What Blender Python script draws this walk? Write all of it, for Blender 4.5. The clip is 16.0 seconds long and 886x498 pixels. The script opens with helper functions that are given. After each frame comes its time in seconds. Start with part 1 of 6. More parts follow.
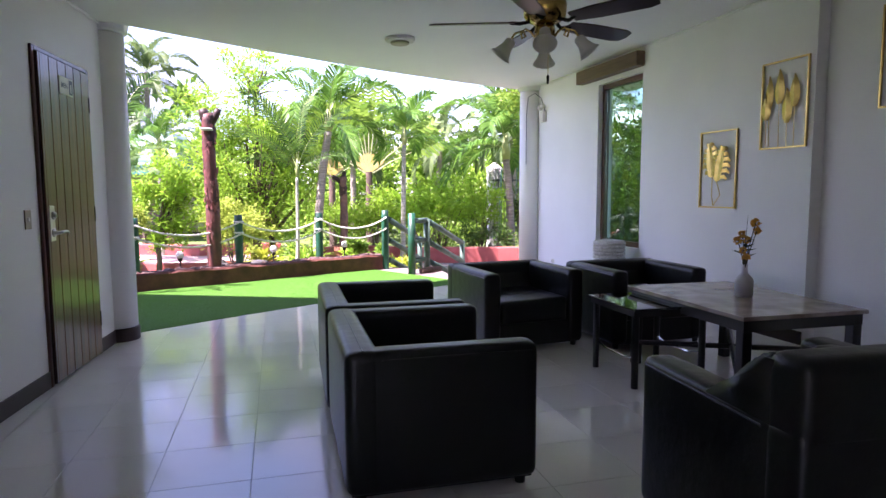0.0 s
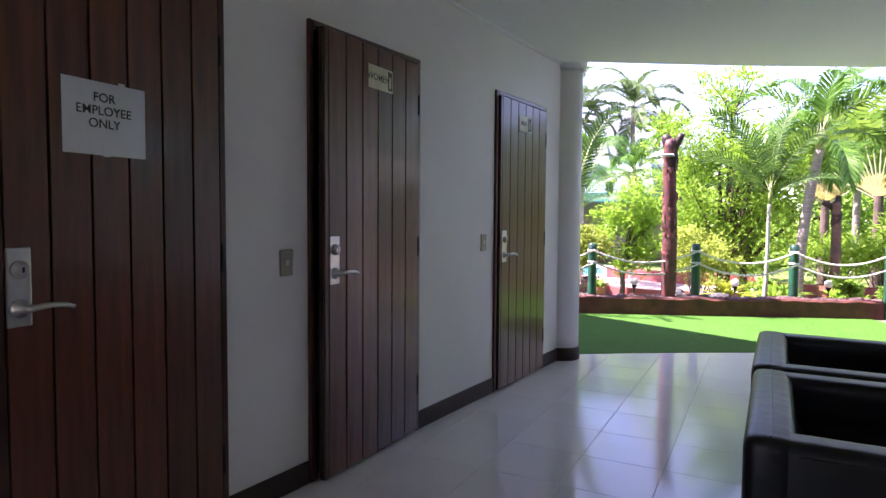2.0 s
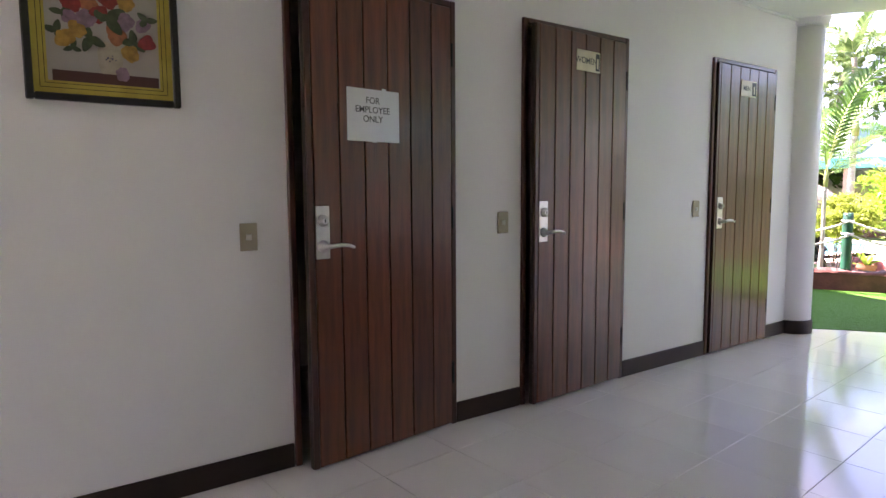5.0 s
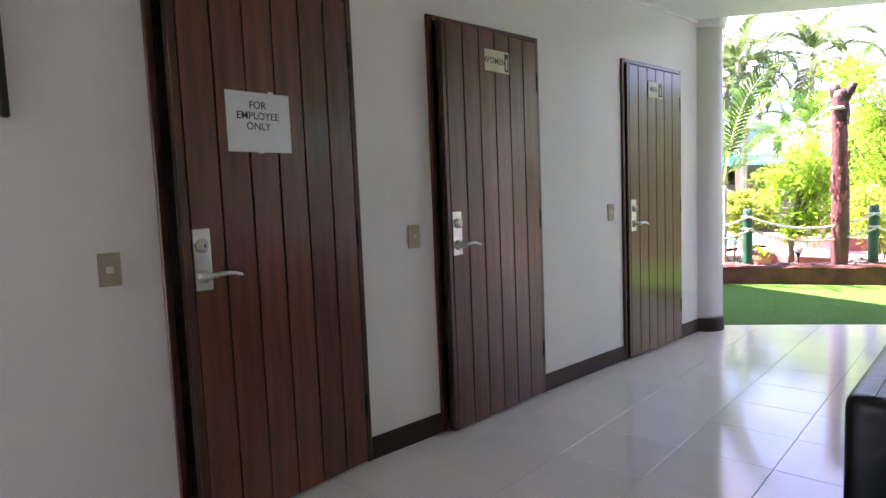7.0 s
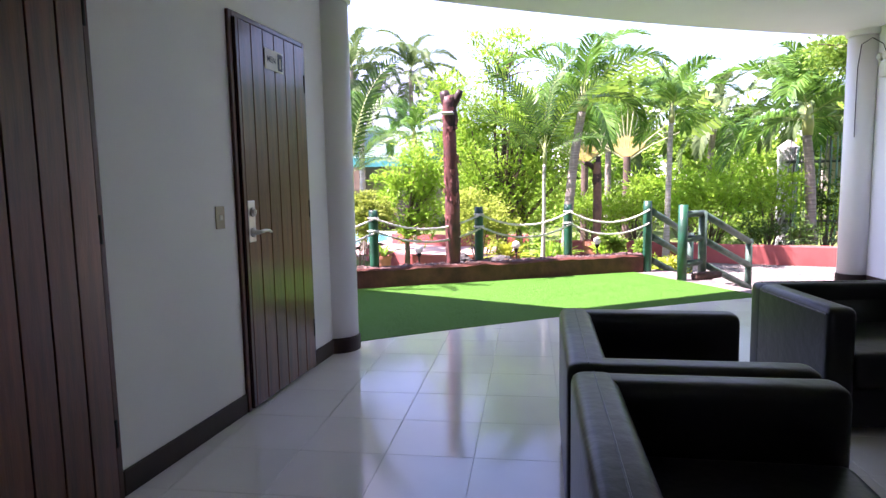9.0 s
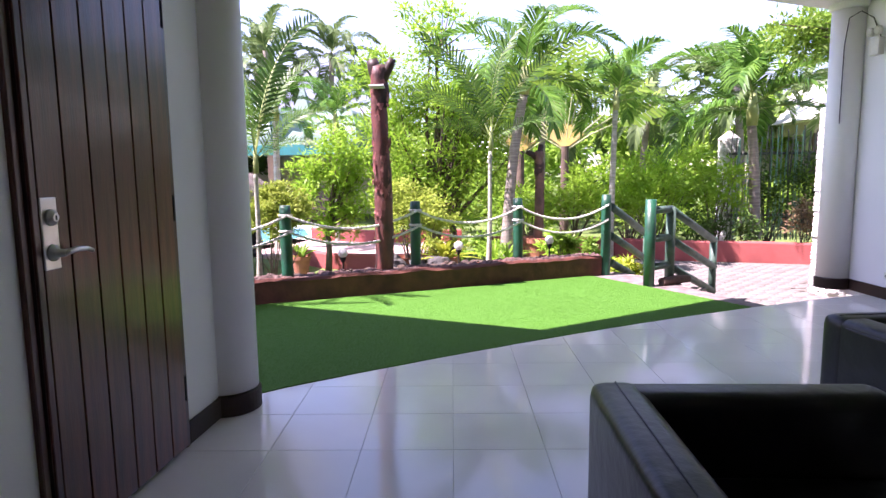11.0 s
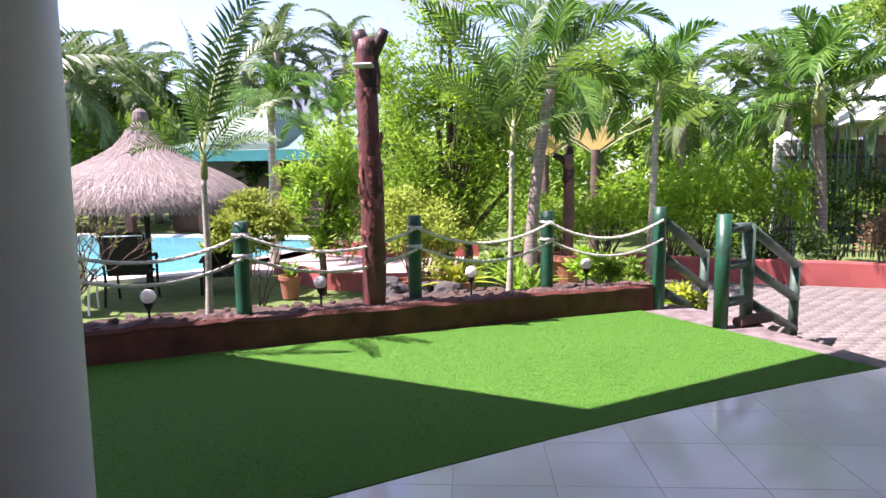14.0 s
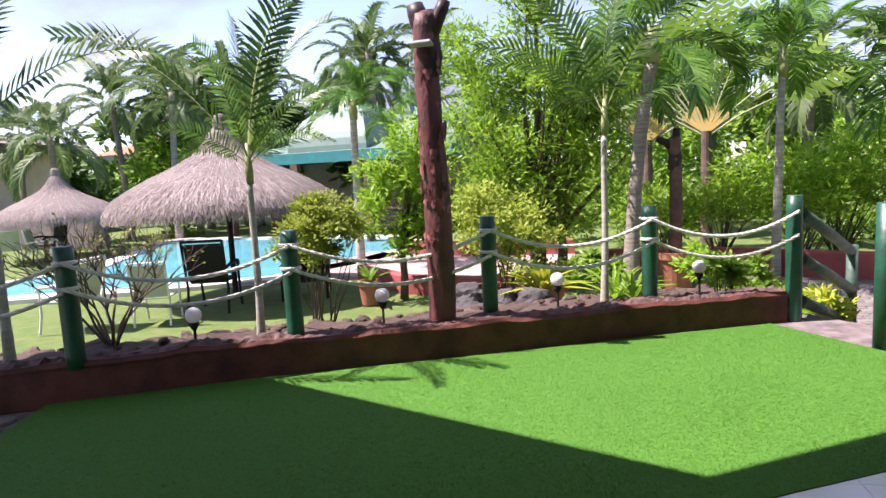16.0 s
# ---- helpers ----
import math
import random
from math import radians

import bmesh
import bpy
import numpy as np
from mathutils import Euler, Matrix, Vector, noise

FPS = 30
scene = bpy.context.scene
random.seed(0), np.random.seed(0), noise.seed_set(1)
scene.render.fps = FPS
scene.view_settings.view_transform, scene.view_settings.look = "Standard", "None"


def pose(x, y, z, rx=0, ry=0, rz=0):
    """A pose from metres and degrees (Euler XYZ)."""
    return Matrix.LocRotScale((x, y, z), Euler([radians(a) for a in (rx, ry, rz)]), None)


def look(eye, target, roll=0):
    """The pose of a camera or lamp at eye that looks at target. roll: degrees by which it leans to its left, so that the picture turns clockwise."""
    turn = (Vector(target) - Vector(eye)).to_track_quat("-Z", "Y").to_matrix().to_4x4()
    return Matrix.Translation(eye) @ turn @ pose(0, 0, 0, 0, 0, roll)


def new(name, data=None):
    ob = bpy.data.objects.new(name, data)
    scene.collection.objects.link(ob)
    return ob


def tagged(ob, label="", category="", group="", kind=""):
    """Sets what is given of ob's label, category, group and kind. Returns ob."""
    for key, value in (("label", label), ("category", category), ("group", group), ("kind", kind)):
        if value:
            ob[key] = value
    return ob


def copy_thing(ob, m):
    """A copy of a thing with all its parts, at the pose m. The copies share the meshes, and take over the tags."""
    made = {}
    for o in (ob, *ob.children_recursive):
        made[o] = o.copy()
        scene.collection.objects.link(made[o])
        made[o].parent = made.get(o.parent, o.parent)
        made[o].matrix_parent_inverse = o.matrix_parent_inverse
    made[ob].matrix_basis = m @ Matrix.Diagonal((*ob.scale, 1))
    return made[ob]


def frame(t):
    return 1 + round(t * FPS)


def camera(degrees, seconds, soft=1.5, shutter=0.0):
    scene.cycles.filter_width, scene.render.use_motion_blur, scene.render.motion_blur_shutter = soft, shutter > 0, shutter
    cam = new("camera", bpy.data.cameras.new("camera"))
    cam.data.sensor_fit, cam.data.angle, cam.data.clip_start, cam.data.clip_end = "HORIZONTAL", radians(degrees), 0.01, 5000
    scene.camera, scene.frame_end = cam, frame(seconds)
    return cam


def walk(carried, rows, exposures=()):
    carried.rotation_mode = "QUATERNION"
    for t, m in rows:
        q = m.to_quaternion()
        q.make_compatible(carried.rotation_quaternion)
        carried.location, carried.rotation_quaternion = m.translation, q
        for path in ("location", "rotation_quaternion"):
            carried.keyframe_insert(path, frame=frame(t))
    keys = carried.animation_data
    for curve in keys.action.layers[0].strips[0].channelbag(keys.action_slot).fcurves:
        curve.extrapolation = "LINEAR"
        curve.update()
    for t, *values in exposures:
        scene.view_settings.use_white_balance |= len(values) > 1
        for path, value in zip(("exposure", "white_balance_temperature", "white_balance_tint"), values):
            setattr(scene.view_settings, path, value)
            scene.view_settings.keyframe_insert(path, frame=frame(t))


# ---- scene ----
cam = camera(72.0, 16.0)
PATH = [
    (0, (1.808, -0.073, 1.235), (2.155, 1.888, 1.048), -0.2),
    (0.5, (1.84, 0.037, 1.224), (1.891, 2.026, 1.019), -1.4),
    (1, (1.893, 0.194, 1.233), (1.673, 2.179, 1.11), -1.4),
    (1.5, (1.947, 0.269, 1.232), (1.27, 2.148, 1.13), -2.3),
    (2, (2.049, 0.285, 1.248), (0.961, 1.959, 1.144), 0.4),
    (2.5, (2.128, 0.202, 1.243), (0.815, 1.704, 1.106), -0.2),
    (3, (2.194, 0.086, 1.238), (0.736, 1.449, 1.119), -0.3),
    (3.5, (2.287, -0.002, 1.227), (0.713, 1.217, 1.033), -0.5),
    (6, (2.586, 0.074, 1.217), (0.942, 1.195, 1.022), -0.4),
    (6.5, (2.49, 0.136, 1.223), (0.889, 1.309, 0.974), -0.6),
    (7, (2.331, 0.224, 1.24), (0.861, 1.569, 1.065), -2.3),
    (7.5, (2.182, 0.383, 1.232), (0.829, 1.843, 1.039), -1.7),
    (8, (2.055, 0.641, 1.246), (0.954, 2.303, 1.093), -0.5),
    (8.5, (1.919, 0.915, 1.232), (1.207, 2.768, 0.992), -0.0),
    (9, (1.807, 1.201, 1.23), (1.349, 3.135, 1.015), -1.1),
    (9.5, (1.721, 1.524, 1.235), (1.335, 3.47, 0.987), -0.4),
    (10, (1.617, 1.845, 1.22), (1.389, 3.815, 0.963), -0.5),
    (12.5, (1.347, 3.281, 1.212), (1.142, 5.257, 0.983), -0.7),
    (13, (1.382, 3.542, 1.207), (1.138, 5.515, 0.981), -0.5),
    (13.5, (1.394, 3.733, 1.209), (1.174, 5.706, 0.966), 0.3),
    (14, (1.389, 3.926, 1.208), (1.116, 5.894, 0.983), -0.6),
    (14.5, (1.415, 4.142, 1.199), (1.008, 6.089, 0.987), 0.0),
    (15, (1.432, 4.336, 1.198), (0.926, 6.261, 1.006), 0.1),
    (15.5, (1.418, 4.493, 1.193), (0.905, 6.411, 0.952), -0.8),
    (16, (1.442, 4.658, 1.21), (0.85, 6.554, 0.976), -3.0),
]
EXPOSURES = [(0.0, 2.88, 6170, 47), (1.2, 3.12, 6170, 48), (2.0, 2.91, 6120, 48), (2.5, 2.98, 6270, 47), (3.5, 3.70, 6620, 45), (6.0, 4.00, 6720, 45), (7.5, 3.81, 6420, 45), (8.0, 3.63, 6270, 45), (9.0, 2.88, 6220, 45), (10.0, 2.73, 6220, 45), (12.5, 2.05, 6270, 43), (14.0, 2.00, 6320, 38), (15.5, 1.83, 6370, 35), (16.0, 1.75, 6370, 34)]
walk(cam, [(t, look(eye, target, roll)) for t, eye, target, roll in PATH], EXPOSURES)

# ---- world, sun, exposure ----
SUN_WAY = Vector((0.57, 0.22, -1.0)).normalized()
sun = new("sun", bpy.data.lights.new("sun", "SUN"))
sun.data.energy, sun.data.angle, sun.data.color = 4.2, radians(0.6), (1.0, 0.95, 0.86)
sun.matrix_basis = look((-20, -7, 35), Vector((-20, -7, 35)) + SUN_WAY)
world = bpy.data.worlds.new("sky")
scene.world = world
world.use_nodes = True
wn, wl = world.node_tree.nodes, world.node_tree.links
sky = wn.new("ShaderNodeTexSky")
sky.sky_type, sky.sun_disc = "NISHITA", False
sky.sun_elevation, sky.sun_rotation = radians(59), radians(251)
sky.air_density, sky.dust_density = 1.0, 0.5
wco = wn.new("ShaderNodeTexCoord")
wmap = wn.new("ShaderNodeMapping")
wmap.inputs["Scale"].default_value = (1.0, 1.0, 2.2)
wno = wn.new("ShaderNodeTexNoise")
wno.inputs["Scale"].default_value, wno.inputs["Detail"].default_value = 2.6, 7.0
wra = wn.new("ShaderNodeValToRGB")
wra.color_ramp.elements[0].position, wra.color_ramp.elements[1].position = 0.45, 0.61
wmix = wn.new("ShaderNodeMixRGB")
wmix.inputs["Color2"].default_value = (2.05, 2.25, 2.85, 1)
wl.new(wco.outputs["Generated"], wmap.inputs["Vector"])
wl.new(wmap.outputs["Vector"], wno.inputs["Vector"])
wl.new(wno.outputs["Fac"], wra.inputs["Fac"])
wl.new(wra.outputs["Color"], wmix.inputs["Fac"])
wl.new(sky.outputs["Color"], wmix.inputs["Color1"])
wl.new(wmix.outputs["Color"], wn["Background"].inputs["Color"])
wn["Background"].inputs["Strength"].default_value = 0.092

# ---- materials ----


def mat(name, color, rough=0.6, second=None, scale=8.0, bump=0.0, bscale=60.0, metal=0.0, coat=0.0, trans=0.0,
        stretch=(1, 1, 1), vary=0.0, spec=0.5, detail=5.0):
    """A surface of two tones mixed by noise at object scale, with fine relief and a little change from piece to piece."""
    m = bpy.data.materials.new(name)
    m.use_nodes = True
    n, l = m.node_tree.nodes, m.node_tree.links
    b = n["Principled BSDF"]
    b.inputs["Roughness"].default_value, b.inputs["Metallic"].default_value = rough, metal
    b.inputs["Coat Weight"].default_value, b.inputs["Specular IOR Level"].default_value = coat, spec
    b.inputs["Coat Roughness"].default_value = 0.08
    co = n.new("ShaderNodeTexCoord")
    mp = n.new("ShaderNodeMapping")
    mp.inputs["Scale"].default_value = stretch
    l.new(co.outputs["Object"], mp.inputs["Vector"])
    no = n.new("ShaderNodeTexNoise")
    no.inputs["Scale"].default_value, no.inputs["Detail"].default_value = scale, detail
    l.new(mp.outputs["Vector"], no.inputs["Vector"])
    mix = n.new("ShaderNodeMixRGB")
    second = second or tuple(c * 0.82 for c in color)
    mix.inputs["Color1"].default_value, mix.inputs["Color2"].default_value = (*color, 1), (*second, 1)
    ramp = n.new("ShaderNodeValToRGB")
    ramp.color_ramp.elements[0].position, ramp.color_ramp.elements[1].position = 0.35, 0.68
    l.new(no.outputs["Fac"], ramp.inputs["Fac"])
    l.new(ramp.outputs["Color"], mix.inputs["Fac"])
    out = mix.outputs["Color"]
    if vary:
        info = n.new("ShaderNodeObjectInfo")
        hsv = n.new("ShaderNodeHueSaturation")
        rng = n.new("ShaderNodeMapRange")
        rng.inputs["To Min"].default_value, rng.inputs["To Max"].default_value = 1 - vary, 1 + vary
        l.new(info.outputs["Random"], rng.inputs["Value"])
        l.new(rng.outputs["Result"], hsv.inputs["Value"])
        l.new(out, hsv.inputs["Color"])
        out = hsv.outputs["Color"]
    l.new(out, b.inputs["Base Color"])
    if bump:
        nb = n.new("ShaderNodeTexNoise")
        nb.inputs["Scale"].default_value, nb.inputs["Detail"].default_value = bscale, 4.0
        l.new(mp.outputs["Vector"], nb.inputs["Vector"])
        bu = n.new("ShaderNodeBump")
        bu.inputs["Strength"].default_value, bu.inputs["Distance"].default_value = bump, 0.01
        l.new(nb.outputs["Fac"], bu.inputs["Height"])
        l.new(bu.outputs["Normal"], b.inputs["Normal"])
    if trans:
        tr = n.new("ShaderNodeBsdfTranslucent")
        l.new(out, tr.inputs["Color"])
        ms = n.new("ShaderNodeMixShader")
        ms.inputs["Fac"].default_value = trans
        l.new(b.outputs["BSDF"], ms.inputs[1])
        l.new(tr.outputs["BSDF"], ms.inputs[2])
        l.new(ms.outputs["Shader"], n["Material Output"].inputs["Surface"])
    return m


def leaf_mat(name, color, second, rough=0.45, trans=0.35, vary=0.18, spec=0.22):
    """Leaves: tone changes from leaf to leaf, and light shines through."""
    m = bpy.data.materials.new(name)
    m.use_nodes = True
    n, l = m.node_tree.nodes, m.node_tree.links
    b = n["Principled BSDF"]
    b.inputs["Roughness"].default_value, b.inputs["Specular IOR Level"].default_value = rough, spec
    geo = n.new("ShaderNodeNewGeometry")
    mix = n.new("ShaderNodeMixRGB")
    mix.inputs["Color1"].default_value, mix.inputs["Color2"].default_value = (*color, 1), (*second, 1)
    l.new(geo.outputs["Random Per Island"], mix.inputs["Fac"])
    info = n.new("ShaderNodeObjectInfo")
    hsv = n.new("ShaderNodeHueSaturation")
    rng = n.new("ShaderNodeMapRange")
    rng.inputs["To Min"].default_value, rng.inputs["To Max"].default_value = 1 - vary, 1 + vary
    l.new(info.outputs["Random"], rng.inputs["Value"])
    l.new(rng.outputs["Result"], hsv.inputs["Value"])
    l.new(mix.outputs["Color"], hsv.inputs["Color"])
    l.new(hsv.outputs["Color"], b.inputs["Base Color"])
    tr = n.new("ShaderNodeBsdfTranslucent")
    l.new(hsv.outputs["Color"], tr.inputs["Color"])
    ms = n.new("ShaderNodeMixShader")
    ms.inputs["Fac"].default_value = trans
    l.new(b.outputs["BSDF"], ms.inputs[1])
    l.new(tr.outputs["BSDF"], ms.inputs[2])
    l.new(ms.outputs["Shader"], n["Material Output"].inputs["Surface"])
    return m


WALL = mat("white_wall_paint", (0.85, 0.84, 0.80), 0.55, (0.80, 0.79, 0.755), 1.3, 0.06, 90)
WALL_R = mat("cool_white_wall_paint", (0.82, 0.82, 0.82), 0.55, (0.77, 0.77, 0.77), 1.3, 0.06, 90)
CEIL = mat("white_ceiling_paint", (0.85, 0.845, 0.82), 0.7, (0.81, 0.805, 0.78), 0.9, 0.04, 70)
TILE = mat("polished_porcelain", (0.80, 0.77, 0.72), 0.10, (0.75, 0.72, 0.67), 2.2, 0.012, 7, vary=0.03, spec=0.7)
GROUT = mat("grey_grout", (0.63, 0.61, 0.58), 0.7)
BASE = mat("dark_brown_skirting", (0.026, 0.014, 0.010), 0.5, (0.040, 0.022, 0.016), 5, 0.05, 40, spec=0.3)
WOOD = mat("mahogany_door", (0.17, 0.050, 0.022), 0.30, (0.075, 0.024, 0.013), 5.0, 0.08, 26, stretch=(6, 6, 0.55), vary=0.20, coat=0.28, spec=0.42)
WOOD.node_tree.nodes["Principled BSDF"].inputs["Coat Roughness"].default_value = 0.12
FRAME = mat("mahogany_frame", (0.095, 0.028, 0.014), 0.32, (0.040, 0.014, 0.009), 5.0, 0.08, 26, stretch=(5, 5, 0.5), coat=0.15)
DARK = mat("unlit_black", (0.012, 0.011, 0.010), 0.8)
STEEL = mat("brushed_steel", (0.62, 0.60, 0.57), 0.28, (0.52, 0.50, 0.47), 20, 0.03, 120, metal=1.0)
BEIGE = mat("beige_plastic", (0.42, 0.36, 0.25), 0.45)
CREAM = mat("cream_plastic", (0.72, 0.70, 0.62), 0.4)
PAPER = mat("laminated_paper", (0.78, 0.79, 0.80), 0.22, (0.72, 0.73, 0.75), 4, 0.03, 20)
INK = mat("black_ink", (0.02, 0.02, 0.02), 0.5)
PLATE = mat("aged_cream_plate", (0.62, 0.56, 0.36), 0.35, (0.52, 0.46, 0.28), 12)
LEATHER = mat("black_leatherette", (0.0045, 0.0052, 0.006), 0.34, (0.007, 0.008, 0.009), 5, 0.30, 16, spec=0.34)
BLACK = mat("black_painted_wood", (0.014, 0.013, 0.013), 0.3, (0.022, 0.02, 0.02), 8, 0.03, 60)
MARBLE = mat("beige_marble", (0.50, 0.42, 0.35), 0.16, (0.28, 0.21, 0.17), 7, 0.0, 10, detail=10)
CHROME = mat("chrome", (0.75, 0.75, 0.76), 0.12, (0.7, 0.7, 0.71), 5, metal=1.0)
GOLD = mat("gilded_metal", (0.72, 0.52, 0.18), 0.32, (0.55, 0.38, 0.12), 18, 0.08, 60, metal=0.85)
BRASS = mat("polished_brass", (0.65, 0.45, 0.16), 0.22, (0.5, 0.33, 0.1), 10, metal=1.0)
BLADE = mat("dark_walnut_blade", (0.055, 0.024, 0.015), 0.3, (0.035, 0.015, 0.010), 6, stretch=(0.6, 6, 6))
FROST = mat("frosted_glass", (0.88, 0.87, 0.83), 0.35, (0.82, 0.81, 0.77), 10, trans=0.5)
TURF_LOW = mat("turf_backing", (0.046, 0.164, 0.009), 0.9, (0.056, 0.182, 0.012), 30, 0.4, 300)
TURF = leaf_mat("artificial_grass_blade", (0.046, 0.162, 0.010), (0.064, 0.192, 0.015), 0.6, 0.35, 0.0)
KERB = mat("brown_painted_masonry", (0.14, 0.046, 0.034), 0.75, (0.070, 0.026, 0.020), 6, 0.9, 16, spec=0.3)
KERB_TOP = mat("worn_pinkish_mortar", (0.125, 0.070, 0.060), 0.9, (0.030, 0.016, 0.013), 16, 1.0, 26)
RED = mat("red_painted_masonry", (0.36, 0.085, 0.075), 0.65, (0.27, 0.06, 0.055), 3, 0.25, 25)
GREEN = mat("green_gloss_paint", (0.007, 0.085, 0.045), 0.42, (0.012, 0.050, 0.030), 9, 0.3, 24)
GREEN_W = mat("weathered_green_paint", (0.075, 0.125, 0.095), 0.55, (0.022, 0.065, 0.045), 9, 0.5, 30)
ROPE = mat("white_twisted_rope", (0.66, 0.64, 0.58), 0.85, (0.48, 0.46, 0.40), 30, 0.4, 200)
POLE = mat("reddish_stripped_trunk", (0.155, 0.040, 0.035), 0.6, (0.048, 0.018, 0.015), 7, 0.9, 22, stretch=(1.6, 1.6, 0.7))
POLE_L = mat("pink_bark_patch", (0.36, 0.15, 0.14), 0.7, (0.25, 0.07, 0.065), 12, 0.5, 40)
SOIL = mat("garden_soil", (0.075, 0.046, 0.032), 0.95, (0.045, 0.03, 0.022), 14, 1.0, 40)
STONE = mat("rubble_stone", (0.115, 0.072, 0.052), 0.9, (0.045, 0.03, 0.022), 8, 0.8, 30, vary=0.25)
PAVE = mat("grey_cobble", (0.175, 0.16, 0.145), 0.85, (0.115, 0.10, 0.09), 12, 0.5, 60, vary=0.15)
PAVE_LOW = mat("sandy_joint", (0.16, 0.14, 0.12), 0.95, (0.11, 0.095, 0.08), 20, 0.5, 80)
CONC = mat("pale_concrete", (0.21, 0.18, 0.16), 0.85, (0.14, 0.115, 0.10), 6, 0.4, 50)
LAWN = mat("mown_lawn", (0.075, 0.135, 0.022), 0.95, (0.125, 0.165, 0.038), 6, 1.0, 160)


# ---- building blocks ----


def part(name, bm, material, parent=None, label="", smooth=False):
    """Links a bmesh, or (verts, faces), as one mesh object under its parent."""
    me = bpy.data.meshes.new(name)
    if isinstance(bm, tuple):
        me.from_pydata(bm[0], [], bm[1])
    else:
        bmesh.ops.recalc_face_normals(bm, faces=bm.faces)
        bm.to_mesh(me)
        bm.free()
    me.materials.append(material)
    if smooth:
        me.polygons.foreach_set("use_smooth", [True] * len(me.polygons))
    ob = new(name, me)
    if parent:
        ob.parent = parent
    if label:
        ob["label"] = label
    return ob


def empty(name, m, label="", category="", group="", kind=""):
    ob = new(name)
    ob.empty_display_size = 0.1
    ob.matrix_basis = m
    return tagged(ob, label, category, group, kind)


def box(bm, x0, x1, y0, y1, z0, z1, bevel=0.0, seg=2, m=None):
    v = [bm.verts.new((x, y, z)) for x in (x0, x1) for y in (y0, y1) for z in (z0, z1)]
    f = [bm.faces.new([v[i] for i in q]) for q in ((0, 1, 3, 2), (4, 6, 7, 5), (0, 4, 5, 1), (2, 3, 7, 6), (0, 2, 6, 4), (1, 5, 7, 3))]
    if bevel:
        r = bmesh.ops.bevel(bm, geom=list({e for g in f for e in g.edges}), offset=bevel, segments=seg, profile=0.6, affect="EDGES")
        v = list({w for g in r["faces"] for w in g.verts} | {w for w in v if w.is_valid})
    if m:
        bmesh.ops.transform(bm, matrix=m, verts=v)
    return bm


def boxes(*specs, bevel=0.0, seg=2):
    bm = bmesh.new()
    for s in specs:
        box(bm, *s, bevel=bevel, seg=seg)
    return bm


def prism(bm, outline, z0, z1):
    """A flat outline raised from z0 to z1; z1 may be a function of x and y."""
    top = (lambda x, y: z1) if isinstance(z1, (int, float)) else z1
    low = (lambda x, y: z0) if isinstance(z0, (int, float)) else z0
    a = [bm.verts.new((x, y, low(x, y))) for x, y in outline]
    b = [bm.verts.new((x, y, top(x, y))) for x, y in outline]
    bm.faces.new(a), bm.faces.new(b)
    for i in range(len(a)):
        j = (i + 1) % len(a)
        bm.faces.new((a[i], a[j], b[j], b[i]))
    return bm


def tube(bm, pts, radii, n=10, cap=True, twist=0.0):
    """A round bar along points, with a radius for all or for each."""
    pts = [Vector(p) for p in pts]
    radii = [radii] * len(pts) if isinstance(radii, (int, float)) else radii
    rings = []
    side = None
    for i, p in enumerate(pts):
        d = (pts[min(i + 1, len(pts) - 1)] - pts[max(i - 1, 0)]).normalized()
        if side is None:
            side = d.cross(Vector((0, 0, 1)) if abs(d.z) < 0.9 else Vector((1, 0, 0))).normalized()
        side = (side - d * side.dot(d)).normalized()
        up = d.cross(side)
        rings.append([bm.verts.new(p + radii[i] * (math.cos(a) * side + math.sin(a) * up)) for a in (2 * math.pi * k / n + twist * i for k in range(n))])
    for a, b in zip(rings, rings[1:]):
        for k in range(n):
            bm.faces.new((a[k], a[(k + 1) % n], b[(k + 1) % n], b[k]))
    if cap:
        bm.faces.new(rings[0]), bm.faces.new(rings[-1])
    return bm


def lathe(bm, profile, n=20, at=(0, 0, 0), m=None):
    """Turns a profile of (radius, height) round the upright axis."""
    rings = []
    for r, z in profile:
        rings.append([bm.verts.new((at[0] + r * math.cos(2 * math.pi * k / n), at[1] + r * math.sin(2 * math.pi * k / n), at[2] + z)) for k in range(n)])
    for a, b in zip(rings, rings[1:]):
        for k in range(n):
            bm.faces.new((a[k], a[(k + 1) % n], b[(k + 1) % n], b[k]))
    bm.faces.new(rings[0]), bm.faces.new(rings[-1])
    if m:
        bmesh.ops.transform(bm, matrix=m, verts=[v for g in rings for v in g])
    return bm


def ball(bm, c, r, u=12, v=8):
    bmesh.ops.create_uvsphere(bm, u_segments=u, v_segments=v, radius=r, matrix=Matrix.Translation(c))
    return bm


def words(name, text, size, material, parent, m, label=""):
    """Lettering as a flat mesh with a little thickness."""
    cu = bpy.data.curves.new(name, "FONT")
    cu.body, cu.size, cu.align_x, cu.align_y, cu.extrude = text, size, "CENTER", "CENTER", 0.0004
    cu.offset = 0.005 * size
    tmp = bpy.data.objects.new(name, cu)
    scene.collection.objects.link(tmp)
    me = bpy.data.meshes.new_from_object(tmp.evaluated_get(bpy.context.evaluated_depsgraph_get()))
    bpy.data.objects.remove(tmp)
    me.materials.clear()
    me.materials.append(material)
    ob = new(name, me)
    ob.parent = parent
    ob.matrix_basis = m
    if label:
        ob["label"] = label
    return ob


# ---- plan ----
GZ = -0.42                                              # garden level below the lobby
DOORS = {"staff": (0.96, 1.84), "women": (2.293, 3.165), "men": (4.09, 4.95)}
DOOR_H = 2.14


def floor_edge(x):
    return 5.57 + 0.80 * x - 0.035 * x * x


def ceil_z(x, y=0.0):
    return 2.57 + 0.05 * x


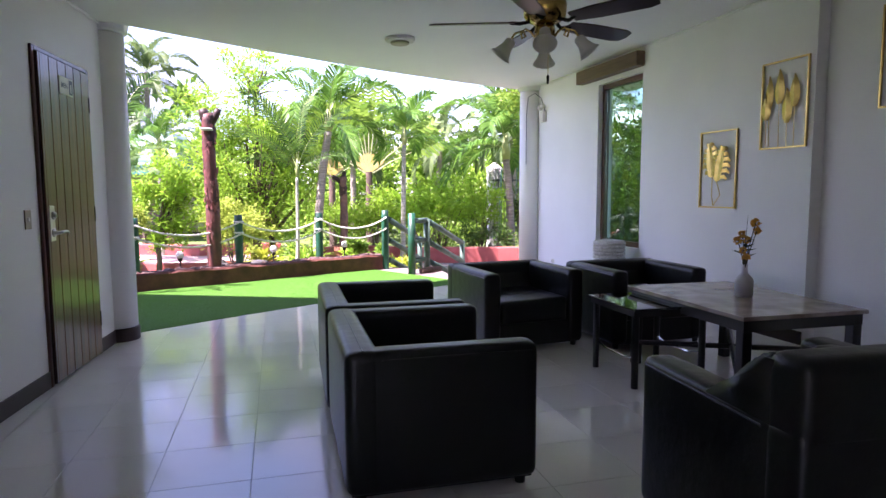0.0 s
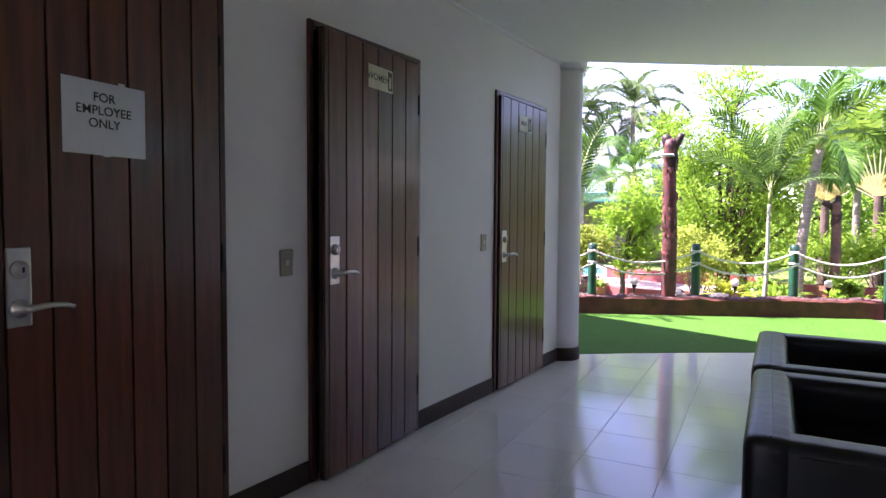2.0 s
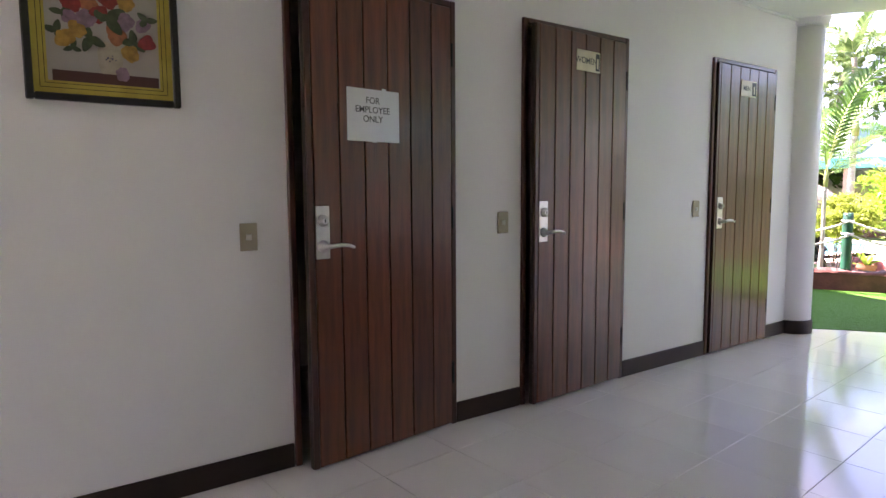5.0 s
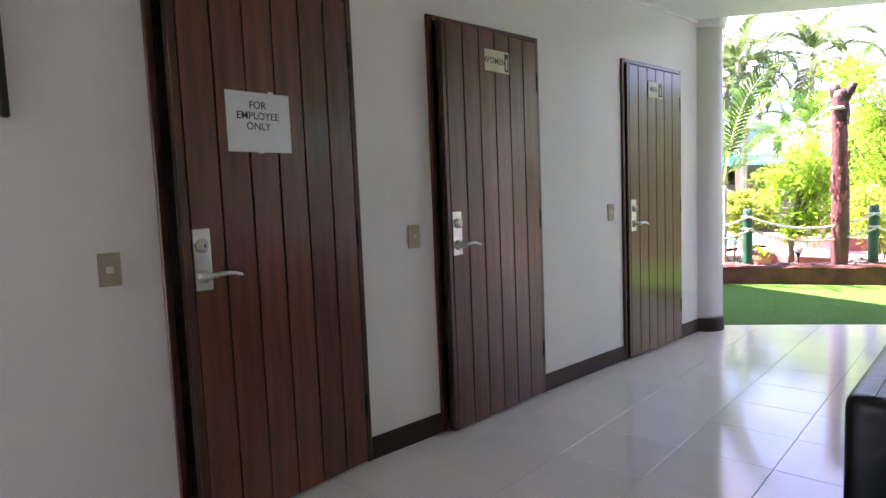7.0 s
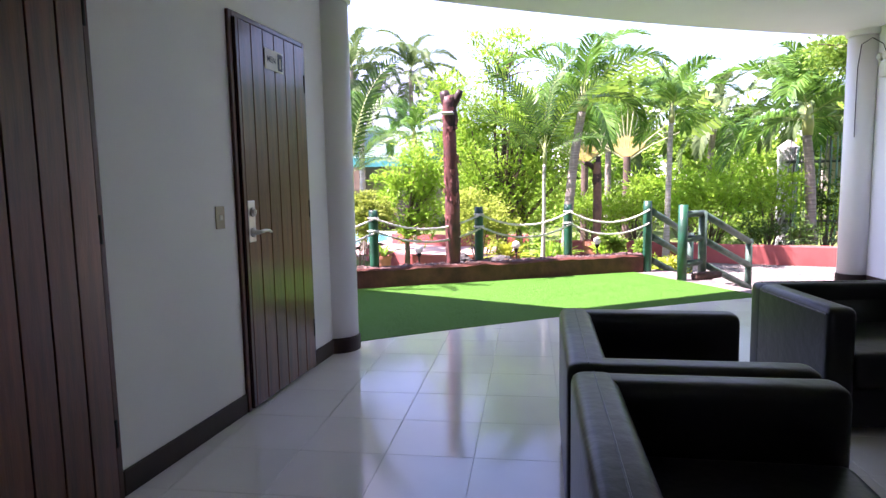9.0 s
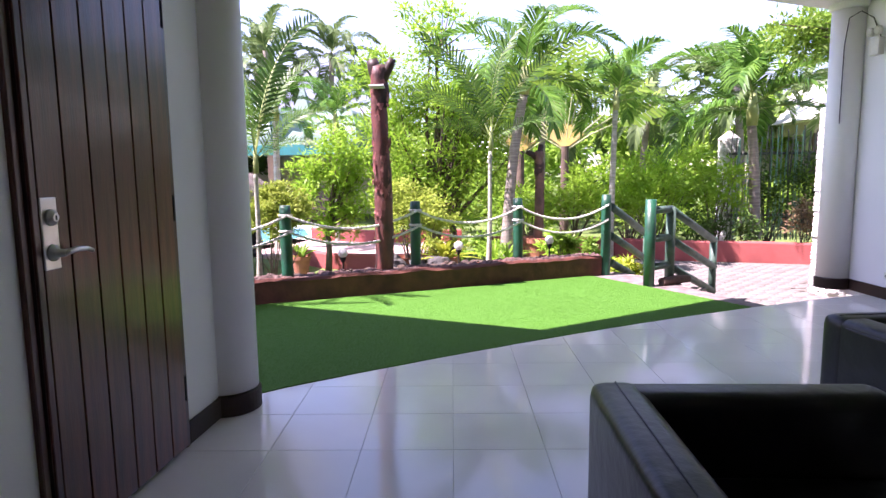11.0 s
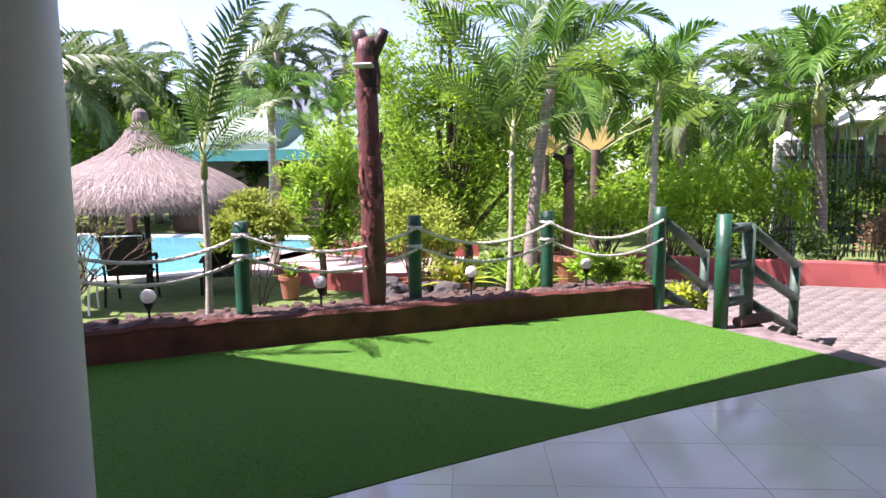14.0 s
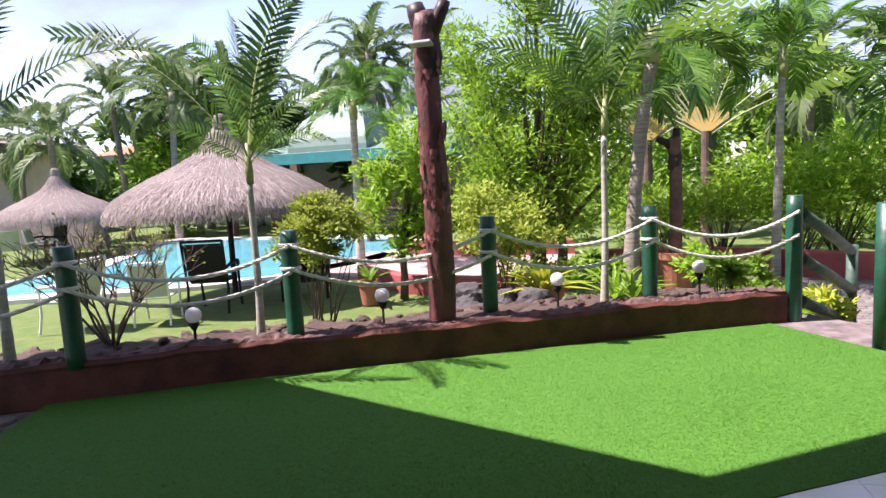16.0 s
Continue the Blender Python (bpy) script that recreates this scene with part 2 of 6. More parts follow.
def ceil_edge(x):
    return 5.17 + 1.05 * x - 0.04 * x * x


def right_x(y):
    return 5.41 - 0.123 * (y - 4.62)


# ---- walls ----
bm = bmesh.new()
ys = [-3.6] + [v for d in DOORS.values() for v in (d[0] + 0.03, d[1] - 0.03)] + [5.36]
for i in range(0, len(ys), 2):
    box(bm, -0.15, 0.0, ys[i], ys[i + 1], -0.05, 3.08)
for a, b in DOORS.values():
    box(bm, -0.15, 0.0, a + 0.03, b - 0.03, DOOR_H - 0.035, 3.08)
tagged(part("wall_west", bm, WALL), "white painted wall with three wooden doors", "wall", kind="structure")
bm = bmesh.new()
box(bm, -1.6, -1.5, -3.6, 5.3, -0.05, 3.08)
box(bm, -1.5, -0.15, -3.6, -3.5, -0.05, 3.08)
box(bm, -1.5, -0.15, 2.02, 2.08, -0.05, 3.08)
box(bm, -1.5, -0.15, 3.6, 3.66, -0.05, 3.08)
box(bm, -1.5, -0.15, 5.2, 5.3, -0.05, 3.08)
tagged(part("wall_inner", bm, WALL), "plain wall of the rooms behind the doors", "wall", kind="structure")
bm = prism(bmesh.new(), [(-1.6, -3.6), (-0.15, -3.6), (-0.15, 5.3), (-1.6, 5.3)], 2.6, 2.7)
tagged(part("ceiling_inner", bm, CEIL), "plain ceiling behind the doors", "ceiling", kind="structure")
bm = prism(bmesh.new(), [(-1.6, -3.6), (-0.002, -3.6), (-0.002, 5.36), (-1.6, 5.36)], -0.12, -0.004)
tagged(part("floor_inner", bm, GROUT), "plain floor behind the doors", "floor", kind="structure")
# never in view; the gap is added to brighten the lobby from behind
tagged(part("wall_south", boxes((-0.15, 0.5, -3.75, -3.6, -0.05, 3.08), (1.5, 6.6, -3.75, -3.6, -0.05, 3.08), (0.5, 1.5, -3.75, -3.6, 2.2, 3.08)), WALL),
       "unseen white wall closing the lobby, with an added gap for light", "wall", kind="structure")

# right wall with its window, and the set-back stretch of it
W0, W1, WZ0, WZ1 = 6.335, 7.247, 0.58, 2.555


def wall_run(bm, y0, y1, z0, z1, out=0.0, thick=0.2):
    prism(bm, [(right_x(y0) + out, y0), (right_x(y0) + out + thick, y0), (right_x(y1) + out + thick, y1), (right_x(y1) + out, y1)], z0, z1)


bm = bmesh.new()
wall_run(bm, 4.14, W0, -0.05, 3.1)
wall_run(bm, W1, 9.05, -0.05, 3.1)
wall_run(bm, W0, W1, -0.05, WZ0)
wall_run(bm, W0, W1, WZ1, 3.1)
wall_run(bm, -3.75, 4.14, -0.05, 3.1, 0.10)
tagged(part("wall_east", bm, WALL_R), "cool white painted wall with a tall window", "wall", kind="structure")

# columns
def column(name, x, y, r, ztop, label):
    ob = tagged(part(name, lathe(bmesh.new(), [(r, 0.105), (r, ztop - 0.06)], 40, (x, y, 0)), WALL, smooth=False), label, "column", kind="structure")
    ob.data.polygons.foreach_set("use_smooth", [len(p.vertices) == 4 for p in ob.data.polygons])
    part("skirting", lathe(bmesh.new(), [(r + 0.012, 0), (r + 0.012, 0.10), (r + 0.004, 0.112)], 40, (x, y, 0)), BASE, ob)
    part("capital", lathe(bmesh.new(), [(r + 0.004, ztop - 0.055), (r + 0.022, ztop - 0.045), (r + 0.026, ztop - 0.02), (r + 0.04, ztop + 0.02)], 40, (x, y, 0)), WALL, ob)
    return ob


column("column_west", -0.02, 5.42, 0.155, 2.575, "round white plastered column with a dark skirting")
column("column_east", 4.775, 9.03, 0.15, 2.80, "round white plastered column beside the window wall")

# ceiling with its curved outer edge, and the unseen slab above that shades the turf
XS = [5.0 * i / 24 for i in range(25)]
edge = [(-0.16, 5.36), (0.0, 5.2)] + [(x, ceil_edge(x)) for x in XS[1:]]
bm = prism(bmesh.new(), [(-0.16, -3.75), (6.8, -3.75), (6.8, 9.6)] + list(reversed(edge)), ceil_z, lambda x, y: 3.09)
tagged(part("ceiling", bm, CEIL), "white painted ceiling with a curved outer edge", "ceiling", kind="structure")
# added out of view; its outline is set to cast the turf's shadow edge
bm = prism(bmesh.new(), [(-4.2, -3.75), (6.8, -3.75), (6.8, 9.9), (4.6, 9.86), (1.57, 7.58), (-0.13, 6.355), (-4.2, 7.66)], 3.1, 3.3)
tagged(part("roof", bm, CONC), "unseen flat slab over the lobby, shaped to shade the turf", "roof", kind="structure")
bm = tube(bmesh.new(), [(0.01, y, 2.562) for y in (-3.5, 0, 3, 5.25)], 0.012, 6)
tagged(part("trim", bm, CEIL), "thin white moulding along the ceiling", "trim", kind="structure")
bm = bmesh.new()
for y0, y1 in ((4.15, 6.2), (7.7, 8.9)):
    tube(bm, [(right_x(y) - 0.01, y, ceil_z(right_x(y)) - 0.012) for y in (y0, (y0 + y1) / 2, y1)], 0.012, 6)
tagged(part("trim", bm, CEIL), "thin white moulding along the ceiling", "trim", kind="structure")

# skirting
bm = bmesh.new()
for a, b in ((-3.6, 0.955), (1.845, 2.288), (3.17, 4.085), (4.955, 5.28)):
    box(bm, 0.0, 0.014, a, b, 0.0, 0.108, 0.004, 1)
tagged(part("baseboard", bm, BASE), "dark brown skirting along the white wall", "baseboard", kind="structure")
bm = bmesh.new()
prism(bm, [(right_x(4.15), 4.15), (right_x(8.9), 8.9), (right_x(8.9) - 0.014, 8.9), (right_x(4.15) - 0.014, 4.15)], 0, 0.108)
tagged(part("baseboard", bm, BASE), "dark brown skirting along the white wall", "baseboard", kind="structure")

# lobby floor bed; the tiles are laid on it at the end of the file
fl = [(-0.15, 5.36)] + [(x, floor_edge(x)) for x in XS[1:]] + [(6.8, 9.3), (6.8, -3.75), (-0.0, -3.75)]
bm = prism(bmesh.new(), fl, -0.14, -0.0045)
lobby_floor = tagged(part("floor", bm, GROUT), "polished beige porcelain tile floor", "floor", kind="structure")

# ground, paving, turf
bm = bmesh.new()
prism(bm, [(-300, -300), (300, -300), (300, 300), (-300, 300)], GZ - 0.4, GZ - 0.02)
tagged(part("ground", bm, LAWN), "garden lawn reaching into the distance", "ground", kind="structure")

KERB_LINE = [(-6.0, 4.9), (-3.2, 6.5), (-1.95, 7.23), (-0.8, 7.93), (0.55, 8.62), (1.63, 9.22), (2.42, 9.62), (2.55, 9.69)]


def along(line, s):
    """The point and heading at the share s of a line."""
    seg = [(Vector(a), Vector(b)) for a, b in zip(line, line[1:])]
    total = sum((b - a).length for a, b in seg)
    want = s * total
    for a, b in seg:
        if want <= (b - a).length + 1e-9:
            return a + (b - a).normalized() * want, (b - a).normalized()
        want -= (b - a).length
    return seg[-1][1], (seg[-1][1] - seg[-1][0]).normalized()


turf_out = [(-0.17, 5.37)] + [(x, floor_edge(x) + 0.004) for x in (0.2, 0.6, 1.0, 1.5, 2.0, 2.5, 3.0, 3.4, 3.6)] + [(2.99, 8.85), (2.42, 9.60), (1.63, 9.2), (0.55, 8.6), (-0.8, 7.91), (-1.86, 7.26), (-1.6, 6.6), (-1.2, 5.37)]
bm = prism(bmesh.new(), turf_out, -0.2, 0.004)
tagged(part("turf", bm, TURF_LOW), "bright green artificial turf laid beside the lobby", "turf", kind="structure")
STRIP = [(-6.0, 4.9), (-1.2, 5.37), (-1.62, 6.6), (-1.9, 7.25), (-3.2, 6.5)]
bm = prism(bmesh.new(), STRIP, -0.3, -0.03)
side_strip = tagged(part("pavement", bm, PAVE_LOW), "grey cobbled strip beside the turf", "pavement", kind="structure")


# ---- doors ----
def door(name, key, ajar, lock_z, label):
    """A plank door, hinged on its far side and standing ajar by some degrees, in a thin wooden frame."""
    a, b = DOORS[key]
    w = b - a
    top = empty(name, pose(0, a, 0), label, "door", kind="structure")
    bm = boxes((-0.15, 0.018, 0, 0.03, 0, DOOR_H), (-0.15, 0.018, w - 0.03, w, 0, DOOR_H), (-0.15, 0.018, 0.03, w - 0.03, DOOR_H - 0.03, DOOR_H), bevel=0.004, seg=1)
    part("door_frame", bm, FRAME, top, "dark varnished frame")
    leaf = new("door_leaf")
    leaf.parent = top
    leaf.matrix_basis = pose(0.012, w - 0.034, 0, 0, 0, ajar)
    lw, n = w - 0.068, 6
    part("door_core", boxes((-0.02, 0.004, -lw, 0, 0.012, DOOR_H - 0.034)), BASE, leaf)
    step = (lw - 0.03) / n
    plank = None
    for i in range(n):
        if plank is None:
            plank = part("plank", box(bmesh.new(), 0.004, 0.014, 0.0034, step - 0.0034, 0.014, DOOR_H - 0.036, 0.0022, 1), WOOD, leaf)
            first = plank
        else:
            first = new("plank", plank.data)
            first.parent = leaf
        first.matrix_basis = pose(0, -lw + 0.03 + i * step, 0)
    part("edge_strip", box(bmesh.new(), 0.004, 0.016, -lw, -lw + 0.028, 0.012, DOOR_H - 0.034, 0.003, 1), FRAME, leaf)
    for z in (0.28, 1.08, 1.88):
        part("hinge", tube(box(bmesh.new(), -0.002, 0.006, -0.012, 0.014, z - 0.05, z + 0.05), [(0.012, 0.004, z - 0.055), (0.012, 0.004, z + 0.055)], 0.007, 8), DARK, leaf, "black butt hinge")
    y = -lw + 0.065
    lock = part("lock_plate", box(bmesh.new(), 0.014, 0.021, y - 0.034, y + 0.034, lock_z - 0.225, lock_z, 0.004, 2), STEEL, leaf, "brushed steel lock plate")
    part("cylinder", lathe(bmesh.new(), [(0.026, 0), (0.026, 0.01), (0.021, 0.014), (0.013, 0.022)], 16, m=pose(0.021, y, lock_z - 0.062, 0, 90)), STEEL, leaf, smooth=False)
    part("keyhole", box(bmesh.new(), 0.042, 0.044, y - 0.003, y + 0.003, lock_z - 0.07, lock_z - 0.055), DARK, leaf)
    bm = lathe(bmesh.new(), [(0.027, 0), (0.026, 0.008), (0.014, 0.012), (0.011, 0.045)], 16, m=pose(0.021, y, lock_z - 0.172, 0, 90))
    hz = lock_z - 0.172
    tube(bm, [(0.058, y, hz), (0.064, y + 0.02, hz + 0.003), (0.066, y + 0.06, hz + 0.006), (0.064, y + 0.10, hz + 0.002), (0.060, y + 0.13, hz - 0.008)], [0.011, 0.010, 0.009, 0.008, 0.007], 10)
    part("lever_handle", bm, STEEL, leaf, "curved steel lever handle", smooth=True)
    # pale strip inside the jamb imitates light from the room beyond
    part("gap_light_strip", box(bmesh.new(), -0.075, -0.069, 0.0305, 0.046, 1.20, 1.66, 0.002, 1), STEEL, top, "pale strip standing in for light through the door gap")
    return top, leaf, lw


staff, staff_leaf, lw = door("door_1", "staff", 6.8, 1.155, "dark mahogany plank door standing slightly ajar")
women, women_leaf, _ = door("door_2", "women", 3.4, 1.155, "dark mahogany plank door, barely ajar, with a sign plate")
men, men_leaf, _ = door("door_3", "men", 0.4, 1.155, "closed dark mahogany plank door with a sign plate")
UP = Matrix(((0, 0, 1, 0), (1, 0, 0, 0), (0, 1, 0, 0), (0, 0, 0, 1)))      # a flat text stood up, facing the lobby


def notice(leaf_pose, y0, y1, z0, z1):
    top = empty("paper_notice", leaf_pose, "laminated white paper notice taped to the door", "notice")
    bm = bmesh.new()
    box(bm, 0.0146, 0.0156, y0, y1, z0, z1)
    part("sheet", bm, PAPER, top)
    yc = (y0 + y1) / 2
    for text, z in (("FOR", z1 - 0.050), ("EMPLOYEE", z1 - 0.091), ("ONLY", z1 - 0.131)):
        words("lettering", text, 0.040, INK, top, Matrix.Translation((0.0162, yc - 0.005, z)) @ UP)
    part("tape", boxes((0.0157, 0.0161, yc - 0.012, yc + 0.012, z0 - 0.004, z0 + 0.05)), PAPER, top, "strip of clear tape")
    part("tape", boxes((0.0157, 0.0161, yc + 0.045, yc + 0.068, z1 - 0.02, z1 + 0.008)), PAPER, top, "strip of clear tape")
    return top


staff_pose = staff.matrix_basis @ staff_leaf.matrix_basis
notice(staff_pose, -0.612, -0.330, 1.436, 1.665)


def sign_plate(door_pose, y0, y1, text, label, split):
    """A cream plate with dark letters and a dark square with a pale upright mark."""
    top = empty("door_sign", door_pose, label, "sign")
    part("plate", box(bmesh.new(), 0.0146, 0.0186, y0, y1, 1.895, 2.012, 0.002, 1), PLATE, top)
    words("lettering", text, 0.049, INK, top, Matrix.Translation((0.0192, y0 + (y1 - y0) * split / 2 + 0.004, 1.953)) @ UP)
    ys = y0 + (y1 - y0) * (split + 0.03)
    part("symbol", boxes((0.0187, 0.0192, ys, y1 - 0.008, 1.905, 2.002)), INK, top, "dark square symbol")
    yc = (ys + y1 - 0.008) / 2
    part("symbol_mark", boxes((0.0193, 0.0196, yc - 0.007, yc + 0.007, 1.918, 1.975)), PLATE, top)
    return top


sign_plate(women.matrix_basis @ women_leaf.matrix_basis, -0.475, -0.262, "WOMEN", "cream sign plate reading WOMEN on the door", 0.76)
sign_plate(men.matrix_basis @ men_leaf.matrix_basis, -0.50, -0.285, "MEN", "cream sign plate reading MEN on the door", 0.66)

for y, z in ((0.752, 0.973), (2.125, 0.985), (3.905, 1.02)):
    sw = tagged(part("light_switch", box(bmesh.new(), 0, 0.008, y, y + 0.072, z, z + 0.115, 0.003, 2), BEIGE), "beige wall switch plate", "switch", "switches by the doors")
    part("rocker", box(bmesh.new(), 0.008, 0.013, y + 0.024, y + 0.048, z + 0.045, z + 0.070, 0.002, 1), CREAM, sw, "small cream rocker")

# ---- armchairs ----
def armchair(name, m, label, group="black lobby armchairs", back=0.0, W=0.87):
    """A cube-shaped tub chair that faces +x: 0.80 deep, W wide, 0.62 high; back raises a padded head part between the arms."""
    top = empty(name, m, label, "armchair", group)
    D, HH = 0.80, 0.62
    part("base", box(bmesh.new(), 0.02, D - 0.02, -W / 2 + 0.02, W / 2 - 0.02, 0.035, 0.22, 0.01, 2), LEATHER, top)
    pad = box(bmesh.new(), 0, 0.145, -W / 2, W / 2, 0.04, HH, 0.045, 5)
    part("backrest", pad, LEATHER, top, smooth=True)
    lean = bmesh.new()
    for k in range(9):
        u = k / 8
        x = 0.14 + 0.085 * (1 - u) ** 2
        lean.verts.new((x, -W / 2 + 0.135, 0.34 + u * (HH - 0.375)))
        lean.verts.new((x, W / 2 - 0.135, 0.34 + u * (HH - 0.375)))
    lean.verts.ensure_lookup_table()
    for k in range(8):
        lean.faces.new([lean.verts[i] for i in (2 * k, 2 * k + 1, 2 * k + 3, 2 * k + 2)])
    bmesh.ops.solidify(lean, geom=lean.faces[:], thickness=0.03)
    part("back_cushion", lean, LEATHER, top, smooth=True)
    if back:
        part("headrest", box(bmesh.new(), 0.0, 0.15, -W / 2 + 0.004, W / 2 - 0.004, HH - 0.08, HH + back, 0.05, 5), LEATHER, top, smooth=True)
        sweep = [(0.10, HH - 0.10), (0.42, HH - 0.10), (0.42, HH - 0.012), (0.34, HH + 0.008), (0.27, HH + back * 0.28), (0.21, HH + back * 0.68), (0.16, HH + back * 0.93), (0.10, HH + back - 0.012)]
        for y in (-W / 2 + 0.006, W / 2 - 0.134):
            bm = prism(bmesh.new(), sweep, -0.128, 0.0)
            bmesh.ops.bevel(bm, geom=bm.edges[:], offset=0.014, segments=3, affect="EDGES", clamp_overlap=True)
            part("wing", bm, LEATHER, top, smooth=True).matrix_basis = pose(0, y, 0, 90)
    part("seam", tube(bmesh.new(), [(0.072, -W / 2 + 0.03, HH + 0.0005), (0.074, 0, HH + 0.001), (0.072, W / 2 - 0.03, HH + 0.0005)], 0.0025, 5), LEATHER, top)
    for s in (-1, 1):
        y0, y1 = sorted((s * W / 2, s * (W / 2 - 0.14)))
        part("armrest", box(bmesh.new(), 0.055, D, y0 + 0.002, y1 - 0.002, 0.038, HH - 0.003, 0.045, 5), LEATHER, top, smooth=True)
        part("piping", tube(bmesh.new(), [(0.145, s * (W / 2 - 0.002), HH - 0.036), (0.4, s * (W / 2 - 0.001), HH - 0.035), (D - 0.03, s * (W / 2 - 0.002), HH - 0.036)], 0.004, 6), LEATHER, top)
    cush = box(bmesh.new(), 0.15, D - 0.01, -W / 2 + 0.145, W / 2 - 0.145, 0.215, 0.40, 0.04, 4)
    for v in cush.verts:
        if v.co.z > 0.36:
            v.co.z += 0.018 * (1 - ((v.co.x - 0.46) / 0.3) ** 2) + 0.006 * math.sin(v.co.x * 23) * math.sin(v.co.y * 17)
    part("seat_cushion", cush, LEATHER, top, smooth=True)
    for x in (0.06, D - 0.06):
        for y in (-W / 2 + 0.06, W / 2 - 0.06):
            part("foot", lathe(bmesh.new(), [(0.022, 0), (0.026, 0.042)], 10, (x, y, 0)), BLACK, top)
    return top


wide = armchair("armchair", pose(1.795, 2.705, 0, 0, 0, 4.5), "wide black leatherette cube armchair facing the tables", W=0.965)
copy_thing(wide, pose(1.712, 3.70, 0, 0, 0, 4.0))
chair = armchair("armchair", pose(3.18, 5.18, 0, 0, 0, -79), "black leatherette cube armchair with its back to the garden")
for x, y, a, lab in ((4.25, 5.12, -83, "black leatherette cube armchair in the corner by the window"),
                     (4.24, 1.42, 95, "black leatherette cube armchair by the long wall")):
    c = copy_thing(chair, pose(x, y, 0, 0, 0, a))
    c["label"] = lab
armchair("armchair", pose(3.40, 1.255, 0, 0, 0, 91), "black leatherette armchair with a raised back, facing the tables", back=0.185)
pouf = empty("pouf", pose(4.10, 2.44, 0, 0, 0, 4), "low black leatherette pouf beside the coffee table", "pouf")
part("base", box(bmesh.new(), -0.23, 0.23, -0.18, 0.18, 0.03, 0.26, 0.012, 2), LEATHER, pouf)
part("cushion", box(bmesh.new(), -0.24, 0.24, -0.19, 0.19, 0.255, 0.41, 0.04, 4), LEATHER, pouf, smooth=True)
for x in (-0.18, 0.18):
    for y in (-0.13, 0.13):
        part("foot", lathe(bmesh.new(), [(0.02, 0), (0.024, 0.035)], 10, (x, y, 0)), BLACK, pouf)

# ---- tables ----
top = empty("coffee_table", pose(4.33, 3.42, 0, 0, 0, 4), "marble-topped coffee table with black square legs", "table")
part("tabletop", box(bmesh.new(), -0.42, 0.42, -0.58, 0.58, 0.535, 0.56, 0.004, 2), MARBLE, top, "polished beige marble top")
part("apron", boxes((-0.40, 0.40, -0.56, -0.52, 0.47, 0.533), (-0.40, 0.40, 0.52, 0.56, 0.47, 0.533), (-0.40, -0.36, -0.52, 0.52, 0.47, 0.533), (0.36, 0.40, -0.52, 0.52, 0.47, 0.533)), BLACK, top)
for x in (-0.37, 0.37):
    for y in (-0.53, 0.53):
        part("leg", box(bmesh.new(), x - 0.03, x + 0.03, y - 0.03, y + 0.03, 0, 0.47, 0.004, 1), BLACK, top)
part("stretcher", tube(bmesh.new(), [(-0.36, -0.5, 0.16), (0.36, 0.5, 0.30)], 0.018, 8), BLACK, top)
part("stretcher", tube(bmesh.new(), [(-0.36, 0.5, 0.16), (0.36, -0.5, 0.30)], 0.018, 8), BLACK, top)
top = empty("side_table", pose(3.87, 3.66, 0, 0, 0, 4), "small black table with a dark glass top", "table")
part("tabletop", box(bmesh.new(), -0.29, 0.27, -0.29, 0.29, 0.500, 0.512, 0.003, 2), mat("dark_mirror_glass", (0.012, 0.014, 0.014), 0.04, spec=0.9), top, "dark reflective glass top")
part("frame", boxes((-0.28, 0.26, -0.28, -0.25, 0.46, 0.4985), (-0.28, 0.26, 0.25, 0.28, 0.46, 0.4985), (-0.28, -0.25, -0.25, 0.25, 0.46, 0.4985), (0.23, 0.26, -0.25, 0.25, 0.46, 0.4985)), BLACK, top)
for x in (-0.25, 0.23):
    for y in (-0.25, 0.25):
        part("leg", lathe(bmesh.new(), [(0.022, 0), (0.022, 0.46)], 12, (x, y, 0)), BLACK, top)
for x in (-0.25, 0.23):
    part("rail", tube(bmesh.new(), [(x, -0.25, 0.2), (x, -0.12, 0.17), (x, 0.12, 0.17), (x, 0.25, 0.2)], 0.007, 8), CHROME, top, "bent chrome rail")

top = empty("flower_vase", pose(4.38, 3.40, 0.5605), "small white vase holding orange silk flowers", "vase")
part("vase", lathe(bmesh.new(), [(0.045, 0), (0.055, 0.01), (0.056, 0.10), (0.045, 0.125), (0.020, 0.15), (0.017, 0.19), (0.021, 0.205)], 20), mat("matt_white_ceramic", (0.66, 0.64, 0.62), 0.5), top, "matt white ceramic", smooth=True)
random.seed(5)
PETAL = mat("orange_silk_petal", (0.80, 0.40, 0.04), 0.7, (0.66, 0.27, 0.02), 20)
STEM = mat("dry_brown_stem", (0.10, 0.09, 0.03), 0.8)
LEAF_DRY = mat("dull_green_silk_leaf", (0.05, 0.065, 0.02), 0.7, (0.09, 0.09, 0.03), 20)
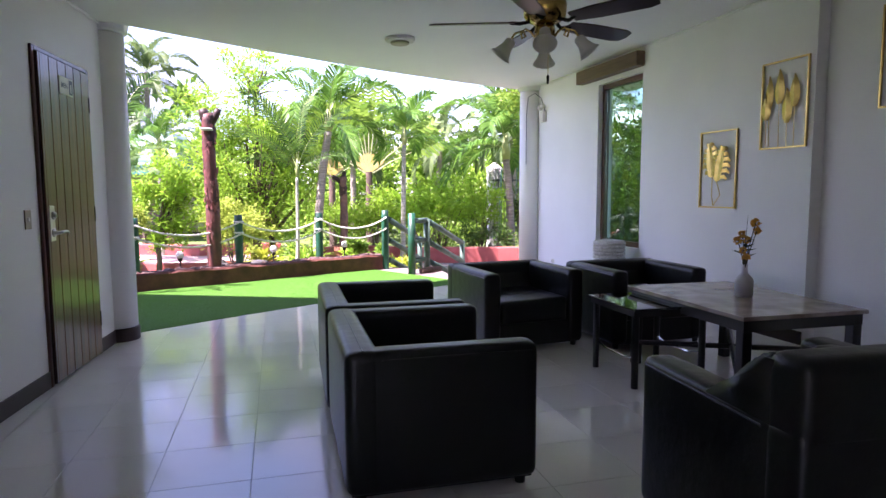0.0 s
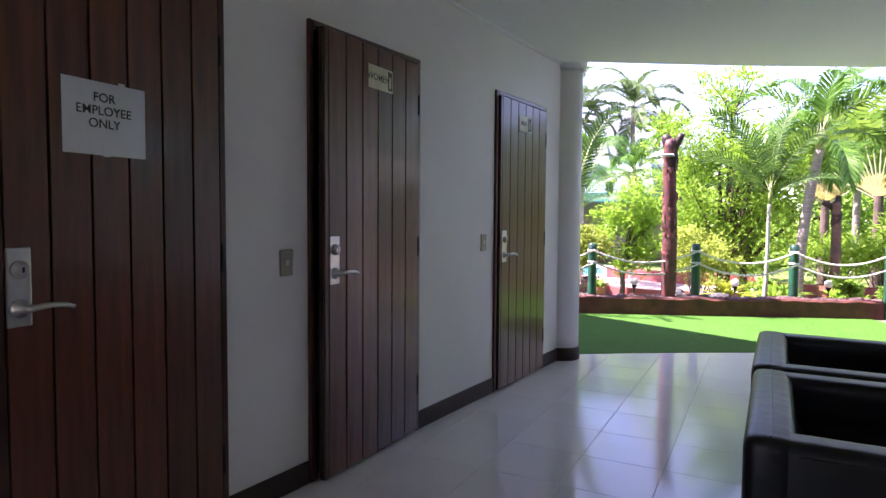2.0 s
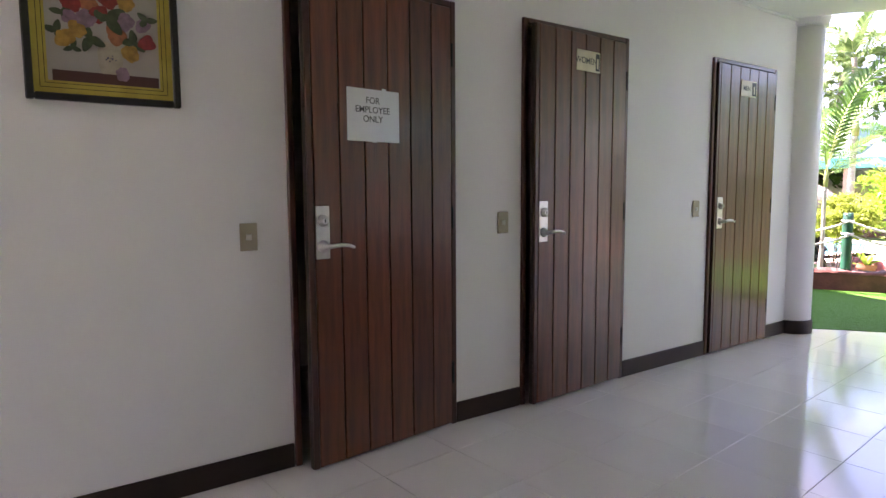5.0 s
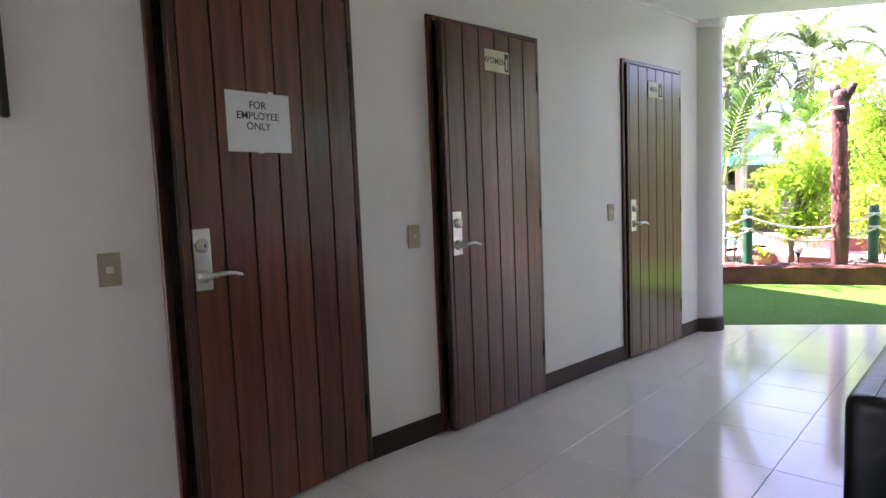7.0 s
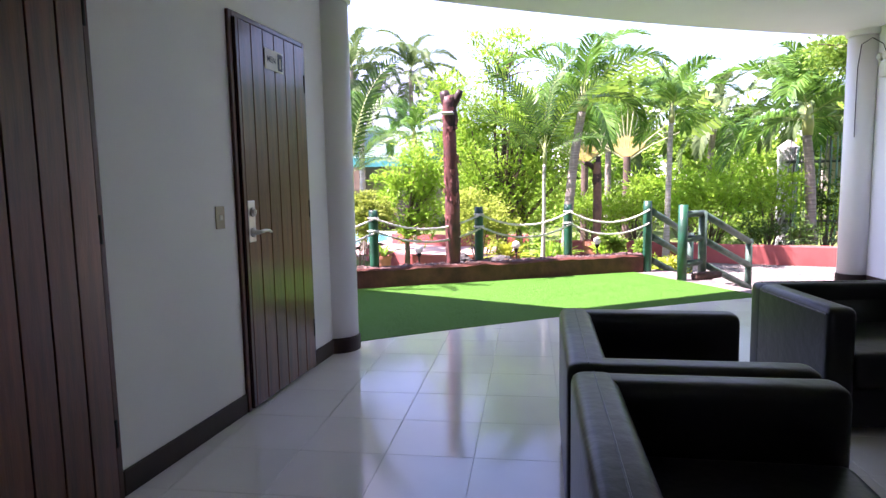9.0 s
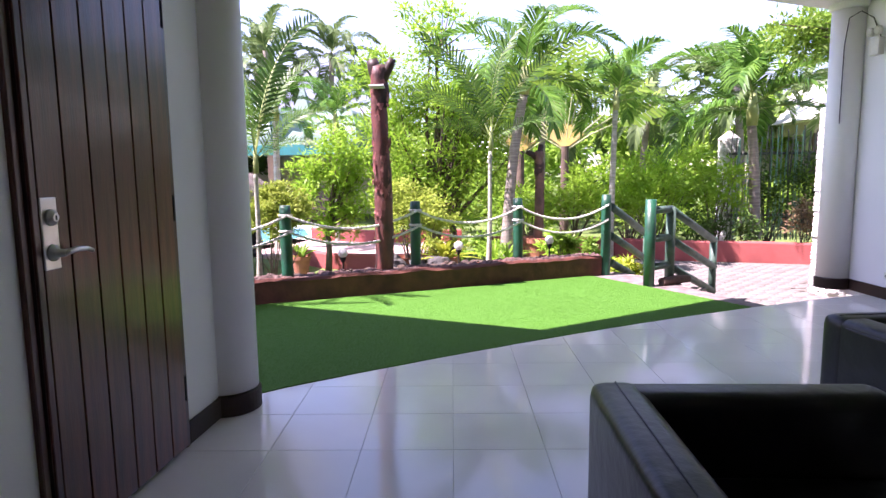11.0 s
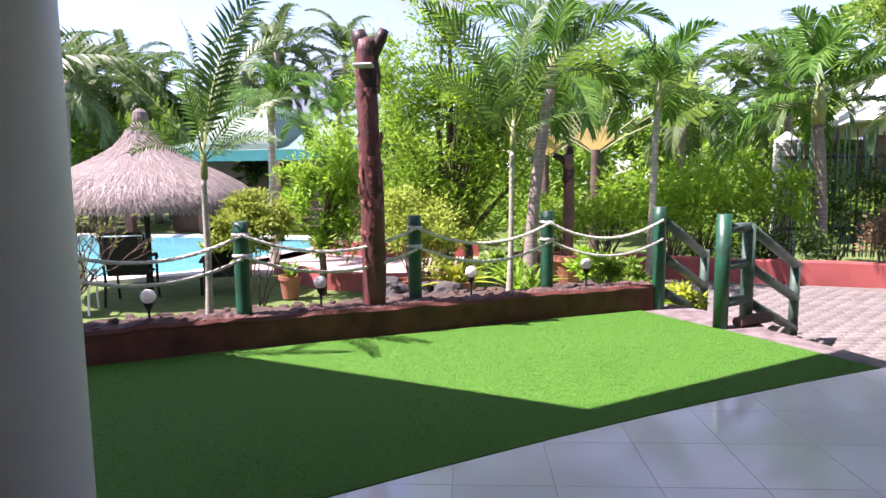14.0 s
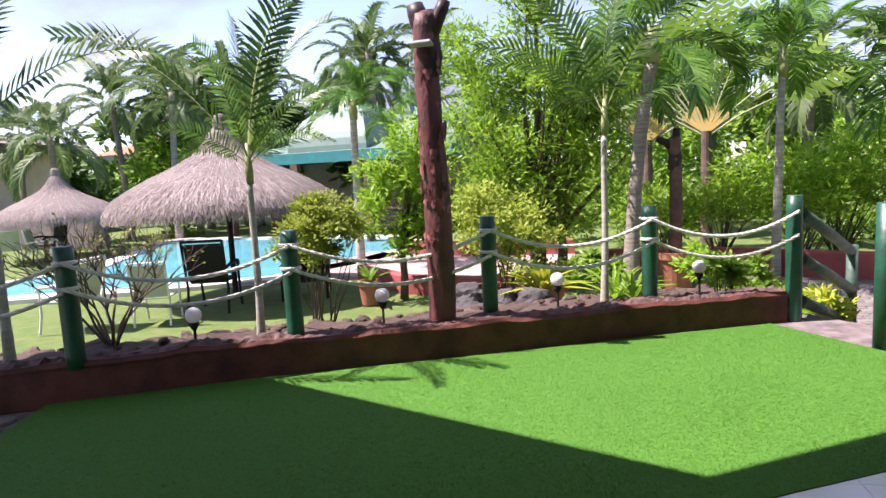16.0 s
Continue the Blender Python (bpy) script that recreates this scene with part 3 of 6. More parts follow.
for i, (dx, dy, h, r) in enumerate(((0.05, -0.02, 0.47, 0.030), (0.085, 0.01, 0.42, 0.026), (-0.01, 0.02, 0.40, 0.026), (-0.055, 0.0, 0.36, 0.028), (0.03, 0.03, 0.36, 0.026), (-0.04, -0.03, 0.30, 0.024), (-0.015, -0.03, 0.255, 0.026))):
    tip = Vector((dx, dy, h))
    part("stem", tube(bmesh.new(), [(0, 0, 0.12), (dx * 0.3, dy * 0.3, h * 0.65), tip], 0.003, 5), STEM, top)
    bm = bmesh.new()
    for k in range(22):
        d = Vector((random.gauss(0, 1), random.gauss(0, 1), random.gauss(0.3, 1))).normalized()
        bmesh.ops.create_icosphere(bm, subdivisions=1, radius=r * 0.42, matrix=Matrix.Translation(tip + d * r * 0.75) @ Matrix.Rotation(k, 4, "X") @ Matrix.Diagonal((1, 0.45, 1, 1)))
    part("blossom", bm, PETAL, top)
for i in range(10):
    a, z = i * 2.2, 0.25 + 0.02 * (i % 6)
    d = Vector((math.cos(a), math.sin(a), 0.5)).normalized()
    sd = Vector((-math.sin(a), math.cos(a), 0)) * 0.014
    p = Vector((0.01 * math.cos(a), 0.01 * math.sin(a), z))
    part("silk_leaf", ([tuple(p), tuple(p + d * 0.035 + sd), tuple(p + d * 0.085 - Vector((0, 0, 0.012))), tuple(p + d * 0.035 - sd)], [(0, 1, 2, 3)]), LEAF_DRY, top)
part("twig", tube(bmesh.new(), [(0, 0, 0.13), (0.005, 0.01, 0.35), (0.02, 0.015, 0.52)], [0.003, 0.002, 0.001], 5), STEM, top, "bare brown twig")

# ---- window, pelmet and wall art on the right wall ----
def on_right(y, z, out=0.0):
    """A pose on the right wall: x along the wall towards the camera's start, y up, z into the room."""
    d = Vector((0.123, -1, 0)).normalized()
    nrm = Vector((-1, -0.123, 0)).normalized()
    p = Vector((right_x(y), y, z)) + nrm * out
    return Matrix(((d.x, 0, nrm.x, p.x), (d.y, 0, nrm.y, p.y), (0, 1, 0, p.z), (0, 0, 0, 1)))


wlen = (W1 - W0) * 1.0075
GLASS = mat("tinted_window_glass", (0.26, 0.44, 0.37), 0.01, (0.25, 0.42, 0.35))
GLASS.node_tree.nodes["Principled BSDF"].inputs["Transmission Weight"].default_value = 0.97
win = empty("window_1", on_right(W1, WZ0), "tall green-tinted window in a dark wooden frame", "window", kind="structure")
hw = WZ1 - WZ0
part("window_frame", boxes((0, 0.06, 0, hw, -0.13, -0.06), (wlen - 0.05, wlen, 0, hw, -0.13, -0.06), (0.06, wlen - 0.05, 0, 0.06, -0.13, -0.06), (0.06, wlen - 0.05, hw - 0.06, hw, -0.13, -0.06)), FRAME, win, "dark wooden frame")
pane = part("pane", boxes((0.06, wlen - 0.05, 0.06, hw - 0.06, -0.10, -0.094)), GLASS, win, "green-tinted glass")
pane.visible_shadow = False
pel = tagged(part("pelmet", box(bmesh.new(), 0, 1.33, 0, 0.16, 0.002, 0.11, 0.006, 1), mat("light_brown_pelmet", (0.15, 0.09, 0.045), 0.5, (0.10, 0.058, 0.03), 6, stretch=(0.5, 6, 6))), "brown wooden curtain pelmet above the window", "pelmet")
pel.matrix_basis = on_right(7.62, 2.61)


def outline_frame(w, h, parent, t=0.012):
    part("frame", boxes((0, t, 0, h, 0.004, 0.022), (w - t, w, 0, h, 0.004, 0.022), (t, w - t, 0, t, 0.004, 0.022), (t, w - t, h - t, h, 0.004, 0.022)), GOLD, parent, "thin gilt frame")


def leaf_sheet(bm, base, tip, width, z=0.02):
    """A pointed leaf of sheet metal, ridged along its middle."""
    base, tip = Vector((*base, z)), Vector((*tip, z))
    d = tip - base
    s = Vector((-d.y, d.x, 0)).normalized()
    mid, left, right = [], [], []
    for k in range(9):
        u = k / 8
        wv = width * math.sin(math.pi * (0.06 + 0.94 * u) ** 0.8) ** 0.8 * 0.5
        c = base + d * u
        mid.append(bm.verts.new(c + Vector((0, 0, 0.012))))
        left.append(bm.verts.new(c + s * max(wv, 0.001)))
        right.append(bm.verts.new(c - s * max(wv, 0.001)))
    for k in range(8):
        bm.faces.new((left[k], mid[k], mid[k + 1], left[k + 1]))
        bm.faces.new((mid[k], right[k], right[k + 1], mid[k + 1]))
    return bm


def thick(ob, t=0.002):
    md = ob.modifiers.new("thickness", "SOLIDIFY")
    md.thickness = t
    return ob


art = empty("wall_art", on_right(5.363, 1.075), "gilt metal wall art of two split leaves in a frame", "wall art", "gilt leaf wall art")
outline_frame(0.47, 0.715, art)


def split_leaf(base, tip, W, z, seed):
    """A heart-shaped leaf of sheet metal, slit into fingers on both sides."""
    rng = random.Random(seed)
    bm = bmesh.new()
    base, tip = Vector((*base, z)), Vector((*tip, z))
    d = tip - base
    s = Vector((-d.y, d.x, 0)).normalized()
    n = 6
    prof = (0.80, 1.0, 0.98, 0.86, 0.66, 0.40)
    for q in (-1, 1):
        for k in range(n):
            u0, u1 = k / n, (k + 1) / n
            m = [base + d * u0, base + d * u1]
            w = W * prof[k] * rng.uniform(0.92, 1.05)
            row = []
            for f, trim, lift, back in ((0.0, 0.0, 0.012, 0.0), (0.38, 0.0, 0.016, 0.03), (0.42, 0.16, 0.015, 0.035), (0.75, 0.14, 0.008, 0.05), (1.0, 0.32, -0.002, 0.03)):
                up = d.normalized() * (back * w / 0.13)
                a = m[0].lerp(m[1], trim) + s * q * w * f + up + Vector((0, 0, lift))
                b = m[1].lerp(m[0], trim) + s * q * w * f + up + Vector((0, 0, lift))
                row.append((bm.verts.new(a), bm.verts.new(b)))
            for (a0, b0), (a1, b1) in zip(row, row[1:]):
                bm.faces.new((a0, b0, b1, a1))
    return bm


for bx, by, tx, ty, wd, z, m in ((0.18, 0.28, 0.13, 0.60, 0.13, 0.018, GOLD), (0.26, 0.24, 0.33, 0.56, 0.13, 0.034, GOLD)):
    thick(part("metal_leaf", split_leaf((bx, by), (tx, ty), wd, z, int(bx * 100)), m, art))
    part("stem", tube(bmesh.new(), [(0.19, 0.02, 0.012), (bx + (0.02 if bx > 0.2 else -0.01), 0.12, 0.016), (bx, by, z + 0.006), (tx, ty, z + 0.012)], 0.004, 6), GOLD, art)
art = empty("wall_art", on_right(4.644, 1.58), "gilt metal wall art of upright pointed leaves in a frame", "wall art", "gilt leaf wall art")
outline_frame(0.46, 0.71, art)
for x, z0, z1, wd in ((0.06, 0.24, 0.46, 0.10), (0.09, 0.33, 0.60, 0.085), (0.19, 0.36, 0.64, 0.10), (0.27, 0.2, 0.48, 0.10), (0.34, 0.32, 0.58, 0.10)):
    thick(part("metal_leaf", leaf_sheet(bmesh.new(), (x, z0), (x, z1), wd), GOLD, art))
    part("stem", tube(bmesh.new(), [(x, 0.012, 0.014), (x, z0, 0.02)], 0.003, 6), GOLD, art)
art = empty("wall_art", on_right(3.70, 1.81, -0.10), "gilt metal wall art of small leaves in a frame", "wall art", "gilt leaf wall art")
outline_frame(0.46, 0.71, art)
for k in range(5):
    for s in (-1, 1):
        thick(part("metal_leaf", leaf_sheet(bmesh.new(), (0.2, 0.16 + 0.08 * k), (0.2 + s * 0.15, 0.24 + 0.08 * k), 0.06), GOLD, art))
part("stem", tube(bmesh.new(), [(0.2, 0.012, 0.014), (0.2, 0.6, 0.018)], 0.004, 6), GOLD, art)

# emergency light, cable, socket, coil of hose under the window
em = empty("emergency_light", on_right(8.72, 2.36), "white emergency light with two round lamps on the wall", "light")
part("case", box(bmesh.new(), -0.06, 0.06, -0.10, 0.06, 0.0, 0.06, 0.006, 2), CREAM, em)
for x in (-0.055, 0.05):
    head = part("lamp_head", lathe(bmesh.new(), [(0.015, -0.05), (0.04, -0.03), (0.042, 0.0), (0.036, 0.004)], 16, m=pose(x, 0.115, 0.075, 8, 0, 0)), CREAM, em)
    part("lens", lathe(bmesh.new(), [(0.034, 0), (0.025, 0.010), (0.005, 0.014)], 16, m=pose(x, 0.115, 0.080, 8, 0, 0)), FROST, head)
cab = part("cable", tube(bmesh.new(), [(right_x(8.7) - 0.01, 8.7, 2.42), (right_x(8.8) - 0.02, 8.8, 2.62), (4.80, 8.87, 2.70), (4.70, 8.88, 2.64), (4.68, 8.90, 2.38), (4.68, 8.90, 1.65)], 0.005, 6), BLACK)
tagged(cab, "thin black cable hanging down the column", "cable")
so = tagged(part("socket", box(bmesh.new(), -0.04, 0.04, -0.03, 0.03, 0, 0.008, 0.002, 1), CREAM), "white wall socket near the column", "socket")
so.matrix_basis = on_right(8.4, 0.22)
for x in (-0.022, 0.008):
    part("socket_slot", boxes((x, x + 0.006, -0.012, 0.012, 0.008, 0.009)), DARK, so)
coil = empty("stool", pose(4.92, 6.5, 0), "round white woven stool beside the window", "stool")
for k in range(16):
    part("cord_ring", lathe(bmesh.new(), [(0.165, 0.0), (0.18, 0.008), (0.185, 0.02), (0.18, 0.032), (0.165, 0.040)], 28, (0, 0, 0.04 * k + 0.02)), ROPE, coil, smooth=True)
part("core", lathe(bmesh.new(), [(0.165, 0), (0.165, 0.67)], 28), ROPE, coil)

# ---- ceiling fan and smoke alarm ----
FAN = (2.92, 3.10)
fan = empty("ceiling_fan", pose(FAN[0], FAN[1], -0.04), "brass ceiling fan with dark wooden blades and four glass lamps", "ceiling fan")
zc = ceil_z(FAN[0]) + 0.04
part("canopy", lathe(bmesh.new(), [(0.075, zc), (0.07, zc - 0.03), (0.03, zc - 0.06)], 24), BRASS, fan, smooth=True)
part("rod", lathe(bmesh.new(), [(0.012, 2.28), (0.012, zc - 0.05)], 12), BRASS, fan)
part("motor", lathe(bmesh.new(), [(0.03, 2.31), (0.10, 2.29), (0.115, 2.25), (0.11, 2.19), (0.08, 2.165), (0.05, 2.15)], 28), BRASS, fan, smooth=True)
part("light_hub", lathe(bmesh.new(), [(0.05, 2.15), (0.055, 2.12), (0.05, 2.06), (0.03, 2.04), (0.012, 2.02)], 20), BRASS, fan, smooth=True)
for i in range(5):
    a = radians(21 + 72 * i)
    arm = part("blade_arm", tube(bmesh.new(), [(0.08, 0, 2.17), (0.13, 0.02, 2.155), (0.18, 0, 2.165)], 0.010, 8), DARK, fan)
    arm.matrix_basis = pose(0, 0, 0, 0, 0, math.degrees(a))
    bm = prism(bmesh.new(), [(0.16, -0.045), (0.30, -0.062), (0.55, -0.066), (0.60, -0.05), (0.615, 0.0), (0.60, 0.05), (0.55, 0.066), (0.30, 0.062), (0.16, 0.045)], -0.004, 0.004)
    bl = part("blade", bm, BLADE, fan, "dark walnut blade")
    bl.matrix_basis = pose(0, 0, 2.165, 0, 0, math.degrees(a)) @ pose(0, 0, 0, -12, 0, 0)
for i in range(4):
    a = 71 + 90 * i
    arm = part("lamp_arm", tube(bmesh.new(), [(0.045, 0, 2.08), (0.07, 0, 2.115), (0.10, 0, 2.135), (0.125, 0, 2.115), (0.118, 0, 2.085), (0.10, 0, 2.095), (0.115, 0, 2.125), (0.155, 0, 2.115), (0.18, 0, 2.08)], 0.006, 8), BRASS, fan)
    arm.matrix_basis = pose(0, 0, 0, 0, 0, a)
    sh = part("lamp_shade", lathe(bmesh.new(), [(0.018, 0.03), (0.03, 0.02), (0.034, -0.02), (0.048, -0.06), (0.068, -0.085), (0.064, -0.083), (0.044, -0.058), (0.03, -0.02)], 20, m=pose(0.188, 0, 2.06, 0, -38, 0) @ Matrix.Scale(0.92, 4)), FROST, fan, "frosted tulip glass shade", smooth=True)
    sh.matrix_basis = pose(0, 0, 0, 0, 0, a)
chain = part("pull_chain", tube(bmesh.new(), [(0.02, 0, 2.03), (0.02, 0, 1.90)], 0.002, 5), BRASS, fan)
part("chain_pull", lathe(bmesh.new(), [(0.002, 1.895), (0.008, 1.885), (0.006, 1.85), (0.002, 1.845)], 10, (0.02, 0, 0)), BLACK, chain)
z = ceil_z(2.45)
al = tagged(part("smoke_alarm", lathe(bmesh.new(), [(0.14, z + 0.01), (0.145, z - 0.012), (0.135, z - 0.03), (0.10, z - 0.036)], 32, (2.45, 5.88, 0)), CREAM), "round off-white smoke alarm on the ceiling", "smoke alarm")
part("vent_ring", lathe(bmesh.new(), [(0.09, z - 0.036), (0.085, z - 0.055), (0.06, z - 0.062)], 32, (2.45, 5.88, 0)), BEIGE, al)

# ---- painting ----
pt = empty("framed_painting", pose(0, 0.055, 1.534), "framed flower still life with a black and yellow frame", "painting")
pw, ph = 0.49, 0.62
part("outer_frame", boxes((0.002, 0.03, 0, 0.025, 0, ph), (0.002, 0.03, pw - 0.025, pw, 0, ph), (0.002, 0.03, 0.025, pw - 0.025, 0, 0.025), (0.002, 0.03, 0.025, pw - 0.025, ph - 0.025, ph), bevel=0.004, seg=1), BLACK, pt, "black moulding")
YEL = mat("yellow_mount", (0.50, 0.40, 0.06), 0.5, (0.40, 0.31, 0.04), 15)
i0, i1 = 0.025, 0.068
for strip in ((0.004, 0.016, i0, i1, i0, ph - i0), (0.004, 0.016, pw - i1, pw - i0, i0, ph - i0), (0.004, 0.016, i1, pw - i1, i0, i1), (0.004, 0.016, i1, pw - i1, ph - i1, ph - i0)):
    part("mount_strip", boxes(strip), YEL, pt, "yellow mount")
canvas = part("canvas", boxes((0.004, 0.010, i1, pw - i1, i1, ph - i1)), mat("pale_canvas", (0.40, 0.37, 0.32), 0.4, (0.35, 0.32, 0.27), 5), pt, "flower picture")
for q in (0.043, 0.058):
    for strip in ((0.016, 0.0166, q, q + 0.002, q, ph - q), (0.016, 0.0166, pw - q - 0.002, pw - q, q, ph - q), (0.016, 0.0166, q + 0.002, pw - q - 0.002, q, q + 0.002)):
        part("mount_line", boxes(strip), BASE, pt)
part("painted_table", boxes((0.010, 0.0108, i1 + 0.014, pw - i1 - 0.004, i1 + 0.001, i1 + 0.038)), mat("painted_brown", (0.09, 0.03, 0.025), 0.4), canvas)
part("painted_vase", lathe(bmesh.new(), [(0.030, 0), (0.038, 0.03), (0.041, 0.075), (0.034, 0.105), (0.036, 0.112)], 16, m=Matrix.Translation((0.0109, 0.262, i1 + 0.037)) @ Matrix.Diagonal((0.008, 1, 1, 1))), mat("painted_beige", (0.42, 0.365, 0.27), 0.4, (0.33, 0.285, 0.21), 30), canvas)
cols = {"red": (0.30, 0.035, 0.03), "yellow": (0.48, 0.27, 0.05), "orange": (0.42, 0.15, 0.06), "mauve": (0.30, 0.19, 0.25), "leaf": (0.07, 0.10, 0.045), "blue": (0.05, 0.05, 0.12)}
pm = {k: mat("painted_" + k, v, 0.4, tuple(c * 0.6 for c in v), 40) for k, v in cols.items()}
random.seed(11)
for y, z, r, c in ((0.10, 0.235, 0.030, "leaf"), (0.20, 0.225, 0.040, "leaf"), (0.34, 0.225, 0.034, "leaf"), (0.145, 0.185, 0.022, "leaf"), (0.385, 0.31, 0.028, "leaf"), (0.12, 0.30, 0.028, "leaf"), (0.26, 0.30, 0.05, "leaf"),
                   (0.149, 0.335, 0.034, "red"), (0.143, 0.288, 0.026, "mauve"), (0.192, 0.287, 0.032, "mauve"), (0.23, 0.307, 0.034, "red"), (0.31, 0.298, 0.034, "mauve"), (0.372, 0.29, 0.028, "mauve"), (0.20, 0.345, 0.034, "orange"), (0.26, 0.37, 0.036, "red"), (0.32, 0.36, 0.034, "yellow"), (0.18, 0.40, 0.034, "yellow"), (0.30, 0.42, 0.036, "orange"), (0.24, 0.43, 0.03, "mauve"),
                   (0.124, 0.215, 0.034, "yellow"), (0.167, 0.248, 0.034, "yellow"), (0.285, 0.248, 0.038, "orange"), (0.381, 0.228, 0.030, "red"), (0.325, 0.18, 0.032, "yellow"), (0.298, 0.108, 0.024, "mauve")):
    bm = bmesh.new()
    turn0 = random.uniform(0, 6.28)
    petals = 3 if c == "leaf" else 7
    base_x = 0.0112 + 0.0030 * random.random()
    for p in range(petals):
        a = turn0 + 2.4 * p
        reach = r * (1.35 if c == "leaf" else random.uniform(0.8, 1.15))
        x = base_x + 0.0003 * p
        wide = 0.28 if c == "leaf" else 0.55
        ring = []
        for q in range(12):
            t = 2 * math.pi * q / 12
            u, v = reach * (0.5 + 0.5 * math.cos(t)), reach * wide * math.sin(t) * (1 - 0.35 * math.cos(t))
            ring.append(bm.verts.new((x, y + u * math.cos(a) - v * math.sin(a), z + u * math.sin(a) + v * math.cos(a))))
        mid = bm.verts.new((x + 0.0012, y + 0.5 * reach * math.cos(a), z + 0.5 * reach * math.sin(a)))
        for q in range(12):
            bm.faces.new((ring[q], ring[(q + 1) % 12], mid))
    part("painted_flower" if c != "leaf" else "painted_leaf", bm, pm[c], canvas)
for k in range(9):
    y, z = 0.262 + 0.020 * math.sin(2.4 * k) * (0.3 + k / 12), 0.158 + 0.010 * math.cos(2.4 * k) * (0.3 + k / 12)
    part("painted_motif", tube(bmesh.new(), [(0.0112, y, z), (0.0122, y + 0.004 * math.cos(k), z + 0.005 * math.sin(k))], [0.0024, 0.0012], 6), pm["blue"], canvas)


# ---- garden wall, bed, posts and ropes ----
def offset_line(line, d):
    out = []
    for i, p in enumerate(line):
        a, b = Vector(line[max(i - 1, 0)]), Vector(line[min(i + 1, len(line) - 1)])
        t = (b - a).normalized()
        out.append((p[0] - t.y * d, p[1] + t.x * d))
    return out


def dense(line, step):
    out = []
    for a, b in zip(line, line[1:]):
        a, b = Vector(a), Vector(b)
        n = max(1, round((b - a).length / step))
        out += [tuple(a + (b - a) * k / n) for k in range(n)]
    return out + [line[-1]]


def low_wall(bm, line, width, z0, z1, rough=0.0, lip=0.0):
    """A masonry wall along a line, its top uneven by rough."""
    pts = dense(line, 0.07 if rough else 0.4)
    back = offset_line(pts, width)
    rows = []
    for i, (p, q) in enumerate(zip(pts, back)):
        h = z1 + rough * noise.noise((p[0] * 3, p[1] * 3, 1)) + rough * 0.5 * noise.noise((p[0] * 13, p[1] * 13, 2))
        u = Vector((q[0] - p[0], q[1] - p[1])).normalized()
        o = lip + rough * 0.5 * noise.noise((p[0] * 8, p[1] * 8, 5))
        prof = [(p[0], p[1], z0), (p[0], p[1], h - 0.05), (p[0] - u.x * o, p[1] - u.y * o, h - 0.03), (p[0] + u.x * 0.012, p[1] + u.y * 0.012, h - 0.004),
                ((p[0] + q[0]) / 2, (p[1] + q[1]) / 2, h + rough * 0.4 * noise.noise((p[0] * 9, p[1] * 9, 8))), (q[0], q[1], h - 0.01), (q[0], q[1], z0)]
        rows.append([bm.verts.new(c) for c in prof])
    for a, b in zip(rows, rows[1:]):
        for k in range(len(a) - 1):
            bm.faces.new((a[k], b[k], b[k + 1], a[k + 1]))
    bm.faces.new(rows[0]), bm.faces.new(list(reversed(rows[-1])))
    return bm


WIDE = 0.20
kerb = tagged(part("garden_wall", low_wall(bmesh.new(), KERB_LINE, WIDE, GZ - 0.1, 0.237, 0.018, 0.007), KERB), "low brown-painted masonry wall edging the turf", "low wall", kind="structure")
pts = dense(offset_line(KERB_LINE, 0.012), 0.03)
bm = bmesh.new()
rows = []
for p, q in zip(pts, offset_line(pts, WIDE - 0.03)):
    h = 0.232 + 0.022 * noise.noise((p[0] * 3, p[1] * 3, 1))
    row = []
    for k in range(6):
        u = k / 5
        x, y = p[0] + (q[0] - p[0]) * u, p[1] + (q[1] - p[1]) * u
        row.append(bm.verts.new((x, y, h + 0.012 + 0.026 * noise.noise((x * 11, y * 11, 4)) + 0.022 * noise.noise((x * 27, y * 27, 7)) - (0.02 if k in (0, 5) else 0))))
    rows.append(row)
for a, b in zip(rows, rows[1:]):
    for k in range(5):
        bm.faces.new((a[k], b[k], b[k + 1], a[k + 1]))
part("coping", bm, KERB_TOP, kerb, "worn pinkish mortar top")
bed_out = offset_line(KERB_LINE, WIDE)
bed_in = offset_line(KERB_LINE, 0.86)
bm = bmesh.new()
rows = []
for p, q in zip(dense(bed_out, 0.12), dense(bed_in, 0.12)):
    row = []
    for k in range(7):
        u = k / 6
        x, y = p[0] + (q[0] - p[0]) * u, p[1] + (q[1] - p[1]) * u
        row.append(bm.verts.new((x, y, 0.17 - 0.05 * u + 0.03 * noise.noise((x * 6, y * 6, 3)))))
    rows.append(row)
for a, b in zip(rows, rows[1:]):
    for k in range(6):
        bm.faces.new((a[k], b[k], b[k + 1], a[k + 1]))
tagged(part("soil", bm, SOIL), "bare soil of the raised flower bed", "soil", kind="structure")
back_wall = tagged(part("garden_wall", low_wall(bmesh.new(), offset_line(KERB_LINE, 0.84), 0.16, GZ - 0.1, 0.10, 0.03, 0.01), STONE), "rough rubble edge behind the flower bed", "low wall", kind="structure")


def rock_mesh(seed, r=1.0, sub=2):
    bm = bmesh.new()
    bmesh.ops.create_icosphere(bm, subdivisions=sub, radius=r)
    for v in bm.verts:
        d = noise.noise(v.co * 1.3 + Vector((seed * 7.1, seed, 0)))
        v.co *= 1 + 0.45 * d + 0.22 * noise.noise(v.co * 3.1 + Vector((seed, 0, seed * 2.3)))
        v.co.z *= 0.65
    me = bpy.data.meshes.new("stone")
    bm.to_mesh(me)
    bm.free()
    me.materials.append(STONE)
    return me


rocks = [rock_mesh(k) for k in range(5)]
random.seed(3)
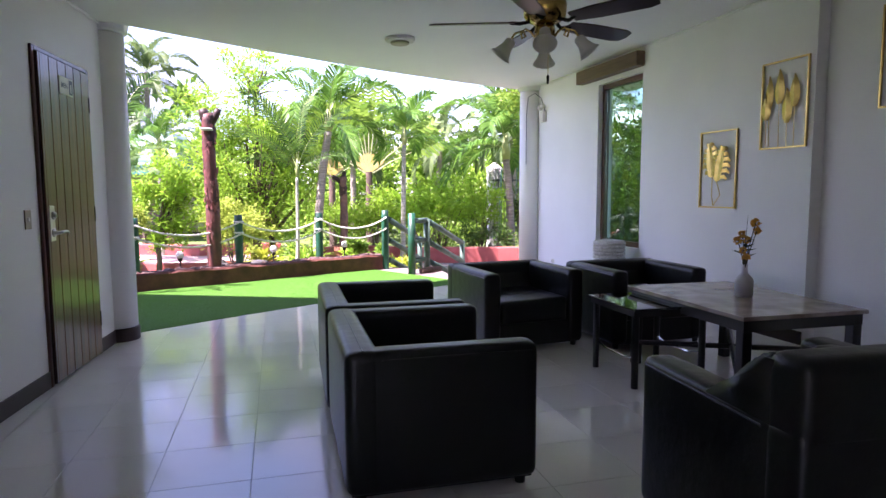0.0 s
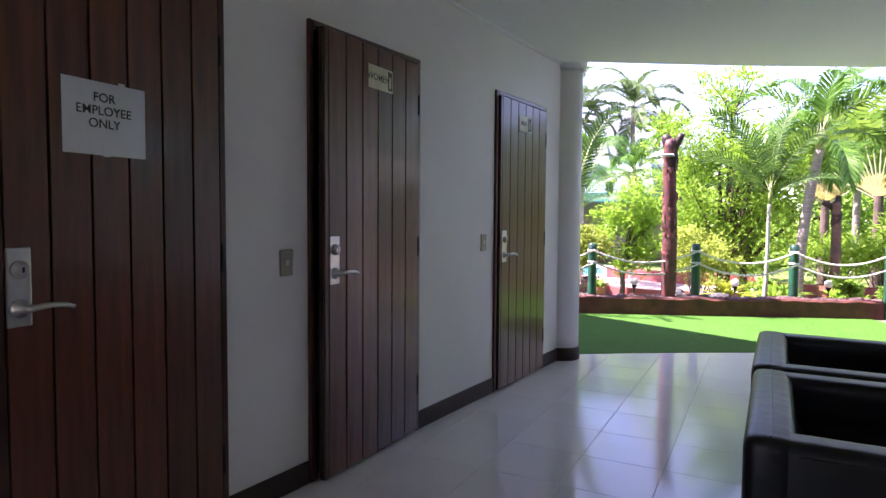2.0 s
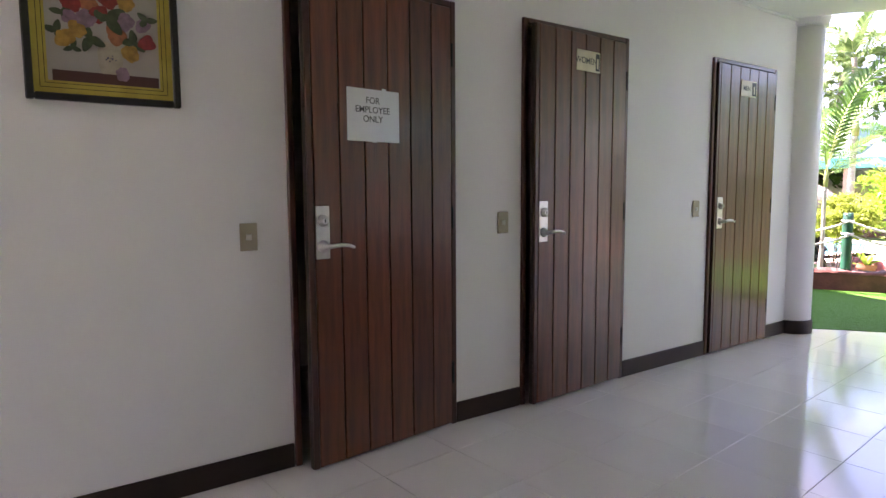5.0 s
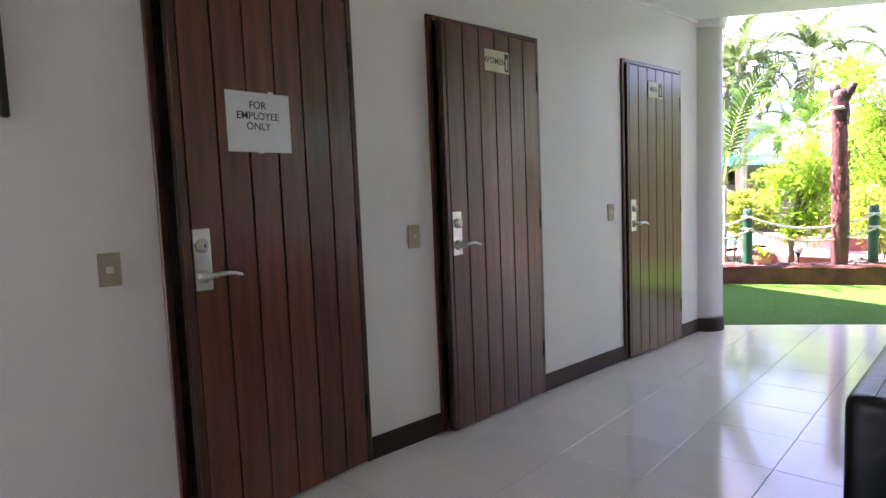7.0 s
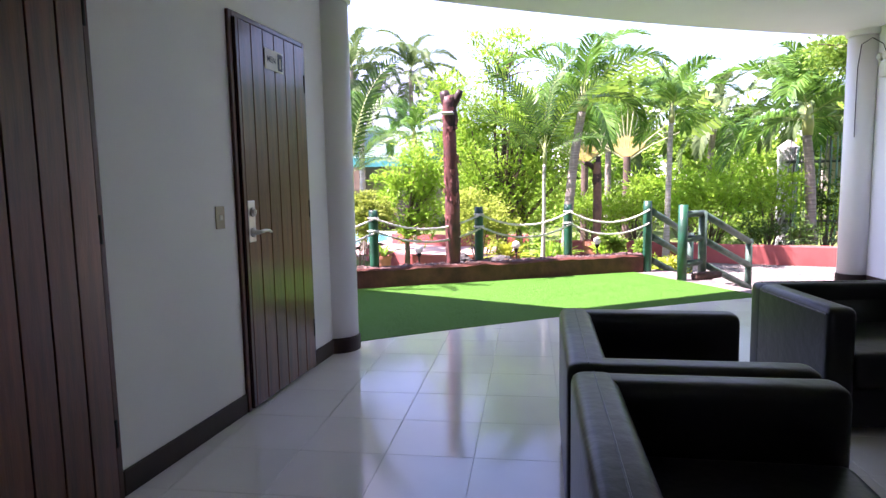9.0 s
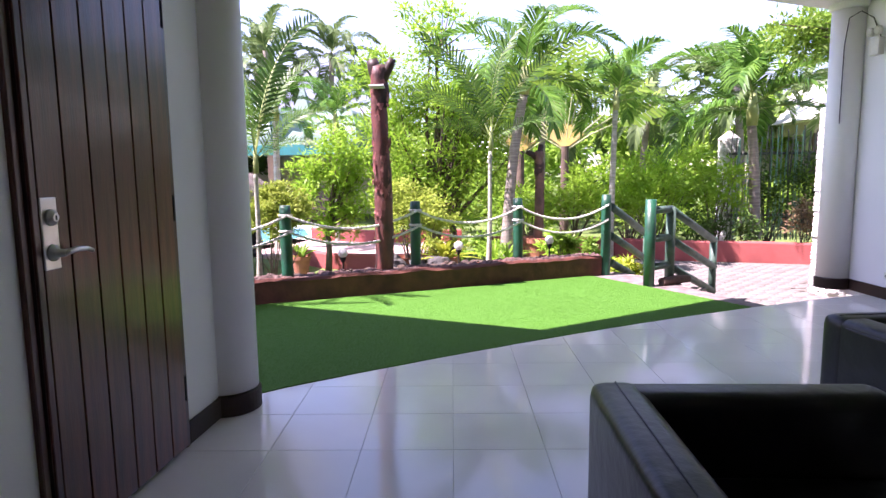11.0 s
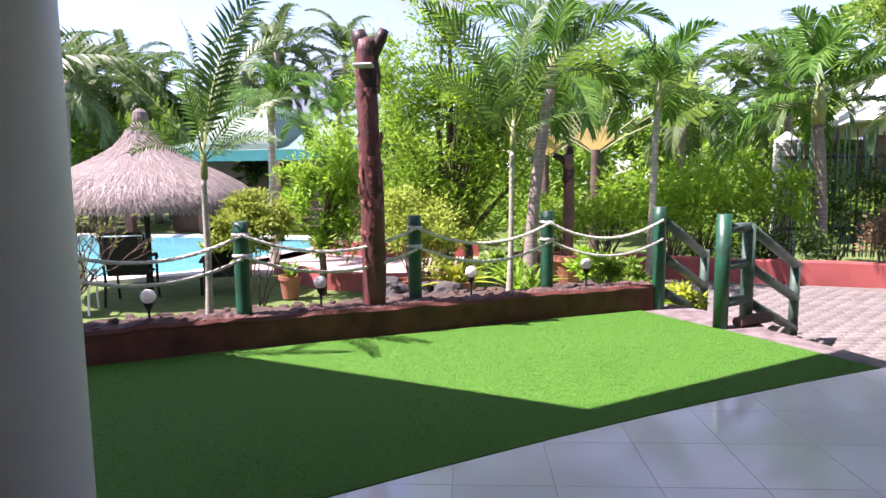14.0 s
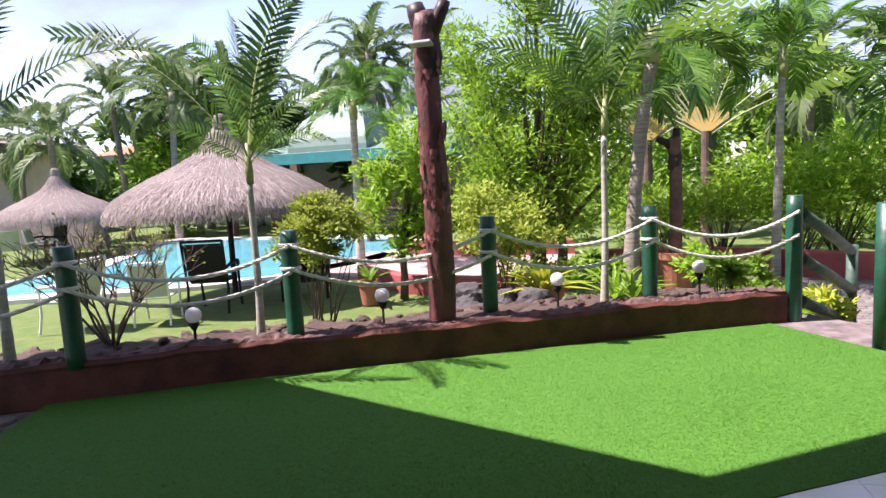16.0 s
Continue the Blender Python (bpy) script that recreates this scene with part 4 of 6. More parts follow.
for i in range(46):
    s = 0.37 + 0.63 * i / 46
    p, t = along(offset_line(KERB_LINE, 0.90), min(s, 0.999))
    ob = new("stone", rocks[i % 5])
    ob.parent = back_wall
    ob.matrix_basis = pose(p.x + random.uniform(-0.04, 0.04), p.y + random.uniform(-0.05, 0.05), 0.10, 0, 0, random.uniform(0, 360)) @ Matrix.Diagonal((random.uniform(0.05, 0.12), random.uniform(0.04, 0.08), random.uniform(0.035, 0.075), 1))
for i in range(26):
    s = random.uniform(0.35, 0.99)
    p, t = along(offset_line(KERB_LINE, random.uniform(0.22, 0.75)), s)
    ob = new("stone", rocks[i % 5])
    ob.parent = kerb
    ob.matrix_basis = pose(p.x, p.y, 0.165, 0, 0, random.uniform(0, 360)) @ Matrix.Diagonal((*[random.uniform(0.018, 0.05)] * 3, 1))


def post(x, y, z0, z1, r=0.052, lean=(0, 0), label="round green-painted wooden post of the rope fence", group="rope fence posts"):
    bm = bmesh.new()
    n = 9
    ptsz = [z0 + (z1 - z0) * k / n for k in range(n + 1)]
    tube(bm, [(x + lean[0] * k / n + 0.004 * noise.noise((x, y, z * 3)), y + lean[1] * k / n, z) for k, z in enumerate(ptsz)], [r * (1.03 if k == 0 else 1.0 - 0.02 * noise.noise((x * 3, z * 5, 1))) for k, z in enumerate(ptsz)][:-1] + [r * 0.93], 16)
    ob = tagged(part("post", bm, GREEN), label, "post", group)
    ob.data.polygons.foreach_set("use_smooth", [len(p.vertices) == 4 for p in ob.data.polygons])
    part("post_top", lathe(bmesh.new(), [(r * 0.94, 0), (r * 0.90, 0.004), (0.004, 0.006)], 16, (x + lean[0], y + lean[1], z1)), GREEN_W, ob, "worn sawn end")
    return ob


POSTS = [(-2.95, 6.74), (-1.74, 7.39), (-0.68, 8.115), (0.478, 8.818), (1.565, 9.43)]
for x, y in POSTS:
    post(x, y, 0.19, 0.918, 0.056)
post(2.60, 9.745, -0.1, 0.938, 0.058)


def rope(bm, a, b, sag, r=0.0125):
    """A slack rope of three twisted strands between two posts."""
    a, b = Vector(a), Vector(b)
    n = 46
    core = []
    for i in range(n + 1):
        u = i / n
        p = a.lerp(b, u)
        p.z -= sag * 4 * u * (1 - u)
        core.append(p)
    side = Vector((-(b - a).y, (b - a).x, 0)).normalized()
    for k in range(3):
        pts = []
        for i, p in enumerate(core):
            th = 2 * math.pi * k / 3 + i * 1.1
            pts.append(p + 0.55 * r * (math.cos(th) * side + math.sin(th) * Vector((0, 0, 1))))
        tube(bm, pts, r * 0.62, 6)
    return bm


LINE = POSTS + [(2.60, 9.745)]
for (xa, ya), (xb, yb) in zip(LINE, LINE[1:]):
    d = Vector((xb - xa, yb - ya)).normalized()
    f = Vector((d.y, -d.x)) * 0.062
    for z, sag in ((0.828, 0.155), (0.675, 0.15)):
        ob = part("rope", rope(bmesh.new(), (xa + f.x, ya + f.y, z), (xb + f.x, yb + f.y, z - (0.02 if z < 0.7 else 0)), sag), ROPE, smooth=True)
        tagged(ob, "slack white twisted rope strung between green posts", "rope", "fence ropes")
        part("rope_loop", lathe(bmesh.new(), [(0.056, -0.012), (0.068, -0.006), (0.069, 0.006), (0.056, 0.012)], 18, (xa, ya, z)), ROPE, ob, "turn of rope round the post")

# ---- steps and their handrails ----
bm = prism(bmesh.new(), [(2.43, 9.60), (2.995, 8.86), (3.62, 7.96), (3.80, 8.06), (3.30, 9.0), (3.33, 9.35), (2.74, 9.98)], GZ - 0.1, -0.006)
tagged(part("landing", bm, mat("worn_dark_concrete", (0.20, 0.165, 0.155), 0.8, (0.09, 0.07, 0.066), 9, 0.5, 30)), "pale concrete landing at the head of the steps", "landing", kind="structure")
WOODSTEP = mat("weathered_step_timber", (0.12, 0.065, 0.05), 0.8, (0.07, 0.04, 0.03), 6, 0.5, 30, stretch=(1, 5, 5))
d = Vector((0.65, 0.76, 0)).normalized()
sd = Vector((0.76, -0.65, 0))
steps = empty("steps", pose(0, 0, 0), "short flight of concrete steps down to the paving", "steps", kind="structure")
for k in range(2):
    c = Vector((3.06, 9.55, 0)) + d * (0.18 + 0.32 * k)
    z = -0.14 * (k + 1)
    q = [c - sd * 0.45, c + sd * 0.45, c + sd * 0.45 + d * 0.32, c - sd * 0.45 + d * 0.32]
    part("step", prism(bmesh.new(), [(p.x, p.y) for p in q], GZ - 0.1, z), CONC, steps)
lg = tagged(part("log", tube(bmesh.new(), [(3.08, 9.05, 0.035), (3.25, 9.17, 0.04), (3.42, 9.30, 0.03)], [0.045, 0.05, 0.042], 12), WOODSTEP), "short weathered log lying at the foot of the handrail", "log")

hr = empty("handrail", pose(0, 0, 0), "green-painted log handrail beside the steps", "handrail", "step handrails")


def rail_part(name, pts, r=0.036, mtl=GREEN_W, parent=hr):
    ob = part(name, tube(bmesh.new(), pts, r, 20), mtl, parent)
    ob.data.polygons.foreach_set("use_smooth", [len(p.vertices) == 4 for p in ob.data.polygons])
    return ob


rail_part("newel", [(2.94, 9.02, -0.05), (2.94, 9.02, 0.5), (2.94, 9.02, 0.915)], 0.057, GREEN)
rail_part("rail_post", [(3.2, 9.22, -0.05), (3.2, 9.22, 0.82)], 0.050)
rail_part("rail_post", [(3.95, 10.14, GZ), (3.95, 10.14, 0.40)], 0.044)
for z in (0.80, 0.50, 0.20):
    rail_part("short_rail", [(2.95, 9.01, z), (3.2, 9.22, z)], 0.040)
for z in (0.80, 0.48, 0.18):
    rail_part("sloping_rail", [(3.2, 9.22, z), (3.5, 9.59, z - 0.175), (3.97, 10.16, z - 0.45)], 0.042)
hr2 = empty("handrail", pose(0, 0, 0), "green-painted log handrail beside the steps", "handrail", "step handrails")
rail_part("rail_post", [(3.32, 10.88, GZ), (3.32, 10.88, 0.42)], 0.046, parent=hr2)
for z in (0.80, 0.46, 0.14):
    rail_part("sloping_rail", [(2.66, 9.78, z), (2.97, 10.3, z - 0.2), (3.33, 10.9, z - 0.45)], 0.044, parent=hr2)

# ---- stripped trunk with a solar lamp ----
BARK_TOP = mat("rough_dark_bark", (0.075, 0.036, 0.028), 0.85, (0.025, 0.013, 0.011), 12, 1.0, 30, stretch=(1.5, 1.5, 0.5))


def stripped_pole(x, y, z0, z1, r, label, forks, skin=POLE, flakes=46):
    top = empty("tree_pole", pose(x, y, 0), label, "pole")
    n = 26
    bm = bmesh.new()
    pts, rad = [], []
    for k in range(n + 1):
        z = z0 + (z1 - 0.10 - z0) * k / n
        pts.append((0.012 * math.sin(z * 2.2), 0.010 * math.cos(z * 1.7), z))
        rad.append(r * (1.05 - 0.16 * k / n) * (1 + 0.10 * noise.noise((x, 0, z * 3.5))))
    tube(bm, pts, rad, 18)
    for v in bm.verts:
        a = math.atan2(v.co.y, v.co.x)
        s = 1 + 0.10 * noise.noise((math.cos(a) * 1.5, math.sin(a) * 1.5, v.co.z * 4)) + 0.05 * noise.noise((math.cos(a) * 4, math.sin(a) * 4, v.co.z * 12))
        v.co.x *= s
        v.co.y *= s
    bole = part("trunk", bm, skin, top, "stripped trunk", smooth=True)
    for dx, dy, dz, rr in forks:
        bm = tube(bmesh.new(), [(0, 0, z1 - 0.24), (dx * 0.5, dy * 0.5, z1 - 0.15), (dx * 0.8, dy, z1 - 0.07 + dz * 0.5), (dx, dy, z1 + dz)], [r * 0.8, rr * 1.1, rr, rr * 0.85], 12)
        part("fork", bm, BASE, top, "dark sawn branch stub", smooth=True)
    crown_pts = [(0.006 * math.sin(5 * k), 0.006 * math.cos(4 * k), z1 - 0.50 + 0.042 * k) for k in range(11)]
    crown_rad = [r * (0.93 + 0.0 * k) + 0.006 * math.sin(k * 0.6) for k in range(10)] + [r * 0.72]
    bm = tube(bmesh.new(), crown_pts, crown_rad, 18)
    for v in bm.verts:
        s = 1 + 0.10 * noise.noise((v.co.x * 22, v.co.y * 22, v.co.z * 5 + x))
        v.co.x *= s
        v.co.y *= s
    part("bark_sleeve", bm, BARK_TOP, top, "rough dark bark left at the top", smooth=True)
    random.seed(int(abs(x) * 100))
    for k in range(flakes):
        a = random.uniform(-3.0, 0.2)
        z = z0 + (z1 - z0) * random.uniform(0.30, 0.90)
        bm = bmesh.new()
        w, h = random.uniform(0.010, 0.032), random.uniform(0.02, 0.075)
        c = []
        rr = r * (1.03 - 0.14 * (z - z0) / (z1 - z0)) + random.uniform(0.008, 0.016)
        for i in range(9):
            t = 2 * math.pi * i / 9
            j = 1 + 0.35 * math.sin(3 * t + k)
            aa = a + w * j * math.cos(t) / rr
            c.append(bm.verts.new((rr * math.cos(aa), rr * math.sin(aa), z + h * j * math.sin(t))))
        bm.faces.new(c)
        bmesh.ops.solidify(bm, geom=bm.faces[:], thickness=0.02)
        part("bark_flake", bm, (POLE_L, POLE_L, POLE)[k % 3], bole, "pale pink flake of bark")
    return top


tp = stripped_pole(0.17, 8.62, 0.12, 2.37, 0.092, "tall reddish stripped tree trunk standing in the bed", ((-0.070, -0.01, -0.03, 0.066), (0.135, 0.0, -0.02, 0.046)))
sl = empty("solar_lamp", pose(0.165, 8.53, 2.05), "small grey solar lamp fixed to the trunk", "lamp")
part("panel", box(bmesh.new(), -0.075, 0.075, -0.07, 0.0, 0, 0.018, 0.004, 1, pose(0, 0, 0, -14)), mat("pale_grey_solar_panel", (0.55, 0.56, 0.57), 0.3), sl)
part("bracket", boxes((-0.02, 0.02, 0.0, 0.03, -0.03, 0.01)), DARK, sl)
stripped_pole(1.99, 13.2, GZ, 1.66, 0.085, "second brown stripped trunk in the garden", ((-0.22, 0.0, -0.10, 0.045), (0.03, 0.0, 0.02, 0.05)), mat("brown_stripped_trunk", (0.17, 0.085, 0.06), 0.7, (0.07, 0.035, 0.026), 7, 0.8, 20), 0)

# ---- globe lamps ----
GLOBE = mat("opal_white_globe", (0.80, 0.80, 0.78), 0.3, trans=0.3)
for x, y in ((-2.33, 7.22), (-1.30, 7.90), (-0.26, 8.60), (0.90, 9.24), (1.95, 9.82)):
    g = empty("garden_lamp", pose(x, y, 0.13), "small white globe lamp on a black spike in the bed", "garden lamp", "globe lamps in the bed")
    part("globe", ball(bmesh.new(), (0, 0, 0.27), 0.052, 18, 12), GLOBE, g, "opal white globe", smooth=True)
    part("cup", lathe(bmesh.new(), [(0.012, 0.17), (0.03, 0.20), (0.034, 0.225)], 14), DARK, g)
    part("spike", tube(bmesh.new(), [(0, 0, 0), (0, 0, 0.18)], 0.009, 8), DARK, g)

# ---- paving, far walls, stone pillars, fence ----
bm = prism(bmesh.new(), [(2.7, 9.3), (3.85, 7.9), (4.9, 9.0), (7.6, 10.2), (7.6, 13.2), (4.6, 13.8), (2.4, 14.4), (2.2, 11.2)], GZ - 0.1, GZ + 0.0)
paving = tagged(part("pavement", bm, PAVE_LOW), "grey cobbled garden path", "pavement", kind="structure")
for line, h, lab in (([(1.0, 14.5), (2.6, 14.55), (4.57, 13.78), (5.54, 13.66), (6.31, 13.47), (7.4, 13.15)], 0.37, "low red-painted planter wall along the paving"),
                     ([(-2.9, 13.75), (-1.7, 12.76), (-0.6, 12.6), (0.6, 13.0)], 0.26, "low red-painted kerb of the pool terrace"),
                     ([(-3.3, 16.8), (-1.6, 16.2), (0.4, 16.4)], 0.34, "low red-painted wall behind the terrace")):
    tagged(part("garden_wall", low_wall(bmesh.new(), line, 0.16, GZ - 0.1, GZ + h, 0.006), RED), lab, "low wall", kind="structure")
bm = prism(bmesh.new(), [(-2.9, 13.8), (-1.7, 12.85), (-0.6, 12.7), (0.6, 13.1), (0.4, 16.4), (-1.6, 16.2), (-3.3, 16.8), (-4.2, 17.3), (-4.3, 14.6)], GZ - 0.1, GZ + 0.05)
tagged(part("terrace", bm, mat("pinkish_terrace", (0.42, 0.30, 0.27), 0.8, (0.34, 0.23, 0.2), 3, 0.3, 30)), "pinkish paved terrace beside the pool", "pavement", kind="structure")

# pool
POOL = [(-8.7, 11.9), (-6.6, 12.9), (-4.7, 14.0), (-4.0, 16.0), (-3.7, 18.0), (-4.7, 20.4), (-7.5, 20.9), (-12.6, 21.2), (-12.6, 20.0), (-11.3, 18.2), (-9.7, 15.2), (-10.2, 12.6)]
WATER = mat("turquoise_pool_water", (0.10, 0.37, 0.43), 0.06, (0.14, 0.45, 0.50), 1.2, 0.10, 5, spec=0.6)
tagged(part("water", prism(bmesh.new(), POOL, GZ - 0.1, GZ + 0.015), WATER), "turquoise water of the swimming pool", "water", kind="structure")
rim = [Vector((*p, 0)) for p in POOL]
mid = sum(rim, Vector()) / len(rim)
bm = bmesh.new()
a = [bm.verts.new((p.x, p.y, GZ + 0.05)) for p in rim]
b = [bm.verts.new((p.x + (p - mid).normalized().x * 0.55, p.y + (p - mid).normalized().y * 0.55, GZ + 0.05)) for p in rim]
c = [bm.verts.new((p.x, p.y, GZ - 0.05)) for p in rim]
e = [bm.verts.new((v.co.x, v.co.y, GZ - 0.05)) for v in b]
for i in range(len(rim)):
    j = (i + 1) % len(rim)
    bm.faces.new((a[i], a[j], b[j], b[i]))
    bm.faces.new((a[i], c[i], c[j], a[j]))
    bm.faces.new((b[i], b[j], e[j], e[i]))
tagged(part("pool_deck", bm, mat("white_pool_coping", (0.66, 0.63, 0.58), 0.7, (0.56, 0.53, 0.48), 4, 0.2, 40)), "pale coping round the pool", "pavement", kind="structure")

# thatched umbrellas
THATCH = mat("sun_bleached_thatch", (0.24, 0.205, 0.18), 0.95, (0.13, 0.105, 0.09), 14, 0.9, 60, stretch=(3, 3, 0.5))
THATCH_B = leaf_mat("thatch_straw", (0.42, 0.365, 0.33), (0.13, 0.108, 0.096), 0.95, 0.05, 0.05)


BELL_U = (0.0, 0.11, 0.23, 0.35, 0.46, 0.65, 0.80, 0.93, 1.0)
BELL_R = (1.0, 0.955, 0.84, 0.68, 0.50, 0.245, 0.14, 0.085, 0.06)


def thatch_hut(x, y, apex, eave, R, label, n=42000):
    top = empty("thatched_umbrella", pose(x, y, GZ), label, "umbrella", "thatched pool umbrellas")
    H0, H1 = eave - GZ, apex - GZ
    def rad(u):
        return R * np.interp(u, BELL_U, BELL_R)

    lathe_prof = [(float(rad(k / 14)) - 0.03, H0 + (H1 - H0) * (k / 14) * 0.9 + 0.02) for k in range(15)]
    lathe_prof.append((0.02, H1))
    part("roof_core", lathe(bmesh.new(), lathe_prof, 32), THATCH, top, smooth=True)
    rng = np.random.default_rng(int(R * 100))
    u = rng.random(n) ** 1.4 * 0.97
    th = rng.random(n) * 2 * np.pi
    r0 = rad(u)
    z0 = H0 + (H1 - H0) * u * 0.9
    ln = R * rng.uniform(0.10, 0.20, n)
    u2 = np.clip(u - ln / ((H1 - H0) + R) * 1.1, -0.09, 1)
    r1 = np.where(u2 > 0, rad(np.clip(u2, 0, 1)), R - 0.02 * rng.random(n)) + rng.uniform(0.0, 0.03, n)
    z1 = H0 + (H1 - H0) * u2 * 0.9 - rng.uniform(0, 0.05, n)
    th1 = th + rng.normal(0, 0.035, n)
    w = rng.uniform(0.002, 0.0055, n) * R / 1.6
    lift = rng.uniform(0.0, 0.03, n)
    V = np.empty((n, 4, 3))
    for i, (r, z, t, s) in enumerate(((r0, z0, th, -1), (r0, z0, th, 1), (r1 + lift, z1, th1, 0.5), (r1 + lift, z1, th1, -0.5))):
        V[:, i, 0], V[:, i, 1], V[:, i, 2] = r * np.cos(t) - s * w * np.sin(t), r * np.sin(t) + s * w * np.cos(t), z
    me = bpy.data.meshes.new("thatch")
    me.from_pydata(V.reshape(-1, 3).tolist(), [], np.arange(n * 4).reshape(-1, 4).tolist())
    me.materials.append(THATCH_B)
    ob = new("thatch", me)
    ob.parent = top
    tagged(ob, "shaggy bleached thatch", kind="stuff")
    part("knob", lathe(bmesh.new(), [(0.10, H1 - 0.22), (0.115, H1 - 0.12), (0.10, H1 - 0.02), (0.05, H1 + 0.03)], 14), THATCH, top, "bound thatch knob")
    part("pole", tube(bmesh.new(), [(0, 0, 0), (0, 0, H1 - 0.3)], 0.042, 12), DARK, top, "dark wooden pole")
    return top


thatch_hut(-4.25, 12.35, 2.26, 0.93, 1.63, "thatched umbrella roof on a dark pole by the pool")
thatch_hut(-13.1, 17.2, 1.95, 0.62, 1.6, "smaller thatched umbrella beyond the pool", 16000)

# ---- plastic and black garden seats ----
PLASTIC = mat("white_plastic", (0.72, 0.72, 0.68), 0.4, (0.64, 0.64, 0.6), 6)
SLING = mat("pale_green_sling", (0.42, 0.47, 0.36), 0.6, (0.36, 0.41, 0.31), 8)
RATTAN = mat("black_rattan", (0.005, 0.005, 0.006), 0.6, (0.010, 0.010, 0.011), 30, 0.4, 90, spec=0.25)


def garden_chair(m, frame_mat, sling_mat, label, group):
    top = empty("garden_chair", m, label, "chair", group)
    part("seat", box(bmesh.new(), -0.24, 0.24, -0.24, 0.26, 0.40, 0.425, 0.01, 2), sling_mat, top)
    part("backrest", box(bmesh.new(), -0.24, 0.24, -0.012, 0.012, 0, 0.52, 0.008, 2, pose(0, -0.25, 0.43, 14)), sling_mat, top)
    for x in (-0.26, 0.26):
        part("leg", tube(bmesh.new(), [(x, 0.30, 0), (x, 0.25, 0.25), (x, 0.24, 0.62)], 0.018, 8), frame_mat, top)
        part("leg", tube(bmesh.new(), [(x, -0.34, 0), (x, -0.27, 0.35), (x, -0.38, 0.97)], 0.018, 8), frame_mat, top)
        part("armrest", tube(bmesh.new(), [(x, -0.31, 0.60), (x, 0.0, 0.645), (x, 0.24, 0.63), (x, 0.29, 0.58)], [0.018, 0.026, 0.026, 0.018], 8), frame_mat, top)
    part("back_bar", tube(bmesh.new(), [(-0.26, -0.38, 0.97), (0.26, -0.38, 0.97)], 0.018, 8), frame_mat, top)
    return top


g1 = garden_chair(pose(-5.15, 10.35, GZ, 0, 0, 100) @ Matrix.Scale(0.9, 4), PLASTIC, SLING, "white plastic garden chair with a pale green sling seat", "white garden chairs")
copy_thing(g1, pose(-4.28, 10.82, GZ, 0, 0, 25) @ Matrix.Scale(0.9, 4))
copy_thing(g1, pose(-13.4, 15.9, GZ, 0, 0, 60))
copy_thing(g1, pose(-12.6, 16.2, GZ, 0, 0, -60))
g2 = garden_chair(pose(-3.98, 11.55, GZ, 0, 0, 20), RATTAN, RATTAN, "black rattan garden chair on the lawn", "black garden chairs")
copy_thing(g2, pose(-12.9, 16.6, GZ, 0, 0, 170))
lounger = empty("lounge_chair", pose(-3.15, 12.55, GZ, 0, 0, 205), "black rattan reclining chair on the lawn under the thatch", "lounge chair")
part("seat", box(bmesh.new(), -0.30, 0.30, -0.35, 0.45, 0.26, 0.33, 0.02, 2), RATTAN, lounger)
part("backrest", box(bmesh.new(), -0.30, 0.30, -0.03, 0.03, 0, 0.75, 0.02, 2, pose(0, -0.34, 0.30, 38)), RATTAN, lounger)
for x in (-0.31, 0.31):
    part("armrest", box(bmesh.new(), x - 0.03, x + 0.03, -0.35, 0.30, 0.46, 0.50, 0.012, 2), RATTAN, lounger)
    for y in (-0.30, 0.38):
        part("leg", tube(bmesh.new(), [(x, y, 0), (x, y, 0.48 if y < 0.3 else 0.30)], 0.022, 8), RATTAN, lounger)

# ---- pool pavilion and distant houses ----
TEAL = mat("teal_fascia", (0.02, 0.20, 0.19), 0.5, (0.025, 0.16, 0.15), 4)
PALE = mat("pale_green_roof_sheet", (0.125, 0.205, 0.165), 0.6, (0.105, 0.18, 0.14), 2, 0.1, 20)
TIMBER = mat("brown_timber", (0.16, 0.09, 0.055), 0.7, (0.10, 0.055, 0.035), 5, 0.2, 20)
HOUSE = mat("cream_plaster", (0.55, 0.50, 0.42), 0.8, (0.47, 0.42, 0.35), 3)


